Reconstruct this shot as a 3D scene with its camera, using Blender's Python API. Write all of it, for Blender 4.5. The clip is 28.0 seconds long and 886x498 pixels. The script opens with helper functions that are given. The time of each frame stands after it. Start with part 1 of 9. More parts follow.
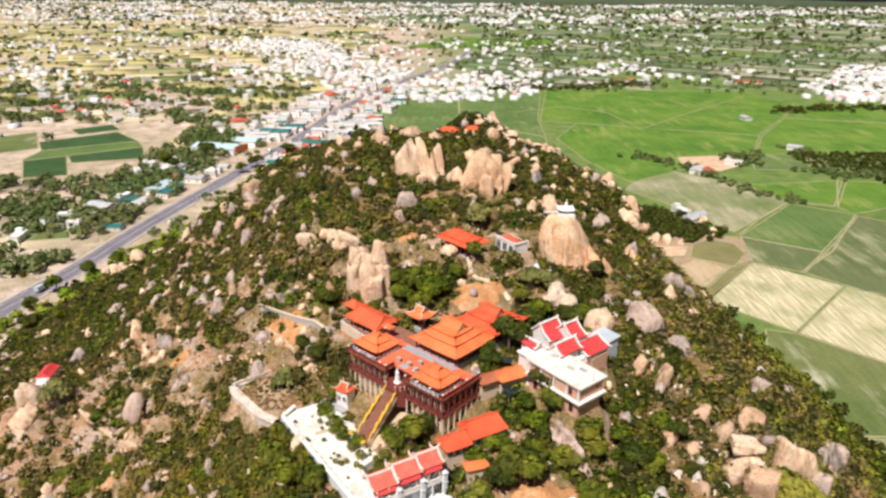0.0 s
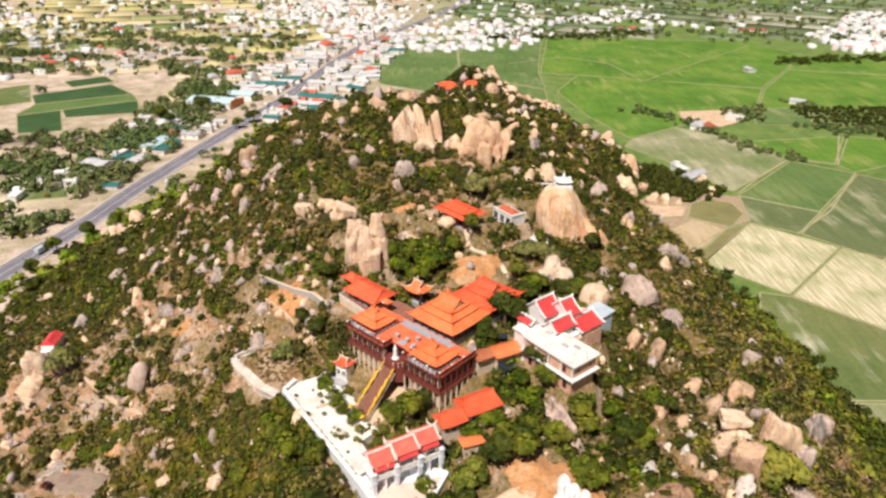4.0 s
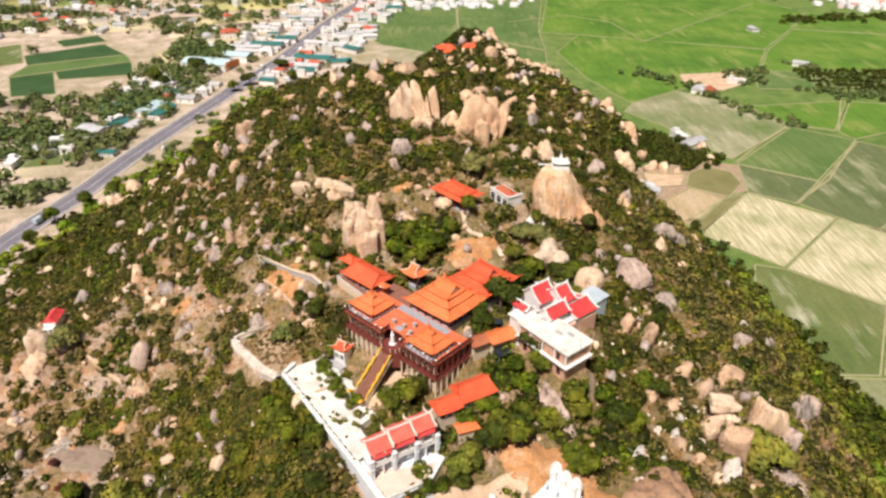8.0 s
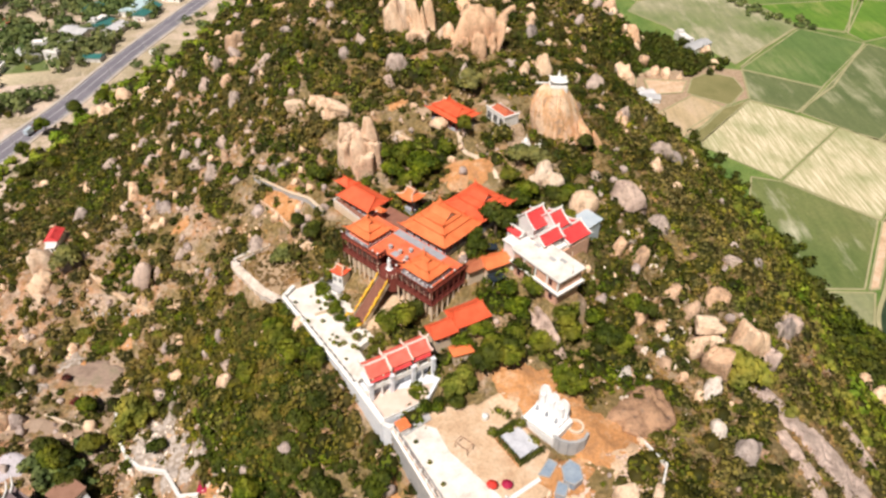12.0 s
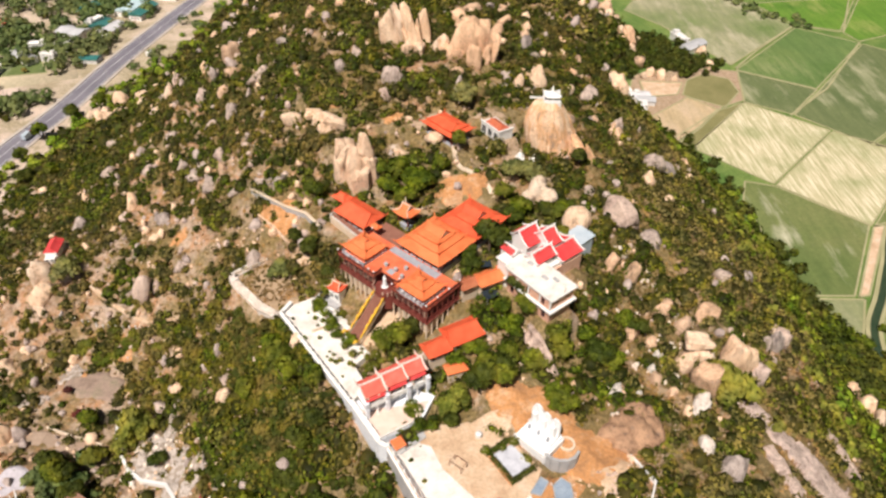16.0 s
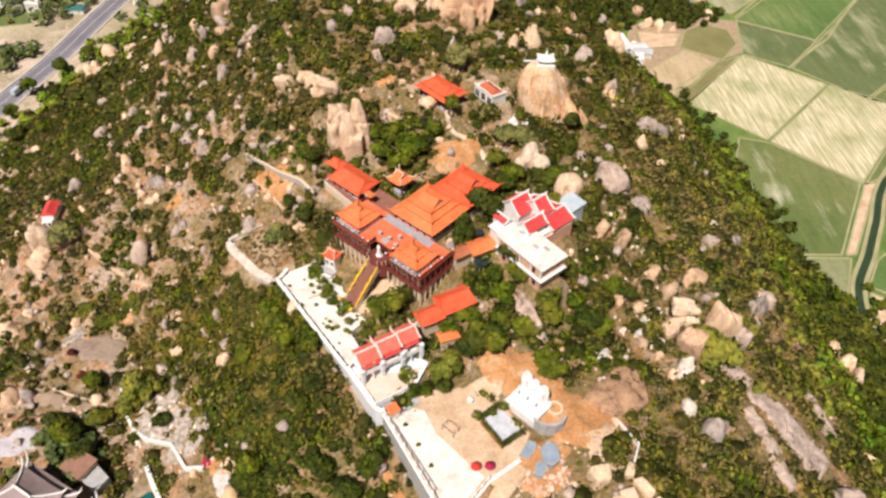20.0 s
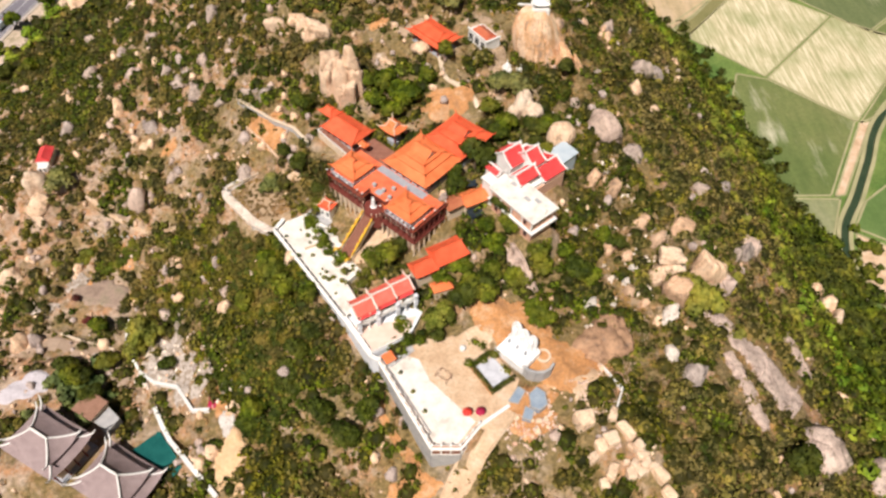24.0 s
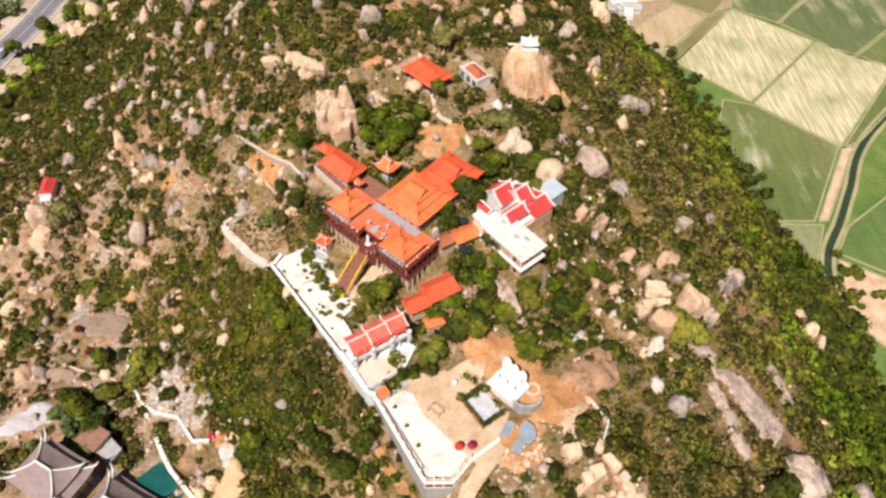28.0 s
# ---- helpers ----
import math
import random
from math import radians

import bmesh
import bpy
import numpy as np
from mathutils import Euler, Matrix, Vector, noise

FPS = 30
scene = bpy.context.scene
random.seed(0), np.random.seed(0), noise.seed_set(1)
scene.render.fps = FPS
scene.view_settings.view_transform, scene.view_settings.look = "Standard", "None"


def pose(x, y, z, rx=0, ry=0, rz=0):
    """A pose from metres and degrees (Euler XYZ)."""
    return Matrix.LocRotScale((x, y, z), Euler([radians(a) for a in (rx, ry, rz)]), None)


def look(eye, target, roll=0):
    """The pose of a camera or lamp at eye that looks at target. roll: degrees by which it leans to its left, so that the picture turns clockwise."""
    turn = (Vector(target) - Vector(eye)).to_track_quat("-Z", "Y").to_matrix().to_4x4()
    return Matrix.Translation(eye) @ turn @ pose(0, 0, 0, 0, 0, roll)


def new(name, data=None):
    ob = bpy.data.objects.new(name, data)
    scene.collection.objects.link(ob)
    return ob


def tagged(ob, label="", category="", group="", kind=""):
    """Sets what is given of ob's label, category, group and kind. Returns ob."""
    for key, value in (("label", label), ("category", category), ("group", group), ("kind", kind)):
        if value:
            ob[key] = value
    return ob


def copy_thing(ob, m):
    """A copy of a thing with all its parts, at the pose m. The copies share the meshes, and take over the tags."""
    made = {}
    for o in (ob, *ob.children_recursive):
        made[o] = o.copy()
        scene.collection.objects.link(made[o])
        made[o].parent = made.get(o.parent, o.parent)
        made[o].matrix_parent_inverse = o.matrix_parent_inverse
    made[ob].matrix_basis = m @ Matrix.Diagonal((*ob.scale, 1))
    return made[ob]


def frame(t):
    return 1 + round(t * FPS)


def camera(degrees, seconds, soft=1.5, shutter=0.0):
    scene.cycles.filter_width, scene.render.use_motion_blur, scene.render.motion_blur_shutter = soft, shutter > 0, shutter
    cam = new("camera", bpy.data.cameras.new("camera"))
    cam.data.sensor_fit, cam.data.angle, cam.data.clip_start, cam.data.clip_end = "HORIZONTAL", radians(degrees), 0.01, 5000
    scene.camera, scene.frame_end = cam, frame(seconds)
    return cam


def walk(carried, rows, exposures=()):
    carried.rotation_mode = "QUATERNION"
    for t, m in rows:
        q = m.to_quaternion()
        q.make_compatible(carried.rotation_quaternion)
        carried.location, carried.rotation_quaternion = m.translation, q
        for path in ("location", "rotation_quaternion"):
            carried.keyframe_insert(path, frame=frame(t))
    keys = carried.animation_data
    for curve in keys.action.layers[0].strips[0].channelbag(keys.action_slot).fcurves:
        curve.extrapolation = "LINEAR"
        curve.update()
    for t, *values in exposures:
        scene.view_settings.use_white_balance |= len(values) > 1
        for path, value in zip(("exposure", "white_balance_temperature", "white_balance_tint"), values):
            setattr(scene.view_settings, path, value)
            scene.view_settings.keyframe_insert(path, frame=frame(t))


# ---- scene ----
cam = camera(66.6, 28.0, soft=2.6)
PATH = [
    (0, (0.00, 0.00, 150.00), (0.00, 92.84, 112.84), 0.45),
    (0.5, (0.05, 0.26, 150.91), (0.13, 91.99, 111.09), 0.47),
    (1, (0.10, 0.53, 151.83), (0.21, 91.44, 110.18), 0.53),
    (1.5, (0.15, 0.79, 152.76), (0.33, 90.62, 108.82), 0.54),
    (2, (0.20, 1.03, 153.68), (0.38, 90.91, 109.83), 0.53),
    (2.5, (0.26, 1.26, 154.59), (0.41, 91.19, 110.85), 0.51),
    (4.5, (0.50, 2.14, 158.20), (0.72, 91.44, 113.20), 0.55),
    (5, (0.58, 2.46, 159.13), (0.84, 90.20, 111.17), 0.57),
    (5.5, (0.66, 2.84, 160.09), (0.96, 89.52, 110.21), 0.56),
    (6, (0.73, 3.22, 161.04), (1.06, 89.77, 110.95), 0.54),
    (6.5, (0.80, 3.56, 161.99), (1.13, 90.12, 111.91), 0.56),
    (7, (0.84, 3.86, 162.91), (1.21, 90.47, 112.92), 0.59),
    (7.5, (0.88, 4.15, 163.82), (1.29, 90.78, 113.87), 0.65),
    (8, (0.92, 4.43, 164.72), (1.36, 90.99, 114.66), 0.68),
    (8.5, (0.98, 4.76, 165.65), (1.49, 90.30, 113.86), 0.68),
    (9, (1.04, 5.12, 166.56), (1.61, 89.62, 113.10), 0.67),
    (9.5, (1.10, 5.48, 167.46), (1.73, 89.05, 112.55), 0.69),
    (10, (1.16, 5.83, 168.34), (1.85, 88.31, 111.80), 0.72),
    (10.5, (1.21, 6.17, 169.18), (1.99, 87.56, 111.09), 0.76),
    (11, (1.25, 6.51, 170.01), (2.08, 86.75, 110.34), 0.81),
    (11.5, (1.32, 6.84, 170.83), (2.20, 86.03, 109.78), 0.84),
    (12, (1.40, 7.15, 171.68), (2.31, 85.12, 109.07), 0.83),
    (12.5, (1.49, 7.47, 172.56), (2.47, 84.17, 108.42), 0.87),
    (14.5, (1.93, 8.77, 176.34), (3.03, 85.51, 112.24), 0.89),
    (15, (2.02, 9.07, 177.30), (3.17, 85.87, 113.27), 0.91),
    (15.5, (2.10, 9.36, 178.27), (3.27, 86.19, 114.27), 0.89),
    (16, (2.19, 9.63, 179.25), (3.40, 86.55, 115.35), 0.88),
    (16.5, (2.29, 9.90, 180.24), (3.55, 86.86, 116.41), 0.90),
    (17, (2.39, 10.15, 181.21), (3.70, 87.21, 117.50), 0.91),
    (17.5, (2.49, 10.39, 182.16), (3.84, 87.50, 118.50), 0.90),
    (18, (2.59, 10.63, 183.07), (3.98, 87.81, 119.49), 0.89),
    (18.5, (2.68, 10.88, 183.93), (4.13, 88.13, 120.45), 0.91),
    (19, (2.77, 11.15, 184.74), (4.37, 87.61, 120.32), 0.99),
    (19.5, (2.85, 11.47, 185.50), (4.57, 85.62, 118.42), 1.07),
    (20, (2.94, 11.86, 186.22), (4.74, 83.10, 116.07), 1.13),
    (20.5, (3.04, 12.28, 186.94), (4.96, 80.06, 113.43), 1.21),
    (21, (3.15, 12.72, 187.70), (5.12, 77.39, 111.45), 1.30),
    (21.5, (3.26, 13.14, 188.59), (5.24, 75.54, 110.47), 1.32),
    (23.5, (3.66, 14.52, 192.79), (5.91, 77.22, 114.92), 1.44),
    (24, (3.76, 14.83, 193.92), (6.05, 77.62, 116.12), 1.43),
    (24.5, (3.85, 15.13, 195.10), (6.21, 78.02, 117.38), 1.40),
    (25, (3.94, 15.42, 196.32), (6.37, 78.36, 118.65), 1.45),
    (25.5, (4.02, 15.71, 197.56), (6.53, 78.77, 119.99), 1.45),
    (26, (4.12, 16.00, 198.79), (6.72, 79.12, 121.27), 1.50),
    (26.5, (4.22, 16.30, 200.04), (6.90, 79.52, 122.60), 1.53),
    (27, (4.34, 16.60, 201.29), (7.07, 79.90, 123.93), 1.52),
    (27.5, (4.48, 16.88, 202.56), (7.28, 80.33, 125.33), 1.56),
    (28, (4.62, 17.15, 203.84), (7.48, 80.62, 126.62), 1.60),
]
walk(cam, [(t, look(eye, target, roll)) for t, eye, target, roll in PATH], exposures=[(0, -0.02, 6300, 14), (5, -0.04, 6450, 14), (28, -0.05, 6500, 14)])

# ---- world and sun ----
SUN_EL, SUN_AZ = radians(58), radians(205)  # the sun stands behind the first view, a little to its left
world = bpy.data.worlds.new("sky")
scene.world = world
world.use_nodes = True
wn = world.node_tree.nodes
sky = wn.new("ShaderNodeTexSky")
sky.sky_type, sky.sun_disc = "NISHITA", False
sky.sun_elevation, sky.sun_rotation = SUN_EL, SUN_AZ
sky.air_density, sky.dust_density, sky.ozone_density = 1.0, 2.0, 1.0
wn["Background"].inputs["Strength"].default_value = 0.022
world.node_tree.links.new(sky.outputs[0], wn["Background"].inputs["Color"])
sun_data = bpy.data.lights.new("sun", "SUN")
sun_data.energy, sun_data.angle, sun_data.color = 5.9, radians(0.8), (1.0, 0.93, 0.83)
sun = new("sun", sun_data)
sun_from = Vector((math.sin(SUN_AZ) * math.cos(SUN_EL), math.cos(SUN_AZ) * math.cos(SUN_EL), math.sin(SUN_EL)))
sun.matrix_world = Matrix.Translation(sun_from * 400) @ sun_from.to_track_quat("Z", "Y").to_matrix().to_4x4()

# ---- materials ----
def shader(name, rough=0.8, metal=0.0):
    m = bpy.data.materials.new(name)
    m.use_nodes = True
    b = m.node_tree.nodes["Principled BSDF"]
    b.inputs["Roughness"].default_value, b.inputs["Metallic"].default_value = rough, metal
    b.inputs["Specular IOR Level"].default_value = 0.3
    return m, m.node_tree.nodes, m.node_tree.links, b


def noise_at(n, l, coord, scale, detail=4.0, rough=0.6):
    t = n.new("ShaderNodeTexNoise")
    t.inputs["Scale"].default_value, t.inputs["Detail"].default_value, t.inputs["Roughness"].default_value = scale, detail, rough
    l.new(coord, t.inputs["Vector"])
    return t.outputs["Fac"]


def ramp(n, l, fac, stops):
    r = n.new("ShaderNodeValToRGB")
    e = r.color_ramp.elements
    while len(e) < len(stops):
        e.new(0.5)
    for k, (p, c) in zip(e, stops):
        k.position, k.color = p, (*c, 1)
    l.new(fac, r.inputs[0])
    return r.outputs[0]


def mix(n, l, fac, a, b, mode="MIX"):
    x = n.new("ShaderNodeMix")
    x.data_type, x.blend_type = "RGBA", mode
    for v, s in ((fac, x.inputs[0]), (a, x.inputs[6]), (b, x.inputs[7])):
        if isinstance(v, (int, float)):
            s.default_value = v
        elif isinstance(v, tuple):
            s.default_value = (*v, 1)
        else:
            l.new(v, s)
    return x.outputs[2]


def surface(name, colours, scale=1.0, grain=8.0, rough=0.8, metal=0.0, bump=0.3, per="none", depth=0.05, spread=0.25):
    """A surface with a broad and a fine variation; per: 'island' or 'object' varies pieces among themselves."""
    m, n, l, b = shader(name, rough, metal)
    geo = n.new("ShaderNodeNewGeometry")
    pos = geo.outputs["Position"]
    broad, fine = noise_at(n, l, pos, scale), noise_at(n, l, pos, grain, 6.0, 0.7)
    k = len(colours)
    col = ramp(n, l, broad, [(0.3 + 0.4 * i / max(k - 1, 1), c) for i, c in enumerate(colours)])
    tone = ramp(n, l, fine, [(0.25, (1 - spread,) * 3), (0.75, (1 + spread * 0.5,) * 3)])
    col = mix(n, l, 1.0, col, tone, "MULTIPLY")
    if per != "none":
        src = geo.outputs["Random Per Island"] if per == "island" else n.new("ShaderNodeObjectInfo").outputs["Random"]
        col = mix(n, l, 1.0, col, ramp(n, l, src, [(0.0, (0.76, 0.77, 0.76)), (1.0, (1.12, 1.10, 1.08))]), "MULTIPLY")
    l.new(col, b.inputs["Base Color"])
    if bump:
        bp = n.new("ShaderNodeBump")
        bp.inputs["Strength"].default_value, bp.inputs["Distance"].default_value = bump, depth
        l.new(fine, bp.inputs["Height"])
        l.new(bp.outputs[0], b.inputs["Normal"])
    return m


def palette(name, stops, scale=0.02, grain=0.5, rough=0.9, spread=0.3, bump=0.0):
    """Colours picked piece by piece."""
    m, n, l, b = shader(name, rough)
    geo = n.new("ShaderNodeNewGeometry")
    col = ramp(n, l, geo.outputs["Random Per Island"], stops)
    fine = noise_at(n, l, geo.outputs["Position"], grain, 6.0, 0.7)
    broad = noise_at(n, l, geo.outputs["Position"], scale, 3.0)
    col = mix(n, l, 1.0, col, ramp(n, l, fine, [(0.3, (1 - spread,) * 3), (0.7, (1 + spread * 0.6,) * 3)]), "MULTIPLY")
    col = mix(n, l, 1.0, col, ramp(n, l, broad, [(0.35, (0.8, 0.82, 0.78)), (0.65, (1.15, 1.12, 1.1))]), "MULTIPLY")
    l.new(col, b.inputs["Base Color"])
    return m


def leaf_material(name, dark, mid, light, dry, scale=0.05):
    """Leaves: tone by leaf and by bush, hue by stretch of ground; they let some light through."""
    m, n, l, b = shader(name, 0.7)
    b.inputs["Specular IOR Level"].default_value = 0.18
    geo = n.new("ShaderNodeNewGeometry")
    leaf = ramp(n, l, geo.outputs["Random Per Island"], [(0.0, dark), (0.5, mid), (1.0, light)])
    leaf = mix(n, l, 0.45, leaf, mid)
    zone = noise_at(n, l, geo.outputs["Position"], scale, 5.0, 0.65)
    patch = noise_at(n, l, geo.outputs["Position"], 0.22, 3.0)
    col = mix(n, l, ramp(n, l, zone, [(0.43, (0, 0, 0)), (0.58, (0.9, 0.9, 0.9))]), leaf, dry)
    col = mix(n, l, 1.0, col, ramp(n, l, patch, [(0.36, (0.46, 0.53, 0.44)), (0.5, (1.0, 1.0, 0.95)), (0.64, (1.55, 1.42, 1.12))]), "MULTIPLY")
    l.new(col, b.inputs["Base Color"])
    trans = n.new("ShaderNodeBsdfTranslucent")
    l.new(col, trans.inputs["Color"])
    both = n.new("ShaderNodeMixShader")
    both.inputs[0].default_value = 0.2
    l.new(b.outputs[0], both.inputs[1])
    l.new(trans.outputs[0], both.inputs[2])
    l.new(both.outputs[0], n["Material Output"].inputs["Surface"])
    return m


def ground_material():
    m, n, l, b = shader("earth_and_grass", 0.95)
    geo = n.new("ShaderNodeNewGeometry")
    pos = geo.outputs["Position"]
    wide, mid, fine = noise_at(n, l, pos, 0.006, 4.0), noise_at(n, l, pos, 0.06, 6.0, 0.65), noise_at(n, l, pos, 0.9, 8.0, 0.7)
    soil = ramp(n, l, mid, [(0.30, (0.21, 0.15, 0.10)), (0.40, (0.38, 0.26, 0.18)), (0.47, (0.50, 0.27, 0.14)), (0.54, (0.52, 0.38, 0.28)), (0.70, (0.33, 0.26, 0.20))])
    grass = ramp(n, l, fine, [(0.3, (0.115, 0.095, 0.026)), (0.5, (0.205, 0.155, 0.055)), (0.7, (0.32, 0.225, 0.10))])
    west = n.new("ShaderNodeMapRange")
    west.inputs["From Min"].default_value, west.inputs["From Max"].default_value = -30, -110
    west.inputs["To Min"].default_value, west.inputs["To Max"].default_value = 0.0, 0.10
    split = n.new("ShaderNodeSeparateXYZ")
    l.new(pos, split.inputs[0])
    l.new(split.outputs["X"], west.inputs["Value"])
    bare = n.new("ShaderNodeMath")
    bare.operation = "ADD"
    l.new(noise_at(n, l, pos, 0.07, 6.0, 0.7), bare.inputs[0])
    l.new(west.outputs[0], bare.inputs[1])
    rubble = noise_at(n, l, pos, 0.42, 7.0, 0.72)
    soil = mix(n, l, ramp(n, l, rubble, [(0.52, (0, 0, 0)), (0.60, (0.8, 0.8, 0.8))]), soil, (0.56, 0.45, 0.36))
    soil = mix(n, l, ramp(n, l, rubble, [(0.36, (0.7, 0.7, 0.7)), (0.44, (0, 0, 0))]), soil, (0.17, 0.14, 0.08))
    hillside = mix(n, l, ramp(n, l, bare.outputs[0], [(0.48, (0.12, 0.12, 0.12)), (0.64, (1, 1, 1))]), grass, soil)
    dry = ramp(n, l, wide, [(0.35, (0.80, 0.65, 0.57)), (0.5, (0.72, 0.58, 0.48)), (0.65, (0.50, 0.43, 0.29))])
    wet = ramp(n, l, mid, [(0.35, (0.10, 0.19, 0.04)), (0.65, (0.22, 0.30, 0.08))])
    sep = n.new("ShaderNodeSeparateXYZ")
    l.new(pos, sep.inputs[0])
    side = n.new("ShaderNodeMapRange")
    side.inputs["From Min"].default_value, side.inputs["From Max"].default_value = -120, 120
    l.new(sep.outputs["X"], side.inputs["Value"])
    dry = mix(n, l, ramp(n, l, mid, [(0.40, (0, 0, 0)), (0.60, (0.8, 0.8, 0.8))]), dry, ramp(n, l, fine, [(0.35, (0.22, 0.21, 0.10)), (0.65, (0.50, 0.40, 0.27))]))
    plain = mix(n, l, side.outputs[0], dry, wet)
    up = n.new("ShaderNodeMapRange")
    up.inputs["From Min"].default_value, up.inputs["From Max"].default_value = 0.6, 4.0
    l.new(sep.outputs["Z"], up.inputs["Value"])
    col = mix(n, l, up.outputs[0], plain, hillside)
    col = mix(n, l, 1.0, col, ramp(n, l, fine, [(0.3, (0.58, 0.57, 0.55)), (0.7, (1.22, 1.2, 1.18))]), "MULTIPLY")
    l.new(col, b.inputs["Base Color"])
    bp = n.new("ShaderNodeBump")
    bp.inputs["Strength"].default_value, bp.inputs["Distance"].default_value = 0.8, 0.7
    l.new(fine, bp.inputs["Height"])
    l.new(bp.outputs[0], b.inputs["Normal"])
    return m


def rock_material(name, light, mid, dark):
    m, n, l, b = shader(name, 0.9)
    geo = n.new("ShaderNodeNewGeometry")
    pos = geo.outputs["Position"]
    stretch = n.new("ShaderNodeMapping")
    stretch.inputs["Scale"].default_value = (1.0, 1.0, 0.25)
    l.new(pos, stretch.inputs["Vector"])
    streak, fine = noise_at(n, l, stretch.outputs[0], 0.35, 6.0, 0.65), noise_at(n, l, pos, 1.6, 8.0, 0.7)
    col = ramp(n, l, streak, [(0.33, dark), (0.43, mid), (0.56, light)])
    col = mix(n, l, ramp(n, l, fine, [(0.54, (0, 0, 0)), (0.66, (0.6, 0.6, 0.6))]), col, dark)
    lichen = noise_at(n, l, pos, 0.55, 5.0, 0.7)
    col = mix(n, l, ramp(n, l, lichen, [(0.58, (0, 0, 0)), (0.68, (0.5, 0.5, 0.5))]), col, tuple(0.6 * c + 0.12 for c in dark))
    warp = n.new("ShaderNodeVectorMath")
    warp.operation = "MULTIPLY_ADD"
    wob = n.new("ShaderNodeTexNoise")
    wob.inputs["Scale"].default_value = 0.5
    l.new(pos, wob.inputs["Vector"])
    l.new(wob.outputs["Color"], warp.inputs[0])
    warp.inputs[1].default_value = (3.0, 3.0, 3.0)
    l.new(pos, warp.inputs[2])
    crack = n.new("ShaderNodeTexVoronoi")
    crack.feature = "DISTANCE_TO_EDGE"
    crack.inputs["Scale"].default_value = 0.22
    l.new(warp.outputs[0], crack.inputs["Vector"])
    col = mix(n, l, 1.0, col, ramp(n, l, crack.outputs["Distance"], [(0.0, (0.62, 0.58, 0.55)), (0.022, (1, 1, 1))]), "MULTIPLY")
    tint = n.new("ShaderNodeObjectInfo").outputs["Random"]
    col = mix(n, l, 1.0, col, ramp(n, l, tint, [(0.0, (0.85, 0.86, 0.88)), (1.0, (1.12, 1.05, 0.98))]), "MULTIPLY")
    l.new(col, b.inputs["Base Color"])
    bp = n.new("ShaderNodeBump")
    bp.inputs["Strength"].default_value, bp.inputs["Distance"].default_value = 0.9, 0.6
    l.new(fine, bp.inputs["Height"])
    l.new(bp.outputs[0], b.inputs["Normal"])
    return m


def tile_material(name, a, c, rows=3.2):
    """Clay roof tiles: fine ribs and sun-bleached blotches."""
    m, n, l, b = shader(name, 0.65)
    geo = n.new("ShaderNodeNewGeometry")
    pos = geo.outputs["Position"]
    turn = n.new("ShaderNodeMapping")
    turn.inputs["Rotation"].default_value = (0, 0, radians(42))
    l.new(pos, turn.inputs["Vector"])
    w = n.new("ShaderNodeTexWave")
    w.bands_direction = "X"
    w.inputs["Scale"].default_value, w.inputs["Distortion"].default_value = rows, 0.4
    l.new(turn.outputs[0], w.inputs["Vector"])
    col = ramp(n, l, noise_at(n, l, pos, 0.35, 5.0, 0.7), [(0.3, a), (0.7, c)])
    col = mix(n, l, 1.0, col, ramp(n, l, w.outputs["Fac"], [(0.0, (0.82, 0.8, 0.78)), (1.0, (1.08, 1.06, 1.05))]), "MULTIPLY")
    col = mix(n, l, 1.0, col, ramp(n, l, noise_at(n, l, pos, 3.0, 6.0, 0.75), [(0.3, (0.84, 0.82, 0.8)), (0.7, (1.1, 1.08, 1.06))]), "MULTIPLY")
    l.new(col, b.inputs["Base Color"])
    bp = n.new("ShaderNodeBump")
    bp.inputs["Strength"].default_value, bp.inputs["Distance"].default_value = 0.5, 0.06
    l.new(w.outputs["Fac"], bp.inputs["Height"])
    l.new(bp.outputs[0], b.inputs["Normal"])
    return m


EARTH = ground_material()
GRANITE = rock_material("tan_granite", (0.80, 0.55, 0.37), (0.60, 0.40, 0.26), (0.25, 0.175, 0.13))
GREYROCK = rock_material("grey_granite", (0.60, 0.50, 0.44), (0.42, 0.345, 0.305), (0.19, 0.155, 0.14))
BROWNROCK = rock_material("brown_granite", (0.52, 0.33, 0.21), (0.38, 0.235, 0.15), (0.19, 0.125, 0.09))
WHITEROCK = rock_material("white_stained_granite", (0.86, 0.80, 0.74), (0.74, 0.66, 0.58), (0.44, 0.37, 0.31))
SLABROCK = rock_material("pinkish_grey_granite", (0.68, 0.55, 0.48), (0.52, 0.41, 0.36), (0.28, 0.215, 0.185))
PALEROCK = rock_material("pale_granite", (0.88, 0.68, 0.50), (0.76, 0.54, 0.37), (0.40, 0.28, 0.20))
WARMROCK = rock_material("warm_tan_granite", (0.88, 0.60, 0.38), (0.76, 0.48, 0.29), (0.44, 0.27, 0.17))
CREAMROCK = rock_material("cream_granite", (0.92, 0.74, 0.56), (0.84, 0.64, 0.46), (0.58, 0.42, 0.30))
PINKROCK = rock_material("pale_pink_granite", (0.80, 0.66, 0.58), (0.62, 0.49, 0.43), (0.36, 0.28, 0.24))
SHRUB = leaf_material("shrub_leaves", (0.026, 0.031, 0.002), (0.112, 0.110, 0.008), (0.26, 0.242, 0.024), (0.18, 0.135, 0.042))
LUSH = leaf_material("lush_leaves", (0.020, 0.036, 0.002), (0.088, 0.128, 0.006), (0.215, 0.265, 0.016), (0.15, 0.15, 0.022))
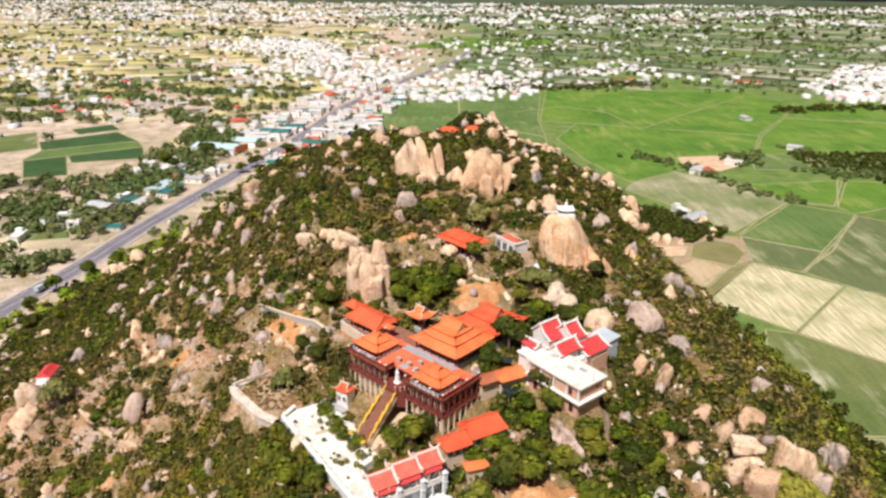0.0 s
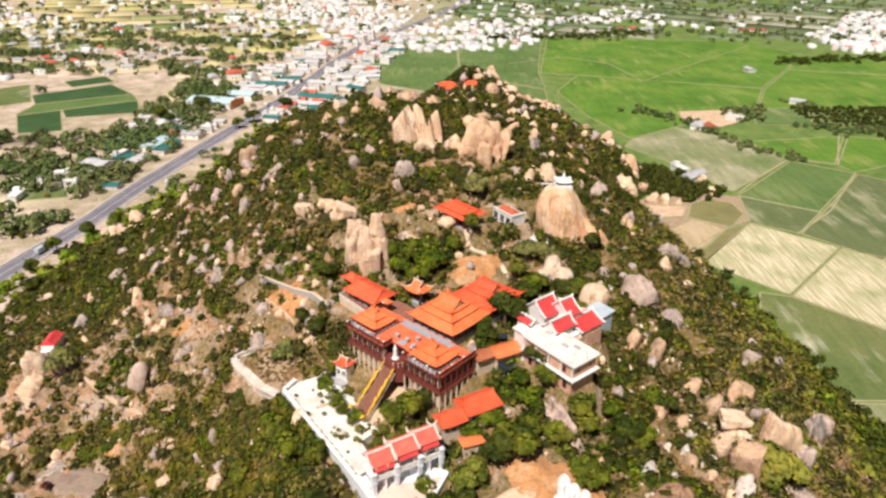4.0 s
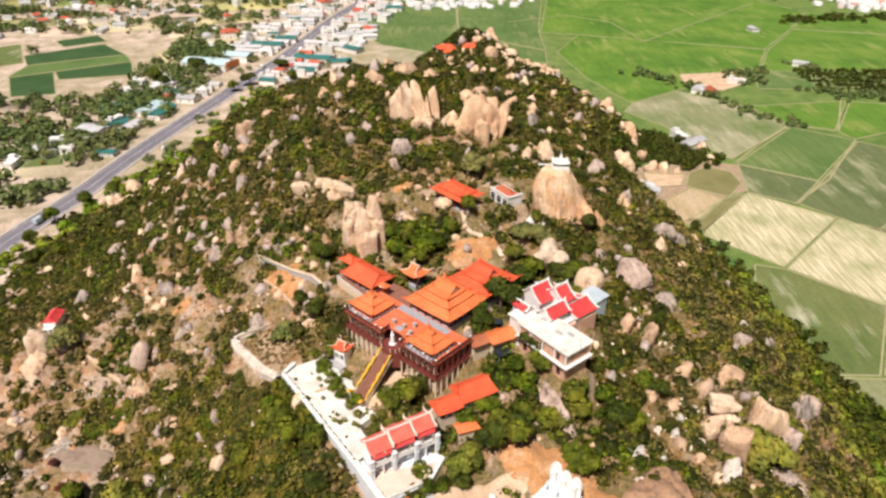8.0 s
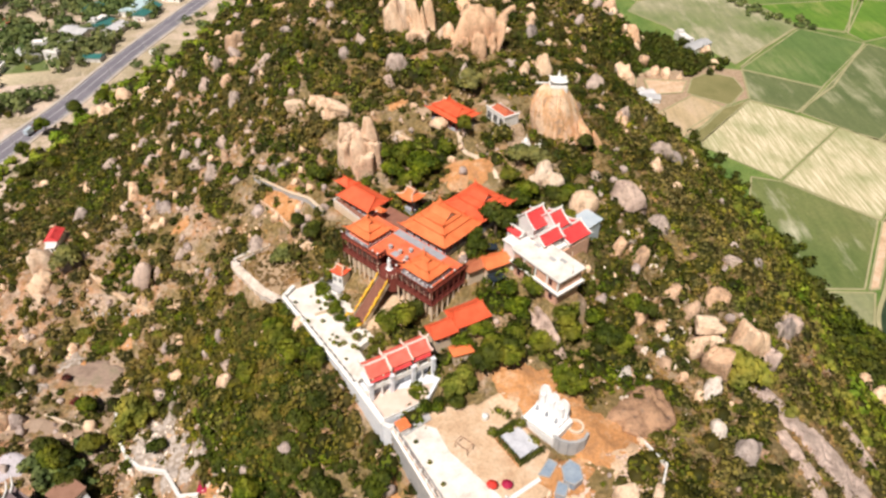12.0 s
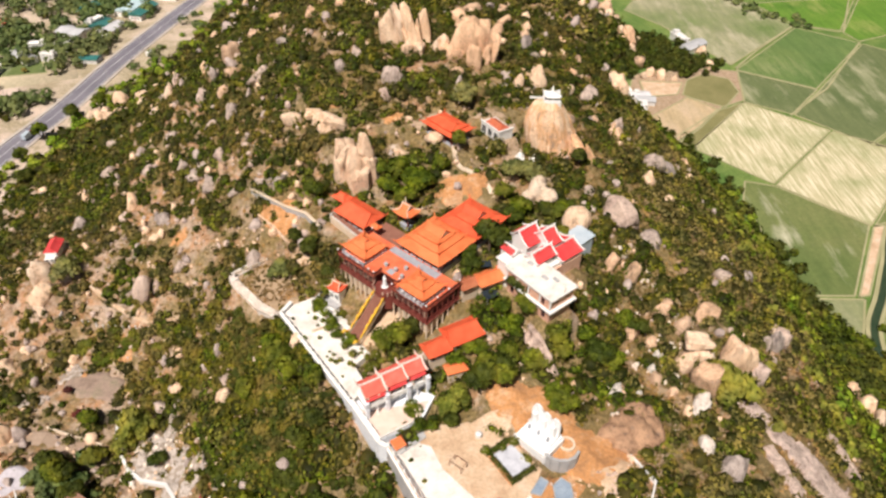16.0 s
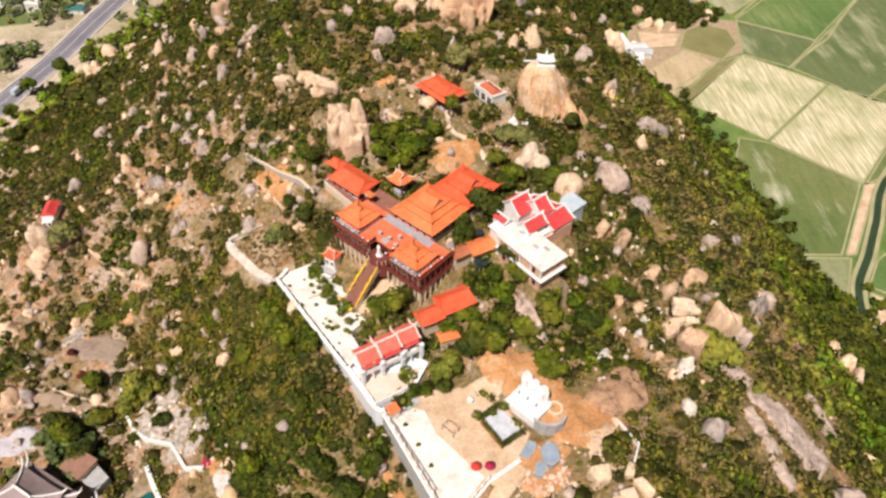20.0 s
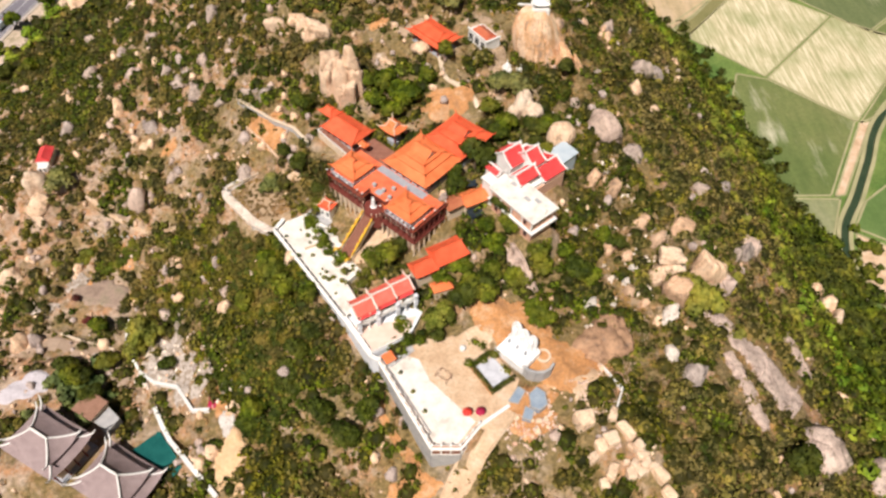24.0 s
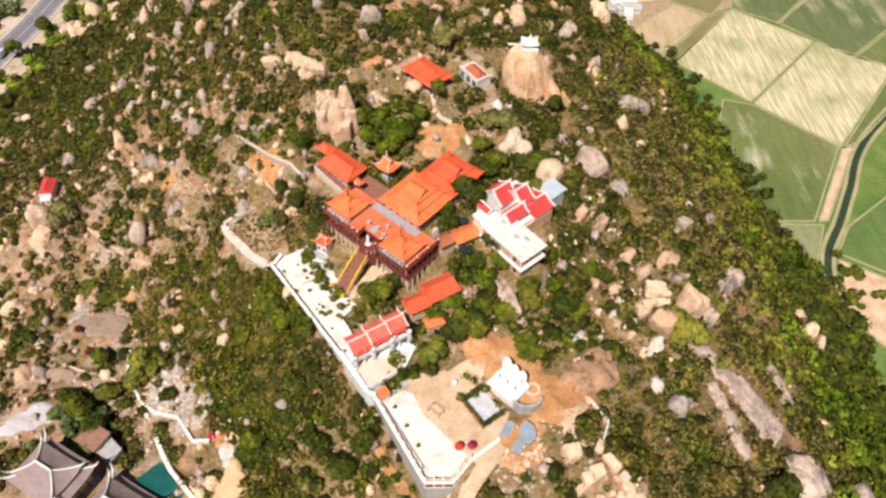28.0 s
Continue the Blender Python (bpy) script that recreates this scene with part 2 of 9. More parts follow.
# extra blue in these leaves stands in for haze over the far plain
PLAINLEAF = leaf_material("plain_leaves", (0.05, 0.085, 0.026), (0.115, 0.165, 0.055), (0.22, 0.28, 0.095), (0.17, 0.19, 0.075), 0.02)
OLIVESCRUB = leaf_material("sunburnt_olive_leaves", (0.07, 0.074, 0.006), (0.195, 0.19, 0.018), (0.35, 0.325, 0.045), (0.27, 0.22, 0.06))
DRYSHRUB = leaf_material("dry_shrub_leaves", (0.07, 0.064, 0.013), (0.165, 0.145, 0.038), (0.28, 0.24, 0.078), (0.235, 0.185, 0.072))
DRYGRASS = leaf_material("dry_grass", (0.12, 0.085, 0.026), (0.23, 0.155, 0.058), (0.39, 0.28, 0.13), (0.34, 0.215, 0.11))
BRIGHTLEAF = leaf_material("bright_green_leaves", (0.07, 0.13, 0.010), (0.17, 0.28, 0.020), (0.32, 0.43, 0.04), (0.25, 0.30, 0.03))
DARKLEAF = leaf_material("dark_leaves", (0.016, 0.032, 0.003), (0.050, 0.070, 0.006), (0.105, 0.132, 0.015), (0.07, 0.078, 0.013))
YELLOWLEAF = leaf_material("yellow_green_leaves", (0.10, 0.13, 0.015), (0.20, 0.23, 0.03), (0.34, 0.34, 0.06), (0.26, 0.24, 0.05))
PALELEAF = leaf_material("grey_green_leaves", (0.085, 0.11, 0.03), (0.16, 0.185, 0.055), (0.28, 0.29, 0.10), (0.23, 0.22, 0.08))
PURPLELEAF = leaf_material("purple_leaves", (0.07, 0.012, 0.018), (0.14, 0.03, 0.035), (0.24, 0.07, 0.06), (0.16, 0.06, 0.04))
# twigs coloured extra dark: the shade between the leaves is painted in
CORESHADE = leaf_material("twigs_with_painted_shade", (0.014, 0.019, 0.001), (0.034, 0.038, 0.004), (0.066, 0.064, 0.009), (0.056, 0.047, 0.012))
BARK = surface("bark", [(0.12, 0.08, 0.05), (0.2, 0.15, 0.1)], 2, 12)
ORANGE = tile_material("orange_roof_tiles", (0.85, 0.185, 0.06), (0.92, 0.29, 0.11))
DEEPORANGE = tile_material("red_orange_roof_tiles", (0.80, 0.105, 0.04), (0.89, 0.175, 0.075))
CRIMSON = tile_material("crimson_roof_tiles", (0.74, 0.055, 0.06), (0.82, 0.10, 0.10))
PINKRED = tile_material("salmon_red_roof_tiles", (0.80, 0.125, 0.09), (0.88, 0.225, 0.17))
GREYTILE = tile_material("brown_grey_roof_tiles", (0.29, 0.225, 0.235), (0.42, 0.34, 0.35))
BLUEWHITE = surface("bluish_white_paint", [(0.66, 0.69, 0.74), (0.80, 0.82, 0.86)], 0.5, 4, 0.7, spread=0.2)
WHITE = surface("white_plaster", [(0.74, 0.73, 0.70), (0.84, 0.83, 0.81)], 0.5, 5, 0.75, spread=0.12)
CREAM = surface("cream_plaster", [(0.66, 0.52, 0.38), (0.74, 0.62, 0.48)], 0.4, 4, 0.85, spread=0.18)
CONCRETE = surface("concrete", [(0.36, 0.36, 0.37), (0.50, 0.49, 0.48)], 0.5, 4, 0.85, spread=0.2)
PAVING = surface("pale_paving", [(0.60, 0.54, 0.47), (0.80, 0.76, 0.70), (0.86, 0.84, 0.81)], 0.28, 2.5, 0.8, spread=0.22)
SCREE = surface("pale_scree", [(0.32, 0.26, 0.21), (0.62, 0.54, 0.48), (0.34, 0.27, 0.21), (0.54, 0.46, 0.40)], 0.45, 1.6, 0.9, bump=0.8, depth=0.4, spread=0.45)
BROWNSOIL = surface("brown_soil_and_dry_grass", [(0.24, 0.17, 0.09), (0.52, 0.38, 0.27), (0.33, 0.23, 0.13), (0.58, 0.47, 0.38)], 0.4, 1.8, 0.95, spread=0.4)
SANDY = surface("packed_sandy_earth", [(0.52, 0.34, 0.21), (0.66, 0.47, 0.31), (0.74, 0.58, 0.43)], 0.2, 1.5, 0.95, spread=0.35)
CLAY = surface("orange_clay_earth", [(0.44, 0.23, 0.11), (0.58, 0.28, 0.11), (0.66, 0.42, 0.25)], 0.3, 1.5, 0.95, spread=0.45, bump=0.7, depth=0.3)
MAROON = surface("maroon_paint", [(0.15, 0.035, 0.028), (0.22, 0.055, 0.04)], 0.8, 6, 0.6, spread=0.2)
TERRACE = surface("red_terrace_tiles", [(0.70, 0.13, 0.06), (0.82, 0.22, 0.10)], 0.4, 3, 0.6, spread=0.2)
BRICK = surface("bare_brickwork", [(0.62, 0.35, 0.24), (0.74, 0.46, 0.34)], 0.6, 6, 0.9, spread=0.25)
SLATE = surface("blue_grey_tiles", [(0.30, 0.32, 0.36), (0.42, 0.44, 0.48)], 0.8, 4, 0.55, spread=0.2)
GLASS = surface("dark_glazing", [(0.02, 0.025, 0.03), (0.05, 0.055, 0.06)], 1, 4, 0.15, bump=0)
YELLOW = surface("golden_yellow_paint", [(0.75, 0.42, 0.03), (0.85, 0.55, 0.06)], 1.5, 6, 0.5, spread=0.2)
TREAD = surface("red_brown_treads", [(0.24, 0.10, 0.07), (0.33, 0.16, 0.11)], 0.8, 5, 0.7)
MARBLE = surface("white_marble", [(0.80, 0.80, 0.80), (0.88, 0.88, 0.88)], 1.0, 4, 0.4, spread=0.06, bump=0.05)
TIN = surface("pale_blue_sheet_metal", [(0.50, 0.60, 0.68), (0.62, 0.70, 0.76)], 0.5, 5, 0.45, 0.2, spread=0.12)
ASPHALT = surface("asphalt", [(0.17, 0.16, 0.19), (0.23, 0.215, 0.245)], 0.05, 1.5, 0.9, spread=0.15)
PAINTLINE = surface("road_paint", [(0.7, 0.7, 0.68), (0.8, 0.8, 0.78)], 1, 5, 0.7)
DARKCLOTH = surface("dark_shade_net", [(0.01, 0.02, 0.03), (0.03, 0.04, 0.05)], 1, 6, 0.8)
REDCLOTH = surface("red_cloth", [(0.65, 0.03, 0.03), (0.75, 0.07, 0.04)], 1, 6, 0.7)
MAGENTA = surface("magenta_cloth", [(0.36, 0.01, 0.05), (0.45, 0.02, 0.08)], 1, 6, 0.7)
TEAL = surface("teal_water", [(0.01, 0.09, 0.085), (0.02, 0.14, 0.125)], 0.3, 2, 0.12, bump=0.1)
PONDWATER = surface("grey_blue_water", [(0.24, 0.31, 0.40), (0.35, 0.42, 0.50)], 0.4, 2, 0.2, bump=0.1)
DARKWATER = surface("murky_pond_water", [(0.03, 0.055, 0.03), (0.05, 0.075, 0.04)], 0.2, 2, 0.1, bump=0.05)

# ---- mesh helpers ----
class Geo:
    """Gathers faces for one mesh, in the thing's own axes."""

    def __init__(self):
        self.v, self.f = [], []

    def add(self, verts, faces):
        k = len(self.v)
        self.v += [tuple(p) for p in verts]
        self.f += [tuple(i + k for i in f) for f in faces]
        return self

    def box(self, x0, y0, z0, x1, y1, z1):
        c = [(x, y, z) for z in (z0, z1) for y in (y0, y1) for x in (x0, x1)]
        return self.add(c, [(0, 2, 3, 1), (4, 5, 7, 6), (0, 1, 5, 4), (1, 3, 7, 5), (3, 2, 6, 7), (2, 0, 4, 6)])

    def prism(self, pts, z0, z1, top=None):
        """A standing prism on a plan outline (anticlockwise); top: the outline's own heights."""
        n = len(pts)
        tops = top or [z1] * n
        c = [(x, y, z0) for x, y in pts] + [(x, y, z) for (x, y), z in zip(pts, tops)]
        return self.add(c, [tuple(range(n))[::-1], tuple(range(n, 2 * n))] + [(i, (i + 1) % n, (i + 1) % n + n, i + n) for i in range(n)])

    def bar(self, a, b, w, h=None, up=(0, 0, 1)):
        """A straight bar from a to b, w wide and h high."""
        a, b = Vector(a), Vector(b)
        d = (b - a).normalized()
        s = d.cross(Vector(up))
        s = s.normalized() * w / 2 if s.length > 1e-4 else Vector((w / 2, 0, 0))
        t = s.cross(d).normalized() * (h or w) / 2
        c = [p + q for p in (a, b) for q in (-s - t, s - t, s + t, -s + t)]
        return self.add(c, [(3, 2, 1, 0), (4, 5, 6, 7), (0, 1, 5, 4), (1, 2, 6, 5), (2, 3, 7, 6), (3, 0, 4, 7)])

    def tube(self, pts, radii, n=6):
        rings = []
        for i, p in enumerate(pts):
            p = Vector(p)
            d = (Vector(pts[min(i + 1, len(pts) - 1)]) - Vector(pts[max(i - 1, 0)])).normalized()
            s = d.cross(Vector((0, 0, 1)) if abs(d.z) < 0.9 else Vector((0, 1, 0))).normalized()
            t = d.cross(s)
            rings += [p + (s * math.cos(a) + t * math.sin(a)) * radii[i] for a in (2 * math.pi * j / n for j in range(n))]
        k = len(pts)
        faces = [(i * n + j, i * n + (j + 1) % n, (i + 1) * n + (j + 1) % n, (i + 1) * n + j) for i in range(k - 1) for j in range(n)]
        return self.add(rings, faces + [tuple(range(n))[::-1], tuple(range((k - 1) * n, k * n))])

    def lathe(self, profile, cx=0, cy=0, n=10):
        v = [(cx + r * math.cos(2 * math.pi * j / n), cy + r * math.sin(2 * math.pi * j / n), z) for r, z in profile for j in range(n)]
        k = len(profile)
        f = [(i * n + j, i * n + (j + 1) % n, (i + 1) * n + (j + 1) % n, (i + 1) * n + j) for i in range(k - 1) for j in range(n)]
        return self.add(v, f + [tuple(range(n))[::-1], tuple(range((k - 1) * n, k * n))])


def mesh_of(name, g, material, smooth=False):
    me = bpy.data.meshes.new(name)
    me.from_pydata(g.v, [], g.f)
    me.materials.append(material)
    if smooth:
        me.polygons.foreach_set("use_smooth", [True] * len(me.polygons))
    me.update()
    return me


def part(name, g, material, parent, label="", smooth=False):
    ob = new(name, mesh_of(name, g, material, smooth))
    ob.parent = parent
    return tagged(ob, label)


def thing(name, label, category, m, group="", kind=""):
    ob = new(name)
    ob.matrix_world = m
    return tagged(ob, label, category, group, kind)


def solid(name, g, material, label, category, m=None, group="", kind="", smooth=False):
    ob = new(name, mesh_of(name, g, material, smooth))
    if m is not None:
        ob.matrix_world = m
    return tagged(ob, label, category, group, kind)


def big_mesh(name, verts, faces, material, smooth=False):
    """A mesh from arrays: all faces have the same number of corners."""
    verts, faces = np.asarray(verts, np.float32), np.asarray(faces, np.int32)
    me = bpy.data.meshes.new(name)
    k = faces.shape[1]
    me.vertices.add(len(verts))
    me.vertices.foreach_set("co", verts.ravel())
    me.loops.add(faces.size)
    me.loops.foreach_set("vertex_index", faces.ravel())
    me.polygons.add(len(faces))
    me.polygons.foreach_set("loop_start", np.arange(len(faces), dtype=np.int32) * k)
    if smooth:
        me.polygons.foreach_set("use_smooth", np.ones(len(faces), bool))
    me.update(calc_edges=True)
    me.materials.append(material)
    return me


# ---- the lie of the land ----
HILLS = [  # centre, half widths, height
    (15, 265, 58, 149, 52.7),
    (28, 156, 64, 45, 21.4),
    (91, 138, 37, 52, 22.0),
    (-138, 176, 55, 24, 15.1),
    (75, 249, 49, 90, 42.8),
    (26, 552, 36, 53, 37.3),
    (-36, 451, 77, 104, 27.2),
    (-62, 270, 73, 94, 69.2),
    (44, 73, 74, 40, 35.7),
    (-115, 99, 32, 47, 14.2),
    (135, 197, 22, 22, 18.4),
    (69, 450, 36, 68, 18.3),
    (74, 482, 32, 58, 14.0),
    (106, 420, 26, 28, 17.0),
    (-44, 144, 33, 86, 17.6),
    (4, 116, 39, 29, 14.7),
]
PADS = [  # levelled ground: centre, turn, half sizes, level, width of its bank
    (7.5, 152.0, -42, 9, 15, 62.6, 5),
    (-10.5, 139.5, -42, 14, 3, 54.5, 3),
    (-26, 127.0, -54, 16, 6, 48.5, 3),
    (-46, 150.0, -50, 9, 8, 45.0, 3),
    (11, 92.0, -50, 14, 9, 49.6, 4),
    (28.4, 133.9, -52, 8, 4.5, 59.3, 4),
    (31, 146.0, -52, 8, 6, 61.0, 4),
    (-22.5, 163.0, -42, 8, 6, 58.6, 3),
    (6, 194.5, -49, 7, 5, 72.0, 3),
    (-131, 192.0, 0, 4, 6, 25.5, 4),
    (21.3, 195.2, -57, 5, 3.5, 71.7, 3),
    (-101, 140.0, -10, 9, 6, 15.0, 5),
    (-90, 85.0, -29, 20, 10, 14.5, 6),
    (-71, 90.0, -35, 7, 6, 14.5, 4),
    (12, 535.0, 0, 14, 10, 34.0, 6),
    (-51.8, 143.0, -41, 13, 1.0, 40.8, 2.6),
]


def hill(x, y):
    z = 0.0 * x
    for a, b, c, d, e in HILLS:
        z = z + e * np.exp(-(((x - a) / c) ** 2) - ((y - b) / d) ** 2)
    foot = np.interp(y, [60, 100, 146, 172, 197, 262, 285, 307, 325, 345, 370, 400, 416, 450, 500], [168, 157, 148, 143, 139, 137, 130, 121, 109, 100, 106, 132, 146, 150, 138])
    k = np.clip((foot - x) / 34, 0, 1)
    z = z * (1 - 0.32 * np.exp(-(((foot - x - 40) / 26) ** 2) - ((y - 284) / 42) ** 2))
    z = np.maximum(z - 1.2, 0) * np.where(x > 60, k * (2 - k), 1.0)
    return z * (1 - np.exp(-z / 3))


def waves(x, y, seed, size, octaves=4):
    """A quick smooth noise of a few crossed sine waves, about -1 to 1."""
    rng, out, amp = np.random.RandomState(seed), 0.0 * x, 0.0
    for o in range(octaves):
        for _ in range(4):
            a, p = rng.uniform(0, 2 * math.pi, 2)
            k = 2 * math.pi / (size / 1.9**o) * rng.uniform(0.7, 1.3)
            out = out + 0.6**o * np.sin((x * math.cos(a) + y * math.sin(a)) * k + p)
        amp += 0.6**o * 2
    return out / amp


def land(x, y):
    x, y = np.asarray(x, float), np.asarray(y, float)
    z = hill(x, y)
    z = z + np.clip(z / 12, 0, 1) * (1.5 * waves(x, y, 3, 42) + 0.5 * waves(x, y, 4, 11))
    for cx, cy, rz, hx, hy, level, bank in PADS:
        c, s = math.cos(radians(rz)), math.sin(radians(rz))
        u, v = (x - cx) * c + (y - cy) * s, -(x - cx) * s + (y - cy) * c
        d = np.hypot(np.maximum(abs(u) - hx, 0), np.maximum(abs(v) - hy, 0))
        k = np.clip(1 - d / bank, 0, 1)
        k = k * k * (3 - 2 * k)
        z = z * (1 - k) + level * k
    return z


def ground_at(x, y):
    return float(land(np.array([x]), np.array([y]))[0])


def spread(lo, hi, fine_lo, fine_hi, step, ratio=1.25):
    mids = list(np.arange(fine_lo, fine_hi + step / 2, step))
    up, s = [], step
    while (up[-1] if up else fine_hi) < hi:
        s *= ratio
        up.append((up[-1] if up else fine_hi) + s)
    down, s = [], step
    while (down[-1] if down else fine_lo) > lo:
        s *= ratio
        down.append((down[-1] if down else fine_lo) - s)
    return np.array(down[::-1] + mids + up)


gx, gy = spread(-40000, 40000, -240, 200, 2.0), spread(-20000, 60000, -60, 680, 2.0)
X, Y = np.meshgrid(gx, gy)
Z = land(X, Y)
idx = np.arange(X.size).reshape(X.shape)
quads = np.stack([idx[:-1, :-1], idx[:-1, 1:], idx[1:, 1:], idx[1:, :-1]], -1).reshape(-1, 4)
ground = new("ground", big_mesh("ground", np.stack([X.ravel(), Y.ravel(), Z.ravel()], 1), quads, EARTH, True))
tagged(ground, "rocky hill of orange earth and dry grass rising from a flat plain", "ground", kind="structure")

# low hills where the plain ends
u, w = np.linspace(-4600, 4600, 120), np.linspace(0, 1, 9)
U, W = np.meshgrid(u, w)
R = 4650 + 260 * W
far_z = -2 + (34 + 22 * waves(U, 0 * U, 77, 2600, 3)) * np.sin(np.pi * np.minimum(W * 0.75, 0.5)) + 3 * waves(U, R, 78, 500)
k = np.arange(U.size).reshape(U.shape)
far_quads = np.stack([k[:-1, :-1], k[:-1, 1:], k[1:, 1:], k[1:, :-1]], -1).reshape(-1, 4)
far_hills = new("far_hills", big_mesh("far_hills", np.stack([U.ravel(), R.ravel(), far_z.ravel()], 1), far_quads, surface("far_woods", [(0.05, 0.075, 0.04), (0.09, 0.11, 0.06)], 0.004, 0.05, 0.95), True))
tagged(far_hills, "low wooded hills at the edge of the plain", "hills", kind="structure")

# ---- the plain: road, fields, plots ----
def strip(name, pts, off0, off1, z, thick, material, label, category, group=""):
    """A ribbon along a line of points, between two offsets to its right."""
    g, n = Geo(), len(pts)
    rows = []
    for i, (x, y) in enumerate(pts):
        a, b = pts[max(i - 1, 0)], pts[min(i + 1, n - 1)]
        d = Vector((b[0] - a[0], b[1] - a[1])).normalized()
        rows.append([(x + d.y * o, y - d.x * o) for o in (off0, off1)])
    v = [(x, y, h) for r in rows for x, y in r for h in (z - thick, z)]
    f = []
    for i in range(n - 1):
        a, b = 4 * i, 4 * i + 4
        f += [(a + 1, a + 3, b + 3, b + 1), (a, a + 1, b + 1, b), (a + 3, a + 2, b + 2, b + 3)]
    g.add(v, f)
    return solid(name, g, material, label, category, kind="structure", group=group)


def curve_through(pts, per=8):
    out = []
    for i in range(len(pts) - 1):
        p = [Vector(pts[max(min(k, len(pts) - 1), 0)]) for k in (i - 1, i, i + 1, i + 2)]
        for j in range(per):
            t = j / per
            out.append(tuple(0.5 * (2 * p[1] + (p[2] - p[0]) * t + (2 * p[0] - 5 * p[1] + 4 * p[2] - p[3]) * t**2 + (3 * p[1] - p[0] - 3 * p[2] + p[3]) * t**3)))
    return out + [pts[-1]]


ROAD = curve_through([(-268, -60), (-245, 90), (-226, 205), (-210, 300), (-201, 345), (-193, 410), (-172, 528), (-148, 660), (-127, 830), (-99, 965), (-50, 1130), (10, 1330), (60, 1600)])
VERGE = surface("dusty_verge", [(0.46, 0.40, 0.35), (0.60, 0.53, 0.47)], 0.1, 1.5, 0.9, spread=0.25)
strip("road", ROAD, -6.2, 6.2, 0.22, 0.3, ASPHALT, "worn grey asphalt highway at the foot of the hill", "road")
for side in (-1, 1):
    strip("pavement", ROAD, side * 7.3 - 0.9, side * 7.3 + 0.9, 0.34, 0.4, VERGE, "pale concrete verge along the highway", "pavement")
    strip("lane_line", ROAD, side * 5.2 - 0.1, side * 5.2 + 0.1, 0.235, 0.01, PAINTLINE, "white edge line on the highway", "road marking")
strip("lane_line", ROAD, -0.12, 0.12, 0.235, 0.01, PAINTLINE, "white centre line on the highway", "road marking")

def crop(name, colours, pale, turn=40, amount=0.6):
    """A crop in rows, with thin places and pale streaks where soil or water shows."""
    m, n, l, b = shader(name, 0.9)
    pos = n.new("ShaderNodeNewGeometry").outputs["Position"]
    mp = n.new("ShaderNodeMapping")
    mp.inputs["Rotation"].default_value, mp.inputs["Scale"].default_value = (0, 0, radians(turn)), (1.0, 0.16, 1.0)
    l.new(pos, mp.inputs["Vector"])
    rows, broad, fine = noise_at(n, l, mp.outputs[0], 0.25, 6.0, 0.65), noise_at(n, l, pos, 0.018, 6.0, 0.62), noise_at(n, l, pos, 0.6, 6.0, 0.7)
    k = len(colours)
    col = ramp(n, l, broad, [(0.3 + 0.4 * i / max(k - 1, 1), c) for i, c in enumerate(colours)])
    col = mix(n, l, 1.0, col, ramp(n, l, rows, [(0.3, (0.8, 0.83, 0.8)), (0.7, (1.2, 1.15, 1.15))]), "MULTIPLY")
    thin = n.new("ShaderNodeMath")
    thin.operation = "MULTIPLY"
    l.new(noise_at(n, l, mp.outputs[0], 0.09, 6.0, 0.7), thin.inputs[0])
    l.new(noise_at(n, l, pos, 0.012, 4.0), thin.inputs[1])
    col = mix(n, l, ramp(n, l, thin.outputs[0], [(0.27, (0, 0, 0)), (0.38, (amount,) * 3)]), col, pale)
    col = mix(n, l, 1.0, col, ramp(n, l, fine, [(0.3, (0.74, 0.74, 0.76)), (0.7, (1.0, 1.0, 1.02))]), "MULTIPLY")
    l.new(col, b.inputs["Base Color"])
    return m


RICE = crop("young_rice", [(0.085, 0.165, 0.035), (0.13, 0.21, 0.06), (0.17, 0.24, 0.07)], (0.34, 0.36, 0.16))
BRIGHTRICE = crop("bright_rice", [(0.070, 0.175, 0.020), (0.125, 0.25, 0.030), (0.20, 0.30, 0.05)], (0.38, 0.40, 0.12), 60)
DARKCROP = surface("dark_green_crop", [(0.035, 0.085, 0.025), (0.06, 0.12, 0.04)], 0.05, 1.2, 0.9, spread=0.3)
DULLRICE = crop("dull_green_paddy", [(0.10, 0.155, 0.04), (0.155, 0.20, 0.062), (0.21, 0.23, 0.085)], (0.60, 0.57, 0.40), -38, 0.95)
GREYPADDY = crop("grey_green_flooded_paddy", [(0.12, 0.165, 0.06), (0.18, 0.21, 0.09)], (0.44, 0.43, 0.26), 20, 0.85)
PALEPADDY = crop("pale_patchy_paddy", [(0.16, 0.23, 0.07), (0.28, 0.30, 0.15), (0.46, 0.42, 0.28)], (0.58, 0.52, 0.36), -30, 0.9)
BUND = surface("sandy_bund", [(0.32, 0.31, 0.16), (0.44, 0.40, 0.23)], 0.1, 2, 0.95)


DRYTAN = crop("dry_tan_stubble", [(0.40, 0.30, 0.16), (0.52, 0.40, 0.23), (0.60, 0.47, 0.30)], (0.66, 0.50, 0.34), -48, 0.9)
OLIVEPLOT = surface("olive_fallow", [(0.19, 0.185, 0.07), (0.28, 0.25, 0.11)], 0.06, 1.2, 0.95, spread=0.3)


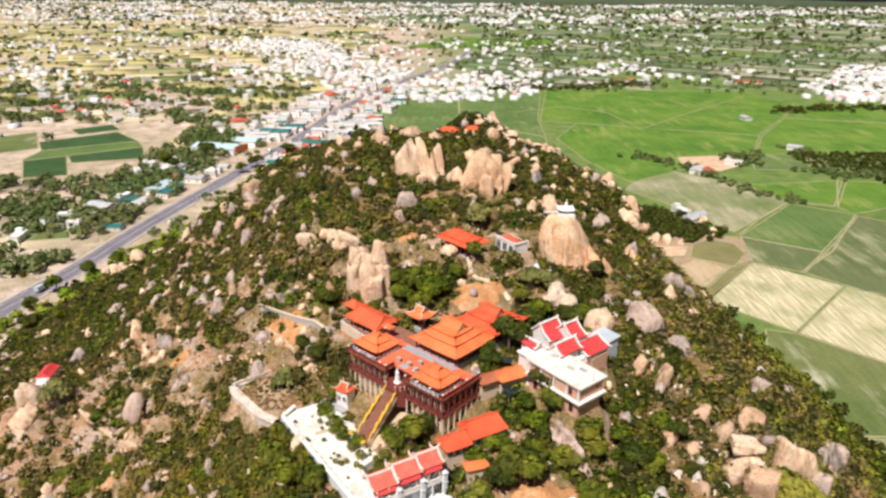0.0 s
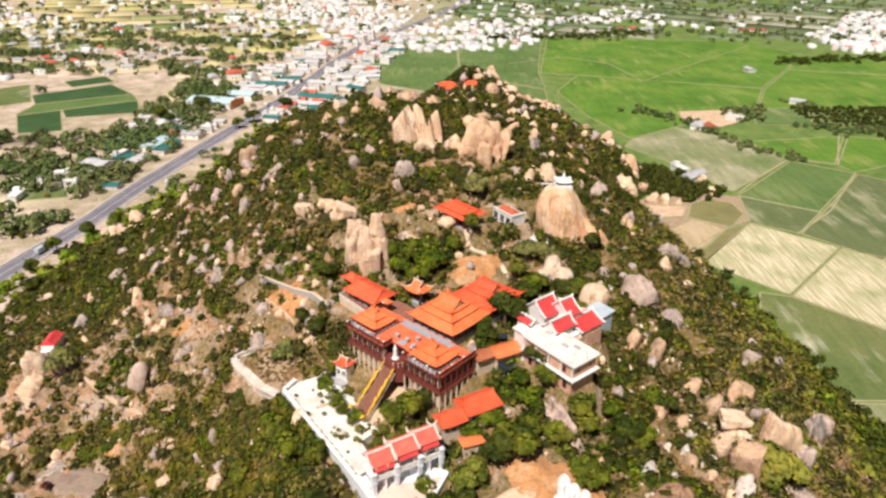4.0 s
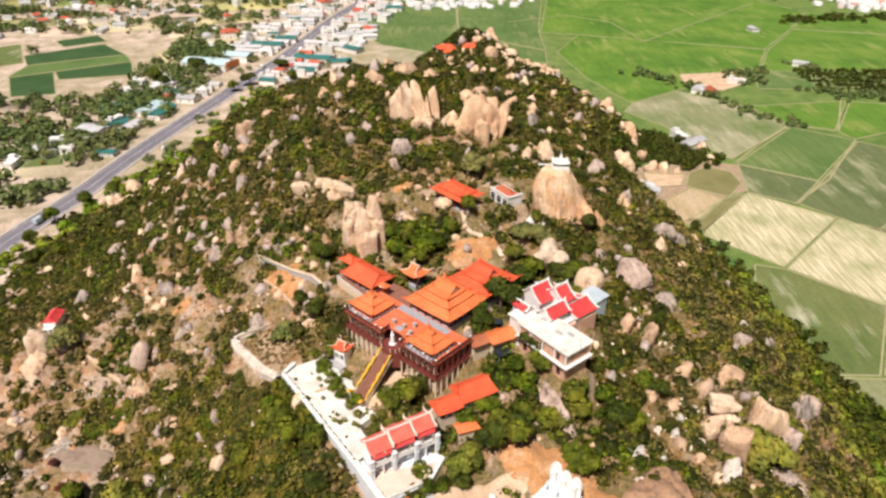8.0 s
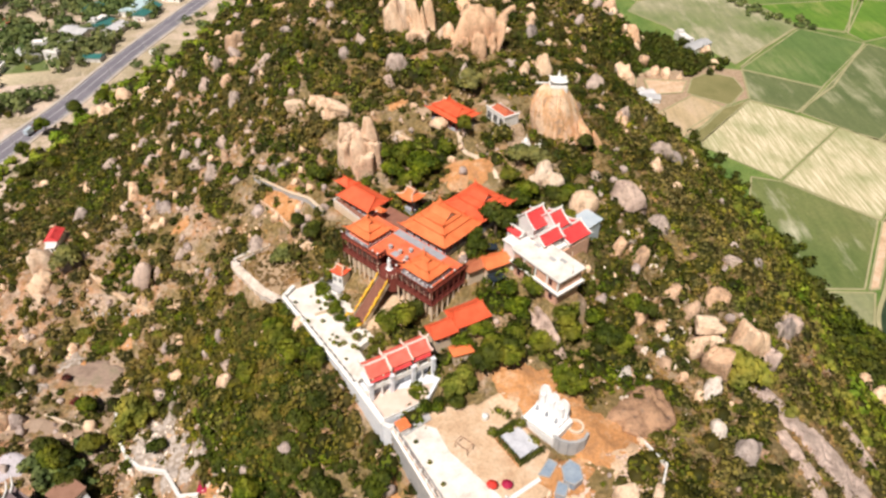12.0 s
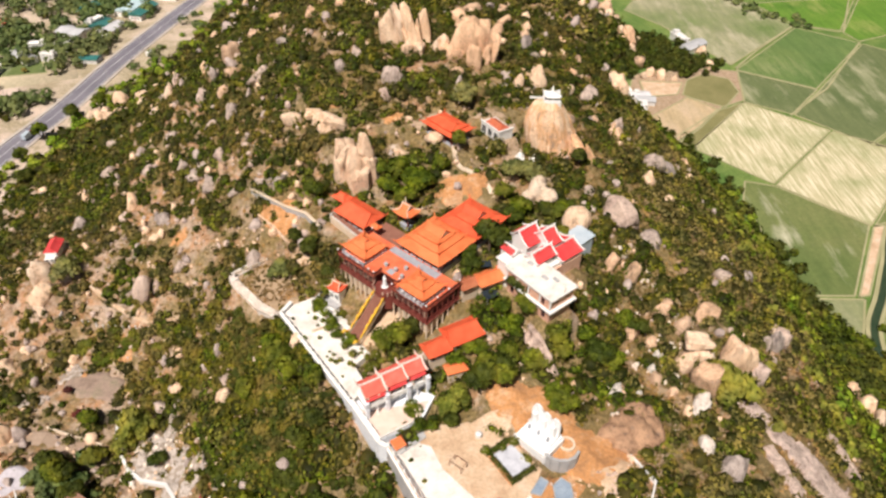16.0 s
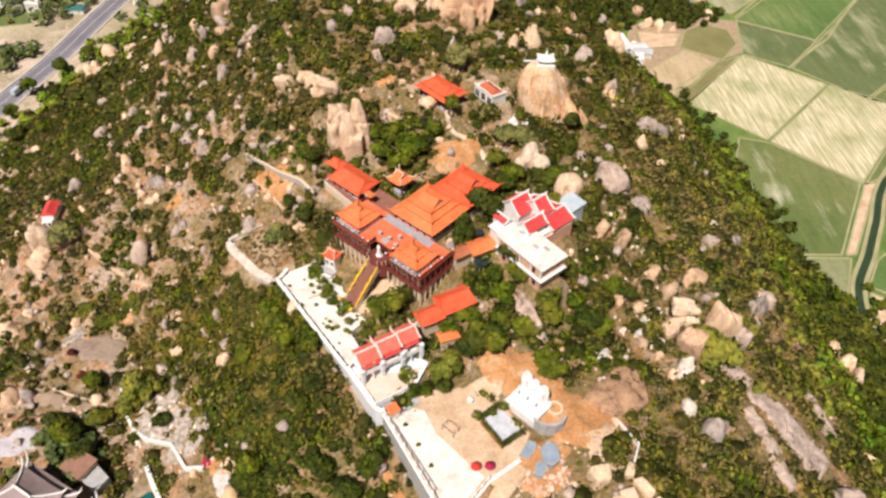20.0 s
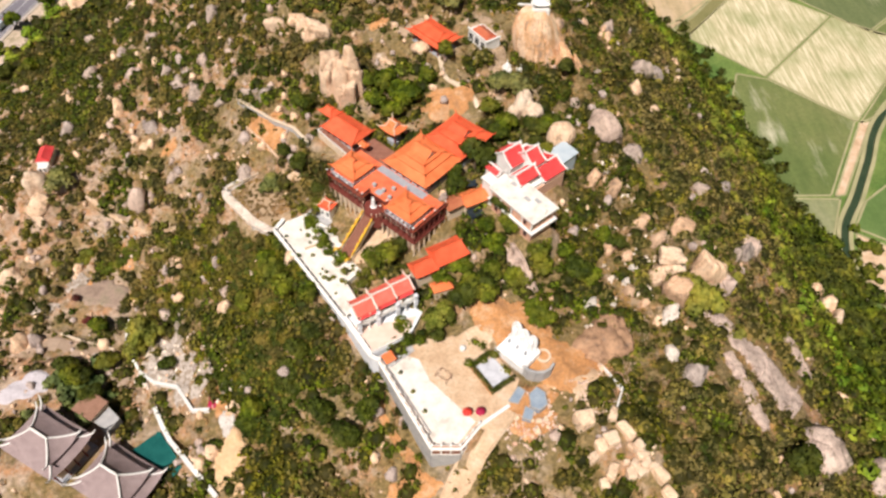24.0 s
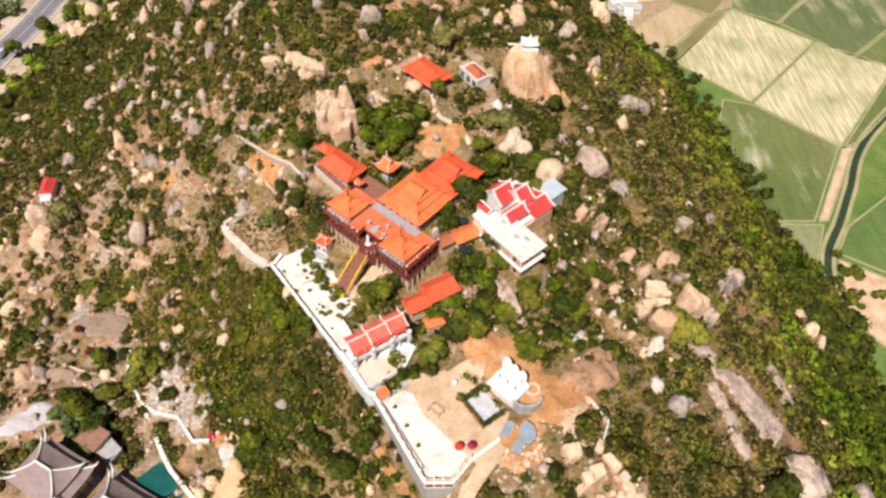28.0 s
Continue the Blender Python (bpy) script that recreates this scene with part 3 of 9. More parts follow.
def stubble_material():
    m, n, l, b = shader("straw_stubble", 0.95)
    pos = n.new("ShaderNodeNewGeometry").outputs["Position"]
    mp = n.new("ShaderNodeMapping")
    mp.inputs["Rotation"].default_value, mp.inputs["Scale"].default_value = (0, 0, radians(-38)), (1.0, 0.07, 1.0)
    l.new(pos, mp.inputs["Vector"])
    rows, broad = noise_at(n, l, mp.outputs[0], 0.75, 6.0, 0.65), noise_at(n, l, pos, 0.03, 4.0)
    col = ramp(n, l, rows, [(0.36, (0.36, 0.34, 0.18)), (0.5, (0.54, 0.48, 0.30)), (0.62, (0.74, 0.66, 0.47))])
    col = mix(n, l, ramp(n, l, broad, [(0.46, (0, 0, 0)), (0.66, (0.7, 0.7, 0.7))]), col, (0.26, 0.29, 0.12))
    l.new(col, b.inputs["Base Color"])
    return m


STUBBLE = stubble_material()


def field(pts, material, label, z=0.12):
    z += 0.25 if "yard" in label else 0
    g = Geo().prism(pts, -0.3, z)
    ob = solid("field", g, material, label, "field", kind="structure", group="fields beside the hill")
    edge = Geo()
    for i in range(len(pts)):
        a, b = pts[i], pts[(i + 1) % len(pts)]
        edge.bar((*a, z), (*b, z), 0.8, 0.4)
    part("bund", edge, BUND, ob)
    return ob


field([(188, 400), (227, 375), (286, 443), (253, 469)], RICE, "rectangular paddy of young green rice")
field([(178, 358), (200, 344), (227, 374), (188, 399)], GREYPADDY, "narrow flooded grey-green paddy")
field([(134, 307), (163, 275), (213, 326), (178, 357)], STUBBLE, "straw-coloured harvested field with mown rows")
field([(164, 274), (194, 243), (246, 303), (214, 325)], STUBBLE, "straw-coloured harvested field with mown rows")
field([(201, 343), (228, 312), (330, 398), (287, 442), (228, 373)], GREYPADDY, "flooded dull green paddy")
field([(195, 242), (205, 247), (262, 300), (330, 396), (229, 311), (247, 303)], DULLRICE, "dull green paddy beyond the ditch")
field([(144, 262), (150, 277), (163, 273), (193, 243), (165, 198), (143, 198)], DULLRICE, "patchy dull green paddy at the hill's foot")
field([(143, 196.5), (168, 196), (158, 177), (145, 172)], PALEPADDY, "small patchy green paddy at the hill's foot")
field([(166.5, 197.5), (171, 198.5), (200, 243), (194.5, 242)], SANDY, "narrow strip of bare tan earth beside the ditch")
field([(178, 195), (230, 232), (260, 210), (200, 160), (168, 181)], RICE, "green paddy beyond the ditch")
field([(167, 178), (198, 158), (180, 120), (160, 150)], SANDY, "ploughed brown field beyond the ditch")
field([(200, 158), (258, 208), (300, 170), (230, 90), (182, 118)], DULLRICE, "dull green paddy beyond the ditch")
field([(110, 322), (126, 316), (164, 352), (179, 360), (188, 398), (170, 402), (150, 398), (122, 392), (112, 360)], BROWNSOIL, "rough brown waste ground below the hill", 0.06)
field([(109, 323), (120, 306), (143, 328), (160, 349), (147, 363), (122, 341)], DRYTAN, "tan plot of dry mown earth below the hill")
field([(121, 305), (133, 306), (177, 357), (166, 350.5), (160.5, 348), (143.5, 327)], OLIVEPLOT, "strip of olive scrub between two plots")
field([(123, 363), (142, 366), (149, 381), (124, 383)], SANDY, "cleared yard of pale tan earth below the hill")
field([(145, 366), (151, 361), (165, 351), (179, 370), (179, 387), (166, 394), (153, 385)], OLIVEPLOT, "small olive plot below the hill")
field([(150, 519), (197, 554), (238, 514), (252, 472), (187, 407), (160, 470), (140, 500)], PALEPADDY, "pale grey-green paddy curving round the hill")
field([(240, 516), (255, 473), (281, 462), (325, 532)], BRIGHTRICE, "yellow-green paddy")
field([(283, 461), (287, 446), (340, 470), (380, 520), (328, 531)], BRIGHTRICE, "yellow-green paddy")
field([(128, 588), (150, 521), (196, 556), (290, 620), (330, 700), (150, 760), (115, 680)], BRIGHTRICE, "broad bright green rice field")
field([(110, 770), (330, 703), (400, 800), (460, 900), (430, 1000), (150, 1010)], BRIGHTRICE, "broad bright green rice field")
field([(333, 700), (292, 620), (345, 560), (470, 640), (560, 760), (402, 798)], BRIGHTRICE, "broad green rice field")
field([(286, 619), (338, 621), (316, 564), (267, 563)], RICE, "green vegetable plot beside an orchard", 0.17)
field([(342, 622), (440, 622), (420, 572), (320, 566)], DULLRICE, "dull green orchard plot among the rice", 0.17)
field([(403, 800), (562, 763), (640, 840), (520, 880), (462, 898)], BRIGHTRICE, "broad bright green rice field")
field([(20, 760), (105, 690), (108, 775), (140, 1000), (20, 990)], RICE, "green rice field beyond the hilltop")
field([(-92, 770), (-62, 705), (-38, 690), (20, 650), (100, 640), (104, 685), (18, 755), (18, 985), (-45, 985), (-72, 900)], RICE, "dull green field behind the hill")
field([(208, 569), (235, 556), (265, 579), (277, 616), (213, 604)], SANDY, "yard of bare orange earth among the fields")
field([(348, 558), (385, 525), (470, 560), (560, 700), (475, 640)], DARKCROP, "dark green orchard plot among the fields")
field([(-100, 1640), (180, 1620), (330, 1880), (20, 1960)], BRIGHTRICE, "distant bright green field among the houses")
field([(-393, 645), (-339, 694), (-301, 654), (-372, 612)], DARKCROP, "dark green vegetable plot on dry land")
field([(-371, 611), (-300, 653), (-286, 630), (-338, 593), (-368, 573)], RICE, "mid-green vegetable plot on dry land")
field([(-392, 704), (-362, 732), (-341, 706), (-372, 680)], DARKCROP, "small dark green plot on dry land")
field([(-337, 592), (-285, 628), (-266, 586), (-322, 568)], DARKCROP, "dark green vegetable plot on dry land")
field([(-366, 572), (-338, 591), (-305, 529), (-336, 520)], DARKCROP, "large dark green vegetable plot on dry land")
field([(-470, 640), (-420, 690), (-380, 620), (-430, 580)], DULLRICE, "dull green vegetable plot on dry land")
field([(-268, 402), (-242, 407), (-230, 388), (-262, 380)], DULLRICE, "small grassy plot beside the houses")


def ditch():
    pts = curve_through([(152, 110), (157, 155), (163, 179), (175, 197), (187, 216), (207, 247), (262, 302), (335, 395), (420, 470)])
    strip("ditch_water", pts, -1.3, 1.3, 0.2, 0.2, DARKWATER, "narrow dark irrigation ditch between the fields", "ditch")
    for s in (-2.2, 2.2):
        strip("ditch_bank", pts, s - 0.8, s + 0.8, 0.5, 0.6, BUND, "sandy bank of the irrigation ditch", "bank")


ditch()
for pts in ([(214, 729), (279, 804), (420, 959)], [(78, 821), (151, 866), (199, 827), (214, 729)], [(255, 474), (212, 430), (188, 402)], [(325, 540), (284, 463), (255, 474)], [(286, 444), (234, 376), (198, 342)]):
    strip("field_path", pts, -0.6, 0.6, 0.5, 0.5, BUND, "pale footpath along a bund between fields", "path", "field paths")


def mosaic(name, x0, x1, y0, y1, cell, turn, keep, material, label, seed, z):
    """Many small plots, each a slightly raised slab with bare lanes between."""
    rng = np.random.RandomState(seed)
    c, s = math.cos(radians(turn)), math.sin(radians(turn))
    verts, faces = [], []
    r = math.hypot(x1 - x0, y1 - y0) / 2
    mx, my = (x0 + x1) / 2, (y0 + y1) / 2
    row = -r
    while row < r:
        h = cell * rng.uniform(0.5, 1.1)
        a = -r + rng.uniform(0, cell)
        while a < r:
            w = cell * rng.uniform(0.6, 2.2)
            q = [(mx + u * c - v * s, my + u * s + v * c) for u, v in ((a + 1.5, row + 1.5), (a + w - 1.5, row + 1.5), (a + w - 1.5, row + h - 1.5), (a + 1.5, row + h - 1.5))]
            q = [(x + rng.uniform(-2, 2), y + rng.uniform(-2, 2)) for x, y in q]
            cx, cy = np.mean(q, 0)
            if x0 < cx < x1 and y0 < cy < y1 and keep(cx, cy) and rng.rand() < 0.9:
                k = len(verts)
                verts += [(x, y, z) for x, y in q] + [(x, y, -0.2) for x, y in q]
                faces += [(k, k + 1, k + 2, k + 3)] + [(k + i, k + 4 + i, k + 4 + (i + 1) % 4, k + (i + 1) % 4) for i in range(4)]
            a += w
        row += h
    ob = new(name, big_mesh(name, verts, faces, material))
    return tagged(ob, label, "fields", kind="stuff")


def road_x(y):
    k = np.array(ROAD)
    return float(np.interp(y, k[:, 1], k[:, 0]))


DRYPLOTS = palette("dry_plots", [(0.0, (0.68, 0.52, 0.42)), (0.22, (0.72, 0.60, 0.44)), (0.4, (0.60, 0.53, 0.26)), (0.6, (0.74, 0.61, 0.48)), (0.75, (0.36, 0.36, 0.15)), (0.88, (0.15, 0.21, 0.07)), (1.0, (0.68, 0.54, 0.44))])
# greens greyed and blued: some distance haze is put into the colour
GREENPLOTS = palette("green_plots", [(0.0, (0.13, 0.19, 0.09)), (0.3, (0.18, 0.25, 0.11)), (0.55, (0.26, 0.31, 0.18)), (0.75, (0.40, 0.40, 0.29)), (0.9, (0.12, 0.17, 0.07)), (1.0, (0.50, 0.46, 0.34))])
YELLOWPLOTS = palette("yellow_plots", [(0.0, (0.52, 0.45, 0.20)), (0.3, (0.60, 0.52, 0.26)), (0.55, (0.48, 0.45, 0.17)), (0.75, (0.66, 0.56, 0.36)), (0.9, (0.26, 0.31, 0.10)), (1.0, (0.16, 0.24, 0.07))])
mosaic("yellow_plots", -2600, -180, 860, 2400, 80, 18, lambda x, y: x < road_x(min(y, 1500)) - 60, YELLOWPLOTS, "patchwork of yellow-green fields beyond the hamlets", 16, 0.08)
mosaic("dry_plots", -1900, -215, 330, 860, 55, 24, lambda x, y: x < road_x(min(y, 1500)) - 30 and not (-480 < x < -260 and 500 < y < 735), DRYPLOTS, "patchwork of dry yellow and tan fields", 11, 0.08)
mosaic("green_plots", -150, 2600, 640, 2600, 80, -32, lambda x, y: x > road_x(min(y, 1590)) + 40 and (y > 1020 or x > 640), GREENPLOTS, "patchwork of green fields", 12, 0.08)
mosaic("green_plots", 330, 1800, -200, 900, 70, 40, lambda x, y: x > 345 + max(0, (y - 420)) * 0.75, GREENPLOTS, "patchwork of green paddies", 13, 0.08)
mosaic("far_plots", -4800, 4800, 2600, 4900, 160, 10, lambda x, y: x > -300, GREENPLOTS, "distant patchwork of fields", 14, 0.06)
mosaic("far_dry_plots", -4800, -100, 2400, 4900, 150, 18, lambda x, y: True, DRYPLOTS, "distant patchwork of dry fields", 15, 0.05)

# ---- boulders ----
def ico(sub):
    bm = bmesh.new()
    bmesh.ops.create_icosphere(bm, subdivisions=sub, radius=1)
    v = np.array([p.co[:] for p in bm.verts])
    f = np.array([[p.index for p in q.verts] for q in bm.faces])
    bm.free()
    return v, f


ICO = {k: ico(k) for k in (1, 2, 3, 4)}


def rock_points(seed, sub, facets=3, sharp=70.0, rough=0.022, taper=0.3, tilt=0.40):
    """A boulder: a block split along flat joint planes, its edges a little worn, with ledges, clefts and some unevenness."""
    rng = np.random.RandomState(seed)
    d, f = ICO[sub]
    axes = np.concatenate([np.eye(3), -np.eye(3)]) + rng.normal(0, tilt, (6, 3))
    n = np.concatenate([axes, rng.normal(size=(facets, 3))])
    n /= np.linalg.norm(n, axis=1)[:, None]
    h = np.concatenate([rng.uniform(0.42, 0.92, 6) if tilt > 0.3 else rng.uniform(0.6, 0.8, 6), rng.uniform(0.5, 0.9, facets)])
    dot = np.maximum(d @ n.T, 1e-3) / h
    r = 1 / (np.sum(dot**sharp, 1) ** (1 / sharp) + 0.02)
    r = np.minimum(r, 1.4 * np.median(r))
    k = rng.normal(size=(6, 3)) * 3.5
    r = r * (1 + rough * np.sin(d @ k.T + rng.uniform(0, 6, 6)).sum(1) * 0.5)
    for j in range(5):
        m = rng.normal(size=3) * (1, 1, 0.45)
        q = d @ (m / np.linalg.norm(m)) - rng.uniform(-0.55, 0.55) + 0.06 * np.sin(d @ rng.normal(size=3) * 5)
        r = r * (1 - rng.uniform(0.01, 0.12) * (q > 0)) * (1 - rng.uniform(0.08, 0.24) * np.exp(-((q / (0.035 if sub > 3 else 0.055)) ** 2)))
    k2 = rng.normal(size=(10, 3)) * 11
    r = r * (1 + rough * 0.6 * np.sin(d @ k2.T + rng.uniform(0, 6, 10)).sum(1) * 0.4)
    p = d * r[:, None]
    p = (p - (p.max(0) + p.min(0)) / 2) / (p.max(0) - p.min(0))
    p[:, :2] *= 1 + taper * (0.1 - p[:, 2:3]) * rng.uniform(0.5, 1.6)
    p[:, 0] += p[:, 2] * rng.uniform(-0.25, 0.25)
    return p, f


def split_rock(x, y, pieces, material, label, seed, turn=0.0, category="boulder", group="hillside boulders"):
    """One great boulder split into leaning blocks: offset, foot, width, depth, height, turn and tip of each."""
    verts, faces, k = [], [], 0
    for i, (dx, dy, dz, w, d, h, rz, tip, taper, sharp) in enumerate(pieces):
        p, f = rock_points(seed * 31 + i, 4, 3, sharp, taper=taper, tilt=0.2)
        p = p * np.array((w, d, h * 1.45))
        p[:, 2] += h * 1.45 / 2 - 0.45 * h
        a, b = radians(rz), radians(tip)
        p = np.stack([p[:, 0] * math.cos(b) + p[:, 2] * math.sin(b), p[:, 1], p[:, 2] * math.cos(b) - p[:, 0] * math.sin(b)], 1)
        p = np.stack([p[:, 0] * math.cos(a) - p[:, 1] * math.sin(a) + dx, p[:, 0] * math.sin(a) + p[:, 1] * math.cos(a) + dy, p[:, 2] + dz], 1)
        verts.append(p)
        faces.append(f + k)
        k += len(p)
    ob = new("boulder", big_mesh("boulder", np.concatenate(verts), np.concatenate(faces), material))
    ob.matrix_world = pose(x, y, ground_at(x, y), 0, 0, turn)
    return tagged(ob, label, category, group)


boulder_count = [0]


def boulder(x, y, w, d, h, turn=0, lean=0, tip=0, material=None, label="weathered tan granite boulder on the hillside", sink=0.55, sub=3, group="hillside boulders", facets=3, lift=0.0, taper=0.5, sharp=70.0):
    boulder_count[0] += 1
    p, f = rock_points(100 + boulder_count[0], sub, facets, sharp, taper=taper)
    p = p * np.array((w, d, h * (1 + sink)))
    p[:, 2] += h * (1 + sink) / 2 - h * sink
    m = big_mesh("boulder", p, f, material or GRANITE, False)
    ob = new("boulder", m)
    ob.matrix_world = pose(x, y, ground_at(x, y) - 0.15 + lift, lean, tip, turn)
    return tagged(ob, label, "boulder", group)


# the standing fins and the great boulders on the crest
for x, y, w, d, h, tip, label in (
    (-13.6, 239, 6.2, 6, 11.5, -9, "leaning tan granite fin in the crest's cluster"),
    (-9.4, 240, 4.6, 7, 13.0, -11, "tall split granite fin in the crest's cluster"),
    (-4.8, 238, 5.6, 7, 15.0, -13, "tallest leaning granite fin in the crest's cluster"),
    (-1.2, 241, 3.4, 5, 11.5, -5, "narrow granite fin in the crest's cluster"),
):
    split_rock(x, y, [(0, 0, -3, w, d, h + 3, 8, tip, 0.3, 60), (w * 0.30, -1.2, -3, w * 0.5, d * 0.6, h * 0.62 + 3, -12, tip * 0.6, 0.5, 60), (-w * 0.36, -0.8, -3, w * 0.42, d * 0.6, h * 0.42 + 3, 25, tip, 0.6, 60)], PALEROCK, label, int(x * 7) % 97, group="crest fins")
boulder(-8.0, 234.5, 5, 4, 3.4, 20, group="crest fins", material=PALEROCK)
boulder(-3.5, 234, 4.4, 4, 3.6, 70, group="crest fins", material=PALEROCK)
boulder(1.8, 236, 4.4, 4, 4.4, 50, group="crest fins", material=PALEROCK)
split_rock(12.5, 236, [(0, 3, -4, 17.5, 13, 16.0, 15, 4, 0.35, 22), (7.6, -1.5, -5, 4.6, 6, 14.0, 10, 16, 0.5, 50), (-7.0, 0, -3, 7.5, 7, 8.0, 30, -8, 0.7, 40), (2.6, -5.0, -4, 6.0, 4.4, 9.6, -15, 8, 0.5, 50), (-2.6, -3.5, -3, 4.8, 4, 6.4, 40, -6, 0.6, 50)], GRANITE, "great brown granite boulder split into slabs below the crest", 5)
boulder(19.6, 233.5, 3.6, 5, 7, 0, 8, 16, label="slab of granite leaning on a great boulder", facets=4)
boulder(4.0, 238, 6, 6, 5.0, 40, material=PALEROCK)
boulder(11, 250, 6, 5, 4, 70)
boulder(19, 248, 5, 5, 4, 10)
DOME_X, DOME_Y = 37.4, 197.0
DOME_Z = ground_at(DOME_X, DOME_Y - 4)
DOME_H = 15.6
dv, df = [], []
RINGS, ROUND = 26, 72
for i in range(RINGS + 1):
    f = i / RINGS
    east = np.interp(f, [0, 0.15, 0.4, 0.63, 0.86, 0.96, 1], [11.6, 10.9, 9.2, 7.0, 4.8, 3.4, 2.6])
    west = np.interp(f, [0, 0.15, 0.4, 0.63, 0.86, 0.96, 1], [5.0, 5.8, 7.2, 7.7, 6.8, 5.4, 4.2])
    south = np.interp(f, [0, 0.3, 0.7, 0.94, 1], [7.6, 7.0, 5.6, 3.6, 2.4])
    for k in range(ROUND):
        a = 2 * math.pi * k / ROUND
        c, q = math.cos(a), math.sin(a)
        r = 1 + 0.03 * math.sin(3 * a + 1 + 2 * f) + 0.014 * math.sin(8 * a + 5 * f) + 0.010 * math.sin(17 * a + 13 * f) + 0.008 * math.sin(31 * f + 5 * a)
        flat = max(math.cos(a - b) for b in (0.35, 1.5, 2.7, 3.75, 4.75, 5.65))
        r *= 0.55 + 0.45 * 0.93 / max(flat, 0.7)
        r *= 1 - 0.10 * math.exp(-(((a - 5.35 + 0.5 * f) / 0.06) ** 2)) - 0.07 * math.exp(-(((a - 4.55 - 0.2 * f) / 0.05) ** 2)) - 0.05 * math.exp(-(((a - 3.9 + 0.6 * f) / 0.05) ** 2))
        r *= 1 - 0.07 * (5.35 - 0.5 * f < a < 6.15) + 0.03 * (4.55 + 0.2 * f < a < 5.35 - 0.5 * f)
        dv.append((r * c * (east if c > 0 else west), r * q * south, -4 + (DOME_H + 4) * f + 0.25 * math.sin(5 * a) * f))
for i in range(RINGS):
    df += [(i * ROUND + k, i * ROUND + (k + 1) % ROUND, (i + 1) * ROUND + (k + 1) % ROUND, (i + 1) * ROUND + k) for k in range(ROUND)]
dome = Geo().add(dv, df + [tuple(range(RINGS * ROUND, (RINGS + 1) * ROUND))])
solid("dome_rock", dome, rock_material("streaked_orange_granite", (0.92, 0.68, 0.48), (0.80, 0.47, 0.25), (0.42, 0.29, 0.21)), "great leaning dome of tan granite crowned with a white shrine", "boulder", pose(DOME_X, DOME_Y, DOME_Z), "hillside boulders")
split_rock(48.6, 192.6, [(0, 0, -2, 4.2, 6, 10.8, 10, -18, 0.8, 60), (2.9, -0.6, -2, 3.2, 5, 8.4, 20, -24, 0.9, 60), (-2.8, -1.8, -2, 3.2, 4, 8.4, 0, -14, 0.8, 60)], WARMROCK, "tan granite slabs leaning on the dome", 12)
split_rock(-21.6, 180.5, [(0.2, 0.5, -4, 11.0, 9, 16.0, 8, 2, -0.35, 30), (-4.4, -0.6, -2, 4.6, 6, 11.4, 20, 4, -0.1, 50), (4.9, 0.4, -2, 4.4, 6, 11.6, -8, -3, 0.1, 60), (-2.6, 1.6, 9.6, 7.0, 5.5, 4.2, 14, -6, 0.2, 40), (3.0, 1.2, 10.2, 3.6, 4, 5.6, 30, -4, 0.9, 60), (1.6, -4.0, -3, 6.2, 4, 9.5, 12, 4, -0.2, 50)], PALEROCK, "great pale tan boulder split into blocks above the temple roofs", 21)
boulder(-14.2, 181.5, 3.0, 3, 3.4, 10, 0, 6, taper=0.1, label="pale tan block beside a great boulder", material=PALEROCK)
boulder(-13.2, 179.0, 2.4, 3, 2.6, 40, 0, 6, taper=0.1, label="pale tan block beside a great boulder", material=PALEROCK)
boulder(47, 104, 18, 12, 2.6, 20, material=BROWNROCK, sub=4, label="broad brown rock mound beside the clay yard", sink=0.5, facets=14)
ev, ef = ICO[4]
egg = new("boulder", big_mesh("boulder", ev * np.array((4.3, 3.8, 4.6)) * (1 + 0.025 * np.sin(ev @ np.array((3.0, 2.0, 4.0))) + 0.02 * np.sin(ev @ np.array((-5.0, 6.0, 2.0))))[:, None], ef, PALEROCK, True))
egg.matrix_world = pose(42.3, 161.6, ground_at(42.3, 161.6) + 2.0, 0, 10, 20)
tagged(egg, "smooth egg-shaped cream boulder behind the red roofs", "boulder", "hillside boulders")
split_rock(31.8, 170.8, [(0, 0.5, -1, 8.4, 7, 7.6, 10, 4, 0.25, 40), (3.0, -2.0, -1, 5.6, 5, 4.8, 30, -4, 0.2, 50), (-2.6, -2.0, -1, 4.8, 4.4, 4.6, -20, 6, 0.2, 50)], CREAMROCK, "white-stained broken boulder among trees behind the red roofs", 71)
boulder(-128.5, 178, 9, 7.5, 7.0, 60, material=PALEROCK, label="smooth cream boulder below the small shrine", facets=14)
split_rock(27.2, 122.6, [(0, 0, -2.0, 4.6, 14, 6.0, 19, -12, 0.4, 50), (1.4, -1.0, -1.5, 2.0, 13, 6.6, 19, -6, 0.3, 60), (2.6, -5.0, -1.5, 3.0, 6, 4.4, 24, -8, 0.3, 50)], SLABROCK, "long grey slab of rock below the brick building", 61)
split_rock(70.6, 127.0, [(0, 1.0, 4.6, 7.6, 5.6, 2.2, -8, 3, 0.1, 40), (0.4, 0.2, 1.6, 6.4, 5.4, 2.4, 14, -2, 0.1, 40), (0, 0, -2, 5.6, 5, 3.0, 0, 0, 0.2, 40)], CREAMROCK, "flat cream boulders stacked on a pile", 33)
split_rock(72.6, 120.0, [(0, 0, -1, 7.2, 7.6, 9.4, 34, -12, 0.25, 50)], GRANITE, "tan boulder with a dark overhang in a pile", 37)
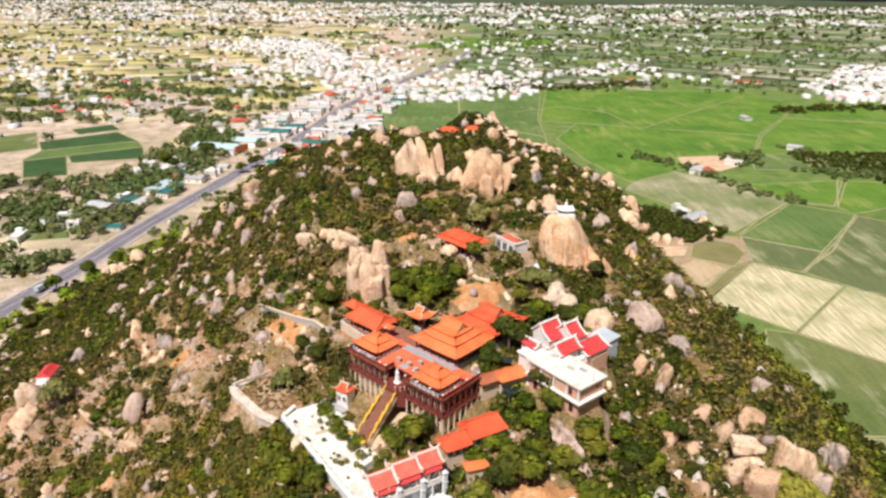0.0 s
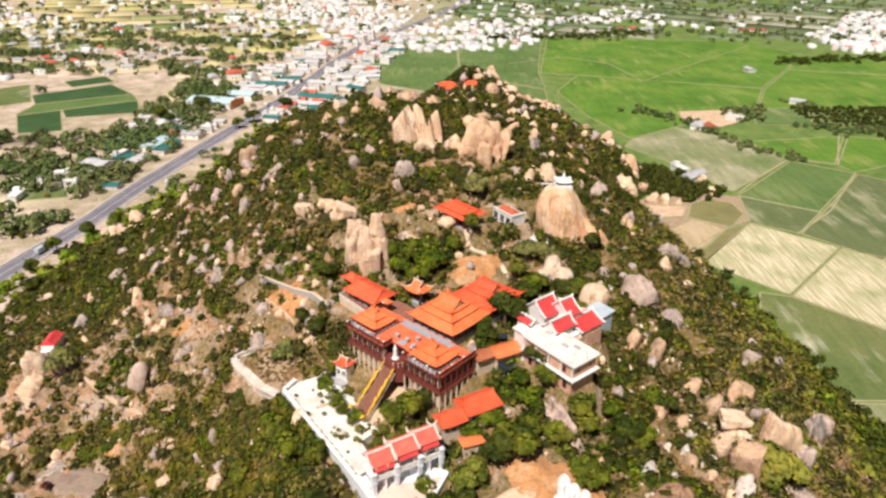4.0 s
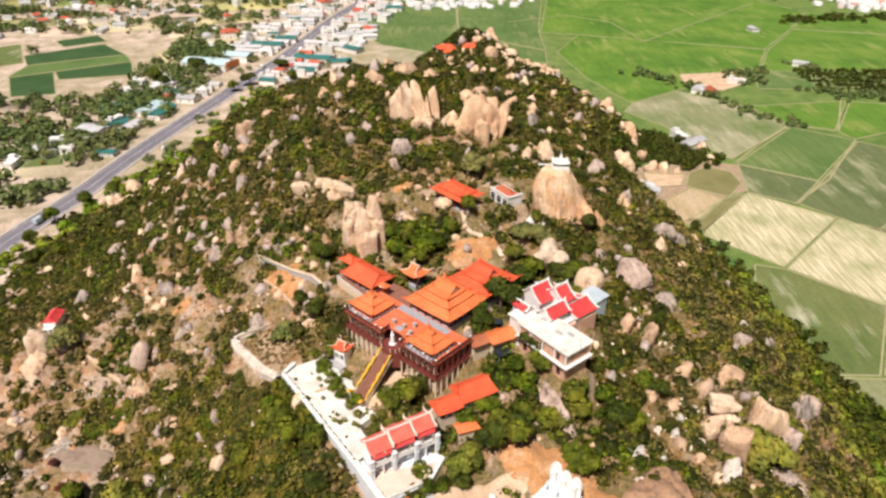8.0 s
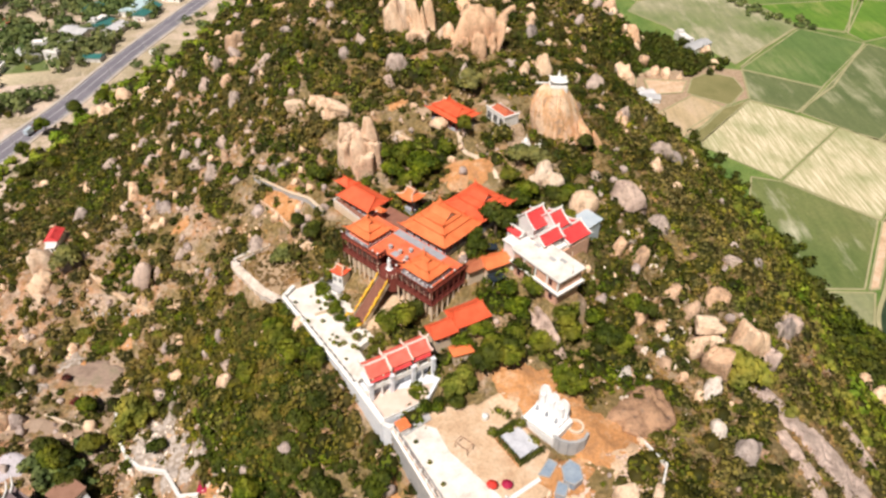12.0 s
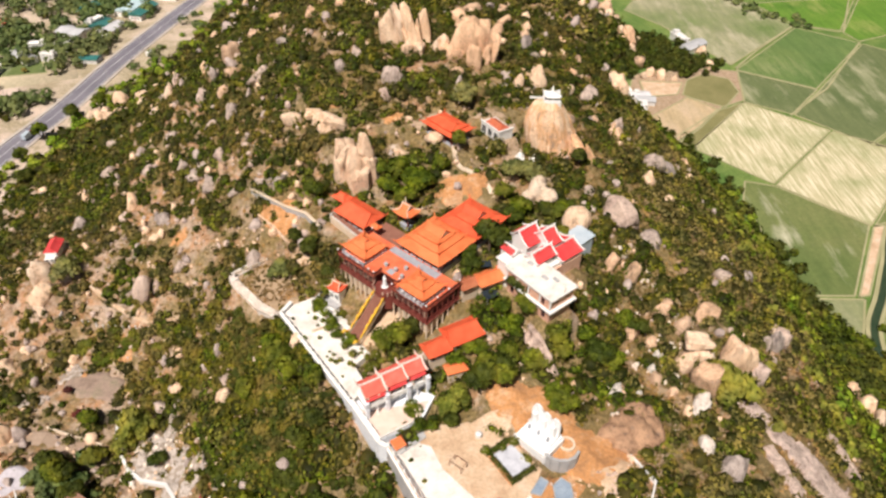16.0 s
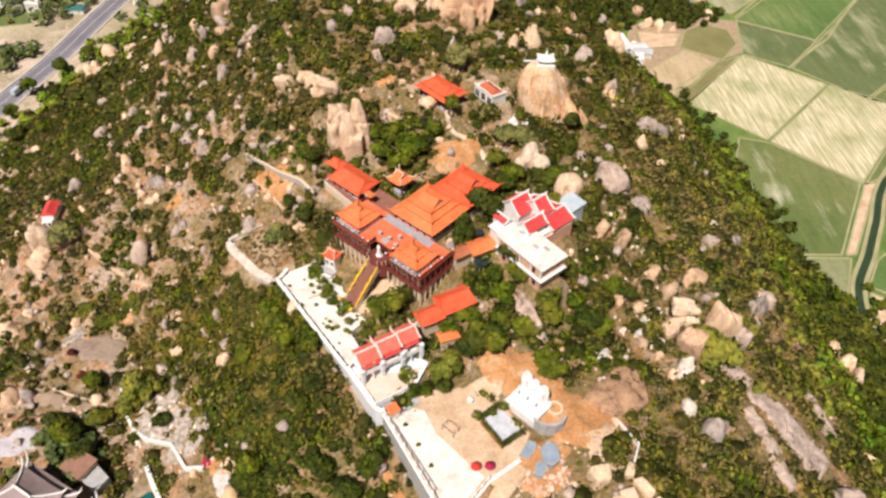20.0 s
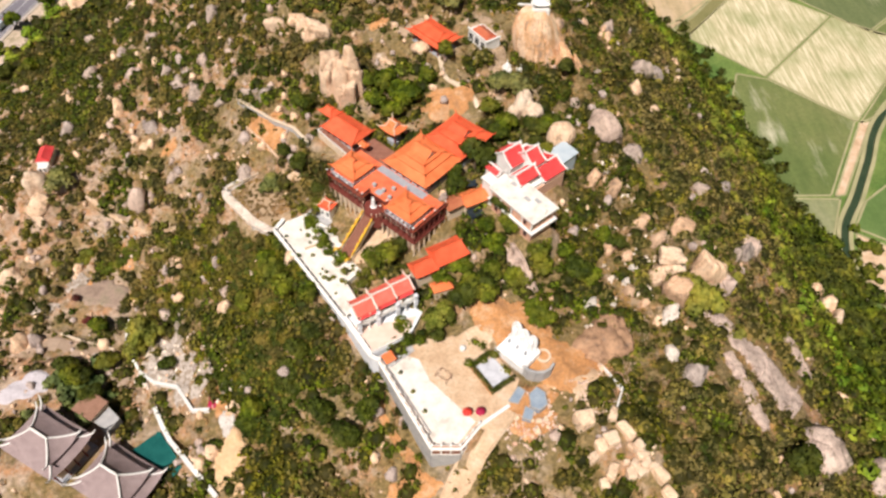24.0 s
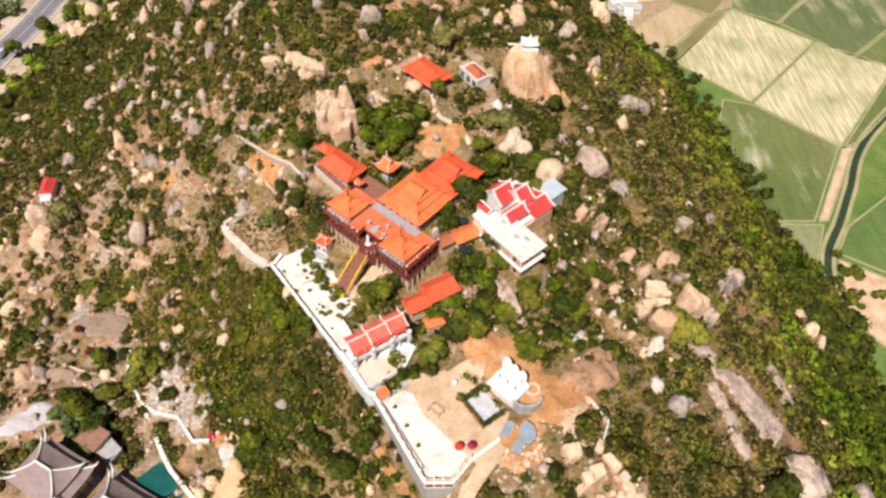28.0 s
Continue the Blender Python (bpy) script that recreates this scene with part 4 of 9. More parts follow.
split_rock(80.6, 125.0, [(0, 0, -1, 8.8, 9.0, 12.0, 40, -6, 0.3, 60), (-1.6, -3.4, -2, 5.0, 4.0, 7.4, 18, -6, 0.2, 50)], PALEROCK, "great tan slab of rock leaning downhill", 39)
split_rock(87.4, 123.6, [(0, 0, -1, 5.6, 5.4, 7.0, 30, -14, 0.4, 40)], SLABROCK, "grey boulder leaning on a great slab", 43)
boulder(68.8, 114.2, 5.4, 4.8, 4.2, 15, taper=0.2, material=WHITEROCK, label="white-stained boulder among dry bushes")
boulder(101.4, 143.0, 6.0, 9, 5.0, 30, -6, -18, sharp=30, material=SLABROCK, sink=0.5, sub=4, label="bare pinkish-grey slab above the hill's foot")
boulder(127.5, 80, 12, 10, 5.5, 30, 0, -10, material=SLABROCK, label="broad pinkish boulder near the hill's foot", sharp=14)
boulder(105.4, 83, 13, 12, 6.5, 15, 0, -12, sharp=16, sub=4, material=PINKROCK, label="broad grey boulder with a pale stained face")


for x, y, w in ((58.8, 123.6, 3.3), (64.1, 121.8, 2.6), (52.9, 116.8, 2.8), (46.5, 113.4, 4.4), (66.1, 101.7, 4.4), (61.0, 120.4, 2.2), (60.2, 127.0, 2.6)):
    boulder(x, y, w, w * 0.8, w * 0.8, x * 13, 0, 0, WHITEROCK, "whitish block of rock among dry bushes")
boulder(71.8, 96.5, 6.6, 6, 6.0, 40, 0, -10, GREYROCK, "grey boulder with an orange stained flank")
boulder(67.4, 125.6, 6.4, 5, 3.6, 60, 0, -6, PALEROCK, "tan block wedged under a flat boulder")
boulder(137.0, 147.0, 6.4, 5, 6.0, 20, 0, -8, PALEROCK, "pale boulder standing among foot trees", lift=1.5)
boulder(139.5, 142.0, 6.0, 5, 6.4, 70, 0, -10, PALEROCK, "pale boulder standing among foot trees", lift=2.0)
boulder(141.0, 136.5, 5.6, 5, 6.8, 40, 0, -10, PALEROCK, "pale boulder standing among foot trees", lift=2.0)
for x, y, w in ((140, 114, 4.5), (125, 103, 5), (134, 87, 5), (131, 92, 4)):
    boulder(x, y, w, w * 0.8, w * 0.75, x * 7, 0, -6, PALEROCK)


def boulders(rows, material=None, size=1.0, **more):
    """A run of boulders: place, size, turn, lean to the side."""
    for x, y, w, h, turn, tip in rows:
        size_here = size * (0.86 if material is GREYROCK else 0.92)
        w, h = w * size_here, h * size_here * (0.86 if h < 1.05 * w else 0.95)
        boulder(x, y, w, w * (0.7 + 0.3 * ((x * 13 + y * 7) % 10) / 10), h * 0.9, turn, 0, tip, material, **more)


boulders([(16, 270, 7.5, 6, 30, 0), (-3, 275, 8, 6, 10, 0), (-14, 280, 11, 8, 50, 0), (-25, 266, 9, 7, 20, 0), (-33, 263, 8, 5.5, 70, 0), (-43, 258, 7, 5, 15, 0), (-75, 252, 8, 11, 30, 8), (-66, 258, 6, 5, 60, 0), (-58, 262, 8, 4.5, 0, 0), (-73, 243, 6, 4, 40, 0), (10, 225, 5.4, 5.4, 20, 0), (11, 259, 8, 6, 15, 0), (28, 262, 6, 6, 0, 0), (36, 260, 7, 6, 30, 0), (24, 252, 6, 7, 50, 8)])
boulders([(-12.4, 221, 9, 9, 30, 18), (-30, 226, 6, 6, 10, 10), (-25, 233, 4.4, 5, 0, 0), (-53, 243, 5, 5, 30, 0), (9.4, 215, 7, 8.5, 40, 26), (55, 226, 9, 6.5, 20, 0), (-60, 231, 7, 8, 0, 14), (-69, 222, 5.5, 7.5, 10, 10), (-63, 223, 3.6, 7.5, 50, 14), (-81, 246, 5, 8, 0, 10), (-78, 225, 6.5, 4.5, 40, 0)], GREYROCK)
split_rock(-31.5, 202.0, [(0, 0, 0.5, 10.5, 5, 2.6, -14, 12, 0.1, 40), (-4.2, 1.0, -2, 4.6, 5, 6.6, 10, 6, 0.2, 50), (-1.5, -1.5, -2, 5.4, 4, 3.8, 30, 0, 0.3, 50)], PALEROCK, "flat pale slab overhanging broken blocks of granite", 41)
boulders([(-37, 207, 8, 5, 10, 0), (-45, 208, 7.5, 6, 30, 0), (37, 225, 7.5, 7.5, 15, 10), (30, 222, 5, 6.5, 0, 0), (48, 224, 5, 4.5, 50, 0), (72, 252, 11, 11, -10, 0), (79, 256, 6, 6, 30, 0), (29, 168, 5, 5, 60, 0), (70, 188, 6, 7, 25, -15), (75, 181, 5, 5, 0, -10)], PALEROCK)
boulder(56.4, 168, 7.5, 13, 8.5, 32, 0, -20, SLABROCK, "long pinkish-grey slab of rock behind the red roofs", sub=4)
boulders([(48.5, 176, 4, 4.5, 0, 0), (74, 200, 12, 9, 20, -8), (82, 206, 8, 7, 40, -8), (64, 160, 8, 6.5, 10, -12), (85, 153, 6.5, 7, 30, -20), (97, 161, 5, 6.5, 10, -16), (99, 139, 6.5, 9, 20, -12), (94, 136, 5, 6, 50, -10)], GREYROCK)
boulders([(51, 150.5, 7, 8, 15, 10), (56, 148, 6, 9.5, -30, 20), (49, 155, 5, 5, 0, 0), (54, 133, 9.5, 7.5, 40, 0), (59, 130, 4.5, 4.5, 0, 0), (64, 141, 9, 5.5, -20, 0), (76, 139, 10.5, 8, 35, -18), (69, 136, 7, 7, 10, -8), (59, 121, 5.4, 5.5, 0, 0), (63, 118, 4, 4, 30, 0), (48, 115, 5, 3.6, 15, 0), (31, 112.5, 5.4, 5, 10, 0), (36, 114, 3.2, 5, 60, 0), (75, 97, 5, 5, 20, -20), (140, 141, 5, 4, 20, 0)], size=0.8)


def block_rock(x, y, w, d, h, turn, label="square-jointed cream block of granite below the low wall", group="rib of blocks", lean=0.0):
    """A block parted along its joints: flat sides, worn corners."""
    boulder_count[0] += 1
    rng = np.random.RandomState(700 + boulder_count[0])
    v, f = ICO[3]
    p = np.sign(v) * np.abs(v) ** 0.32
    p = p / np.abs(p).max(0)
    p[:, 0] *= 1 + 0.16 * rng.uniform(-1, 1) * p[:, 1] + 0.10 * rng.uniform(-1, 1) * p[:, 2]
    p[:, 1] *= 1 + 0.16 * rng.uniform(-1, 1) * p[:, 0]
    p[:, 2] += 0.14 * rng.uniform(-1, 1) * p[:, 0] + 0.14 * rng.uniform(-1, 1) * p[:, 1]
    p += 0.02 * rng.normal(size=p.shape)
    ob = new("rock_block", big_mesh("rock_block", p * np.array((w * 0.40, d * 0.40, h * 0.58)), f, CREAMROCK))
    ob.matrix_world = pose(x, y, ground_at(x, y) + 0.25 * h, lean, 0, turn)
    return tagged(ob, label, "boulder", group)


for x, y, w, d, h, turn in (
    (39.8, 81.1, 5.4, 4.8, 4.4, 12), (45.6, 77.1, 4.6, 4.2, 3.4, 20), (42.9, 75.4, 2.8, 4.0, 2.8, 14), (41.0, 73.2, 3.4, 2.4, 2.2, 35), (38.9, 72.6, 2.0, 1.8, 1.6, 10),
    (47.2, 83.4, 2.6, 4.6, 2.2, -24), (49.6, 79.4, 2.8, 6.4, 2.4, 32), (52.0, 75.9, 3.0, 3.2, 2.6, 40), (56.0, 70.6, 3.2, 6.6, 2.8, 30), (58.4, 66.8, 3.4, 4.4, 2.6, 36),
    (45.2, 70.6, 2.6, 5.2, 2.4, -28), (43.2, 68.2, 2.6, 3.0, 2.0, 10), (49.4, 70.2, 2.6, 3.6, 2.4, 8), (51.6, 70.6, 2.4, 2.8, 2.2, 30),
):
    block_rock(x, y, w, d, h, turn)
jumble = random.Random(44)
for k in range(34):
    a = jumble.uniform(1.2, 2.6)
    block_rock(52.4 + jumble.gauss(0, 1.9), 73.4 + jumble.gauss(0, 1.6), a, a * jumble.uniform(0.6, 1), a * jumble.uniform(0.7, 1.1), jumble.uniform(0, 180), "jumbled cream block of granite in a long rib", lean=jumble.uniform(-14, 14))
for k in range(12):
    x, y, a = jumble.uniform(24, 33), jumble.uniform(76, 84), jumble.uniform(0.9, 1.9)
    block_rock(x, y, a, a * 0.8, a * 0.7, jumble.uniform(0, 180), "pale broken block beside the yard", "yard rubble")
scatter = random.Random(77)
for k in range(36):
    x, y = scatter.uniform(-135, -12), scatter.uniform(200, 330)
    a = scatter.uniform(2.4, 5.2)
    if abs(x + 28) > 9 or y > 215:
        boulder(x, y, a, a * scatter.uniform(0.7, 1), a * scatter.uniform(0.7, 1.3), scatter.uniform(0, 180), 0, scatter.uniform(4, 20), scatter.choice((PALEROCK, SLABROCK, SLABROCK, GRANITE)), "pale granite boulder rising out of olive scrub", sub=2, facets=2)
# the western slope
boulders([(-126, 170, 9, 7, 50, 0), (-125, 165, 5.2, 4, 0, 0), (-134, 150, 9, 7, 10, 0), (-48, 96, 5, 4, 60, 0), (-54, 123.5, 4.8, 6, 0, 0), (-80, 127, 7, 5.5, 30, 0)], PALEROCK)
boulders([(-52, 163, 6.5, 6, 30, -14), (-91, 194.5, 7.5, 4.6, 0, 0), (-79, 173, 5, 3.4, 30, 0), (-132, 213, 7, 8, 20, 0), (-88, 214, 4.4, 6, 0, 10), (-80, 209, 8.5, 4.6, 30, 0), (-74, 200, 6.5, 6, 10, 10), (-130, 241, 8, 6.5, 50, 0), (-63.5, 192, 5, 3.2, 0, 0), (-53.5, 189, 5, 4, 20, 0), (-46.5, 185, 5.6, 5.6, 50, 0), (-76, 131, 6.5, 4.5, 15, 0), (-55, 129, 5, 4, 70, 0)], GREYROCK)
tv, tf_ = ICO[4]
tear = tv * np.array((3.8, 3.4, 6.8)) * (1 + 0.03 * np.sin(tv @ np.array((3.0, 2.0, 4.0))))[:, None]
tear[:, :2] *= (1 - 0.32 * tv[:, 2:3])
tear[:, 0] = np.minimum(tear[:, 0], 1.5 + 0.16 * tear[:, 2])
half = tv * np.array((1.7, 2.4, 4.8)) + np.array((3.7, 0.5, -1.2))
split = new("boulder", big_mesh("boulder", np.concatenate([tear, half]), np.concatenate([tf_, tf_ + len(tv)]), SLABROCK, True))
split.matrix_world = pose(-89.6, 166.5, ground_at(-89.6, 166.5) + 2.2, 12, 10, 8)
tagged(split, "tall grey leaning boulder with a dark cleft", "boulder", "hillside boulders")
boulders([(-178, 330, 11, 9, 10, 0), (-171, 328, 9, 8, 50, 0), (-166, 319, 13, 11, 10, 0), (-168, 344, 10, 11, 30, 0), (-155, 339, 9, 9, 0, 0), (-146, 320, 7, 8, 60, 0), (-161, 327, 7, 6, 20, 0), (-150, 352, 8, 7, 70, 0)], PALEROCK)
boulders([(-118, 268, 5, 6, 10, 14), (-100, 262, 5, 7, 30, 16), (-85, 240, 5, 7, 20, 12), (-113, 238, 5, 5, 10, 0), (-104, 222, 5, 4.4, 40, 0), (-97, 232, 6, 5, 0, 8), (-120, 228, 6, 4.6, 30, 0), (-141, 270, 7, 6, 10, 0), (-110, 205, 4.6, 4, 0, 0)], SLABROCK)
for x, y, w in ((132, 391, 6), (137, 387, 7), (139, 391, 5), (173, 423, 7), (172, 403, 6), (127, 388, 5), (146, 386, 4)):
    boulder(x, y, w, w * 0.8, w * 0.9, x * 5, 0, 0, PALEROCK, "pinkish boulder beside the foot hamlet")
# the second crest, far behind, and the ridge that falls from it
boulder(40, 560, 10, 10, 13, 0, label="tall tan boulder crowning the far crest", group="far crest boulders")
crest = random.Random(15)
cf = np.array([crest.random() for k in range(150)])
cx, cy = np.interp(cf, [0, 0.3, 0.6, 1], [38, 60, 86, 116]), np.interp(cf, [0, 0.3, 0.6, 1], [556, 508, 465, 415])
cw = np.array([crest.gammavariate(4.0, 0.85) + 1.4 for k in cf]) * (1.15 - 0.3 * cf)
cx, cy = cx + np.array([crest.gauss(0, 8) for k in cf]), cy + np.array([crest.gauss(0, 10) for k in cf])
RIDGE_ROCKS = (cx, cy, cw)
boulders([(30, 545, 12, 7, 45, 0), (-6, 530, 10, 6, 45, 0), (24, 520, 8, 6, 0, 0), (119, 414, 12, 12, 20, 0), (112, 408, 8, 8, 50, 0), (8, 512, 9, 6, 30, 0)], group="far crest boulders")
for k in range(40):
    x, y = crest.uniform(22, 66), crest.uniform(205, 300)
    w = crest.uniform(1.8, 4.6)
    boulder(x, y, w, w * 0.85, w * crest.uniform(0.6, 1.1), crest.uniform(0, 180), 0, crest.uniform(-12, 12), crest.choice((GRANITE, GRANITE, GREYROCK)), sub=2)


def loose_rocks(name, xs, ys, sizes, material, label, seed, sub=2):
    """Countless small rocks, half buried."""
    rng = np.random.RandomState(seed)
    kinds = [[rock_points(900 + seed * 10 + i, k, 3) for i in range(8)] for k in (1, sub)]
    zs = land(xs, ys)
    verts, faces, k = [], [], 0
    for x, y, z, s in zip(xs, ys, zs, sizes):
        p, f = kinds[int(s > 2.2)][rng.randint(8)]
        q = p * s * rng.uniform(0.7, 1.3, 3)
        a = rng.uniform(0, 6.28)
        c, si = math.cos(a), math.sin(a)
        q = np.stack([q[:, 0] * c - q[:, 1] * si + x, q[:, 0] * si + q[:, 1] * c + y, q[:, 2] * 1.25 + z + 0.28 * s], 1)
        verts.append(q)
        faces.append(f + k)
        k += len(q)
    ob = new(name, big_mesh(name, np.concatenate(verts), np.concatenate(faces), material, False))
    return tagged(ob, label, "rocks", kind="stuff")


def on_hill(n, seed, low=2.0):
    """Places all over the hill, thicker where the camera passes near."""
    rng = np.random.RandomState(seed)
    x, y = rng.uniform(-215, 175, n), 30 + 640 * rng.uniform(0, 1, n) ** 1.35
    ok = hill(x, y) > low
    return x[ok], y[ok], rng


BUILT = [  # ground kept clear of growth: centre, turn, half sizes
    (-7.6, 137.2, -42, 17, 7.5), (7, 152, -42, 8.5, 16), (-26.4, 127.4, -54, 18, 4.6), (-46, 151, -50, 9, 8), (10, 90, -50, 15, 11),
    (28.4, 133.9, -52, 9, 5.5), (27.2, 122.6, 19, 3.0, 7.5), (31, 146, -52, 9, 7), (-7, 106.4, 30, 9, 6.5), (6, 121, 28, 8.5, 4), (-22.5, 163, -42, 8, 6), (-131, 191, 0, 4, 7), (-101, 140, -10, 9, 6.5),
    (-90, 85, -29, 22, 12), (-71, 90, -35, 8, 7), (6, 194.5, -49, 7, 5), (21, 195, -57, 5, 3.5), (25.5, 98, -44, 6, 5), (22, 106, -40, 11, 6), (35, 98, 0, 10, 6), (-48.4, 146.4, -41, 13, 1.6), (-24, 142.5, -32, 4, 4), (-15, 133, -42, 4, 7),
]


def clear_of_buildings(x, y):
    ok = np.ones(len(x), bool)
    for cx, cy, rz, hx, hy in BUILT:
        c, s = math.cos(radians(rz)), math.sin(radians(rz))
        u, v = (x - cx) * c + (y - cy) * s, -(x - cx) * s + (y - cy) * c
        ok &= (abs(u) > hx) | (abs(v) > hy)
    return ok


rx, ry, rr = on_hill(9000, 21)
crowd = waves(rx, ry, 22, 48, 3) + np.where(rx < -35, 0.12, 0) + np.where(ry > 450, 0.3, 0)
ok = clear_of_buildings(rx, ry) & (rr.rand(len(rx)) < np.clip(0.34 + 1.0 * crowd, 0.05, 0.9) * np.where((ry > 200) & (ry < 330) & (rx < 0), 0.40, 1.0) * np.where((rx > 62) & (ry < 200), 0.3, 1.0) * np.where((ry < 125) & (rx > -45), 0.5, 1.0))
rx, ry = rx[ok], ry[ok]
rs = (rr.gamma(1.7, 0.75, len(rx)) + 0.4) * np.where(ry > 400, 2.0, 1.0)
pale = rr.rand(len(rx)) < 0.45
loose_rocks("ridge_rocks", RIDGE_ROCKS[0][::2], RIDGE_ROCKS[1][::2], RIDGE_ROCKS[2][::2], GRANITE, "angular tan rocks along the far ridge", 11, 2)
loose_rocks("ridge_rocks", RIDGE_ROCKS[0][1::2], RIDGE_ROCKS[1][1::2], RIDGE_ROCKS[2][1::2], PALEROCK, "angular pale rocks along the far ridge", 12, 2)
loose_rocks("loose_rocks", rx[pale], ry[pale], np.minimum(rs[pale], 6), PALEROCK, "pale tan rocks strewn over the hillside", 1)
loose_rocks("loose_rocks", rx[~pale], ry[~pale], np.minimum(rs[~pale], 6.5), SLABROCK, "grey rocks strewn over the hillside", 2)


def clearing(x, y):
    """Above nought where the scrub opens on stones and bare soil."""
    return waves(x, y, 18, 21, 4) + 0.5 * waves(x, y, 19, 7, 2) - 0.48 + 0.13 * np.clip((-35 - x) / 40, 0, 1)


sx, sy, sr = on_hill(26000, 24)
ok = clear_of_buildings(sx, sy) & (clearing(sx, sy) > -0.12) & (sy < 330) & ((sx < 62) | (sr.rand(len(sx)) < 0.35))
sx, sy = sx[ok], sy[ok]
ss = (sr.gamma(2.0, 0.26, len(sx)) + 0.25) * np.where(sx < -35, 1.3, 1.0)
pick = sr.rand(len(sx)) < 0.5
sg = np.random.RandomState(27)
heaps = np.array([(55, 155), (51, 135), (68, 135), (58, 122), (64, 128), (47, 142), (60, 147), (72, 127), (45, 112), (56, 110), (-74, 113), (-71, 121), (-60, 107), (-51, 100), (-79, 115)])
hx, hy = (heaps[:, None, :] + sg.normal(0, 3.2, (15, 16, 2))).reshape(-1, 2).T
ok = clear_of_buildings(hx, hy)
loose_rocks("stones", hx[ok], hy[ok], sg.uniform(0.5, 1.5, ok.sum()), WHITEROCK, "small whitish stones heaped among the bushes", 6, 1)
loose_rocks("stones", sx[pick], sy[pick], ss[pick], PALEROCK, "small pale stones in the clearings of the scrub", 3, 1)
loose_rocks("stones", sx[~pick], sy[~pick], ss[~pick], SLABROCK, "small grey stones in the clearings of the scrub", 4, 1)

# ---- growth ----
def leaf_cloud(cx, cy, cz, wide, tall, per, leaf, seed):
    """Leaves about many centres at once: quads facing mostly out and up from an uneven dome."""
    rng = np.random.RandomState(seed)
    n = len(cx) * per
    i = np.repeat(np.arange(len(cx)), per)
    d = rng.normal(size=(n, 3))
    d[:, 2] = np.abs(d[:, 2]) * 0.9 - 0.25
    d /= np.linalg.norm(d, axis=1)[:, None]
    r = rng.uniform(0.45, 1.05, n) ** 0.6
    lump = 1 + 0.25 * np.sin(d @ rng.normal(size=3) * 4 + i)
    p = np.stack([cx[i] + d[:, 0] * wide[i] * r * lump, cy[i] + d[:, 1] * wide[i] * r * lump, cz[i] + tall[i] * (0.25 + 0.75 * d[:, 2] * r)], 1)
    nrm = d * 1.1 + rng.normal(size=(n, 3)) * 0.3 + (0, 0, 0.2)
    nrm /= np.linalg.norm(nrm, axis=1)[:, None]
    a = np.cross(nrm, rng.normal(size=(n, 3)))
    a /= np.linalg.norm(a, axis=1)[:, None] + 1e-9
    b = np.cross(nrm, a)
    s = (leaf * rng.uniform(0.55, 1.35, n) * np.sqrt(wide[i] / wide.mean()))[:, None]
    quad = np.stack([p - a * s - b * s * 0.6, p + a * s - b * s * 0.6, p + a * s * 0.7 + b * s * 0.7, p - a * s * 0.7 + b * s * 0.7], 1)
    return quad.reshape(-1, 3)


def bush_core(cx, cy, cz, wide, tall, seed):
    """The twiggy heart of each bush: an uneven low dome under the leaves, its dark colour painted-in shade."""
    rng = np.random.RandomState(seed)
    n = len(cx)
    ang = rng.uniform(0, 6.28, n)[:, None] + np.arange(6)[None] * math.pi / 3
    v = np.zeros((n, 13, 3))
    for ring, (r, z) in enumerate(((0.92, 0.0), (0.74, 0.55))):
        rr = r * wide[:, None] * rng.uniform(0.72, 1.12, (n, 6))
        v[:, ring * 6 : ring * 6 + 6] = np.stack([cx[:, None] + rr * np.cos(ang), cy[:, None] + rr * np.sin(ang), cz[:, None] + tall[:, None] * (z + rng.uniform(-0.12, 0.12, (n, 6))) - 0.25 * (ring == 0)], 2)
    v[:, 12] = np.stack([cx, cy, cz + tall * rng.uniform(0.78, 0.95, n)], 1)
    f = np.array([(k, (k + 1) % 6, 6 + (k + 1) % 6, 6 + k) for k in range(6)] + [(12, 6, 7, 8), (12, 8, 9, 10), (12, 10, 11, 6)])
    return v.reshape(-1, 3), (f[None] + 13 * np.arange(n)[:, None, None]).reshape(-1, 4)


def leaf_mesh(name, pts, material, core=None):
    faces = np.arange(len(pts)).reshape(-1, 4)
    if core is None:
        return big_mesh(name, pts, faces, material)
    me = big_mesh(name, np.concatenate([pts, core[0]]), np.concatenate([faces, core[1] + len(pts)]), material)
    # the core faces take the dark colour that paints shade inside the bush
    me.materials.append(CORESHADE)
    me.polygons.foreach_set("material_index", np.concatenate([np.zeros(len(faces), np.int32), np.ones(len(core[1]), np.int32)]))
    return me


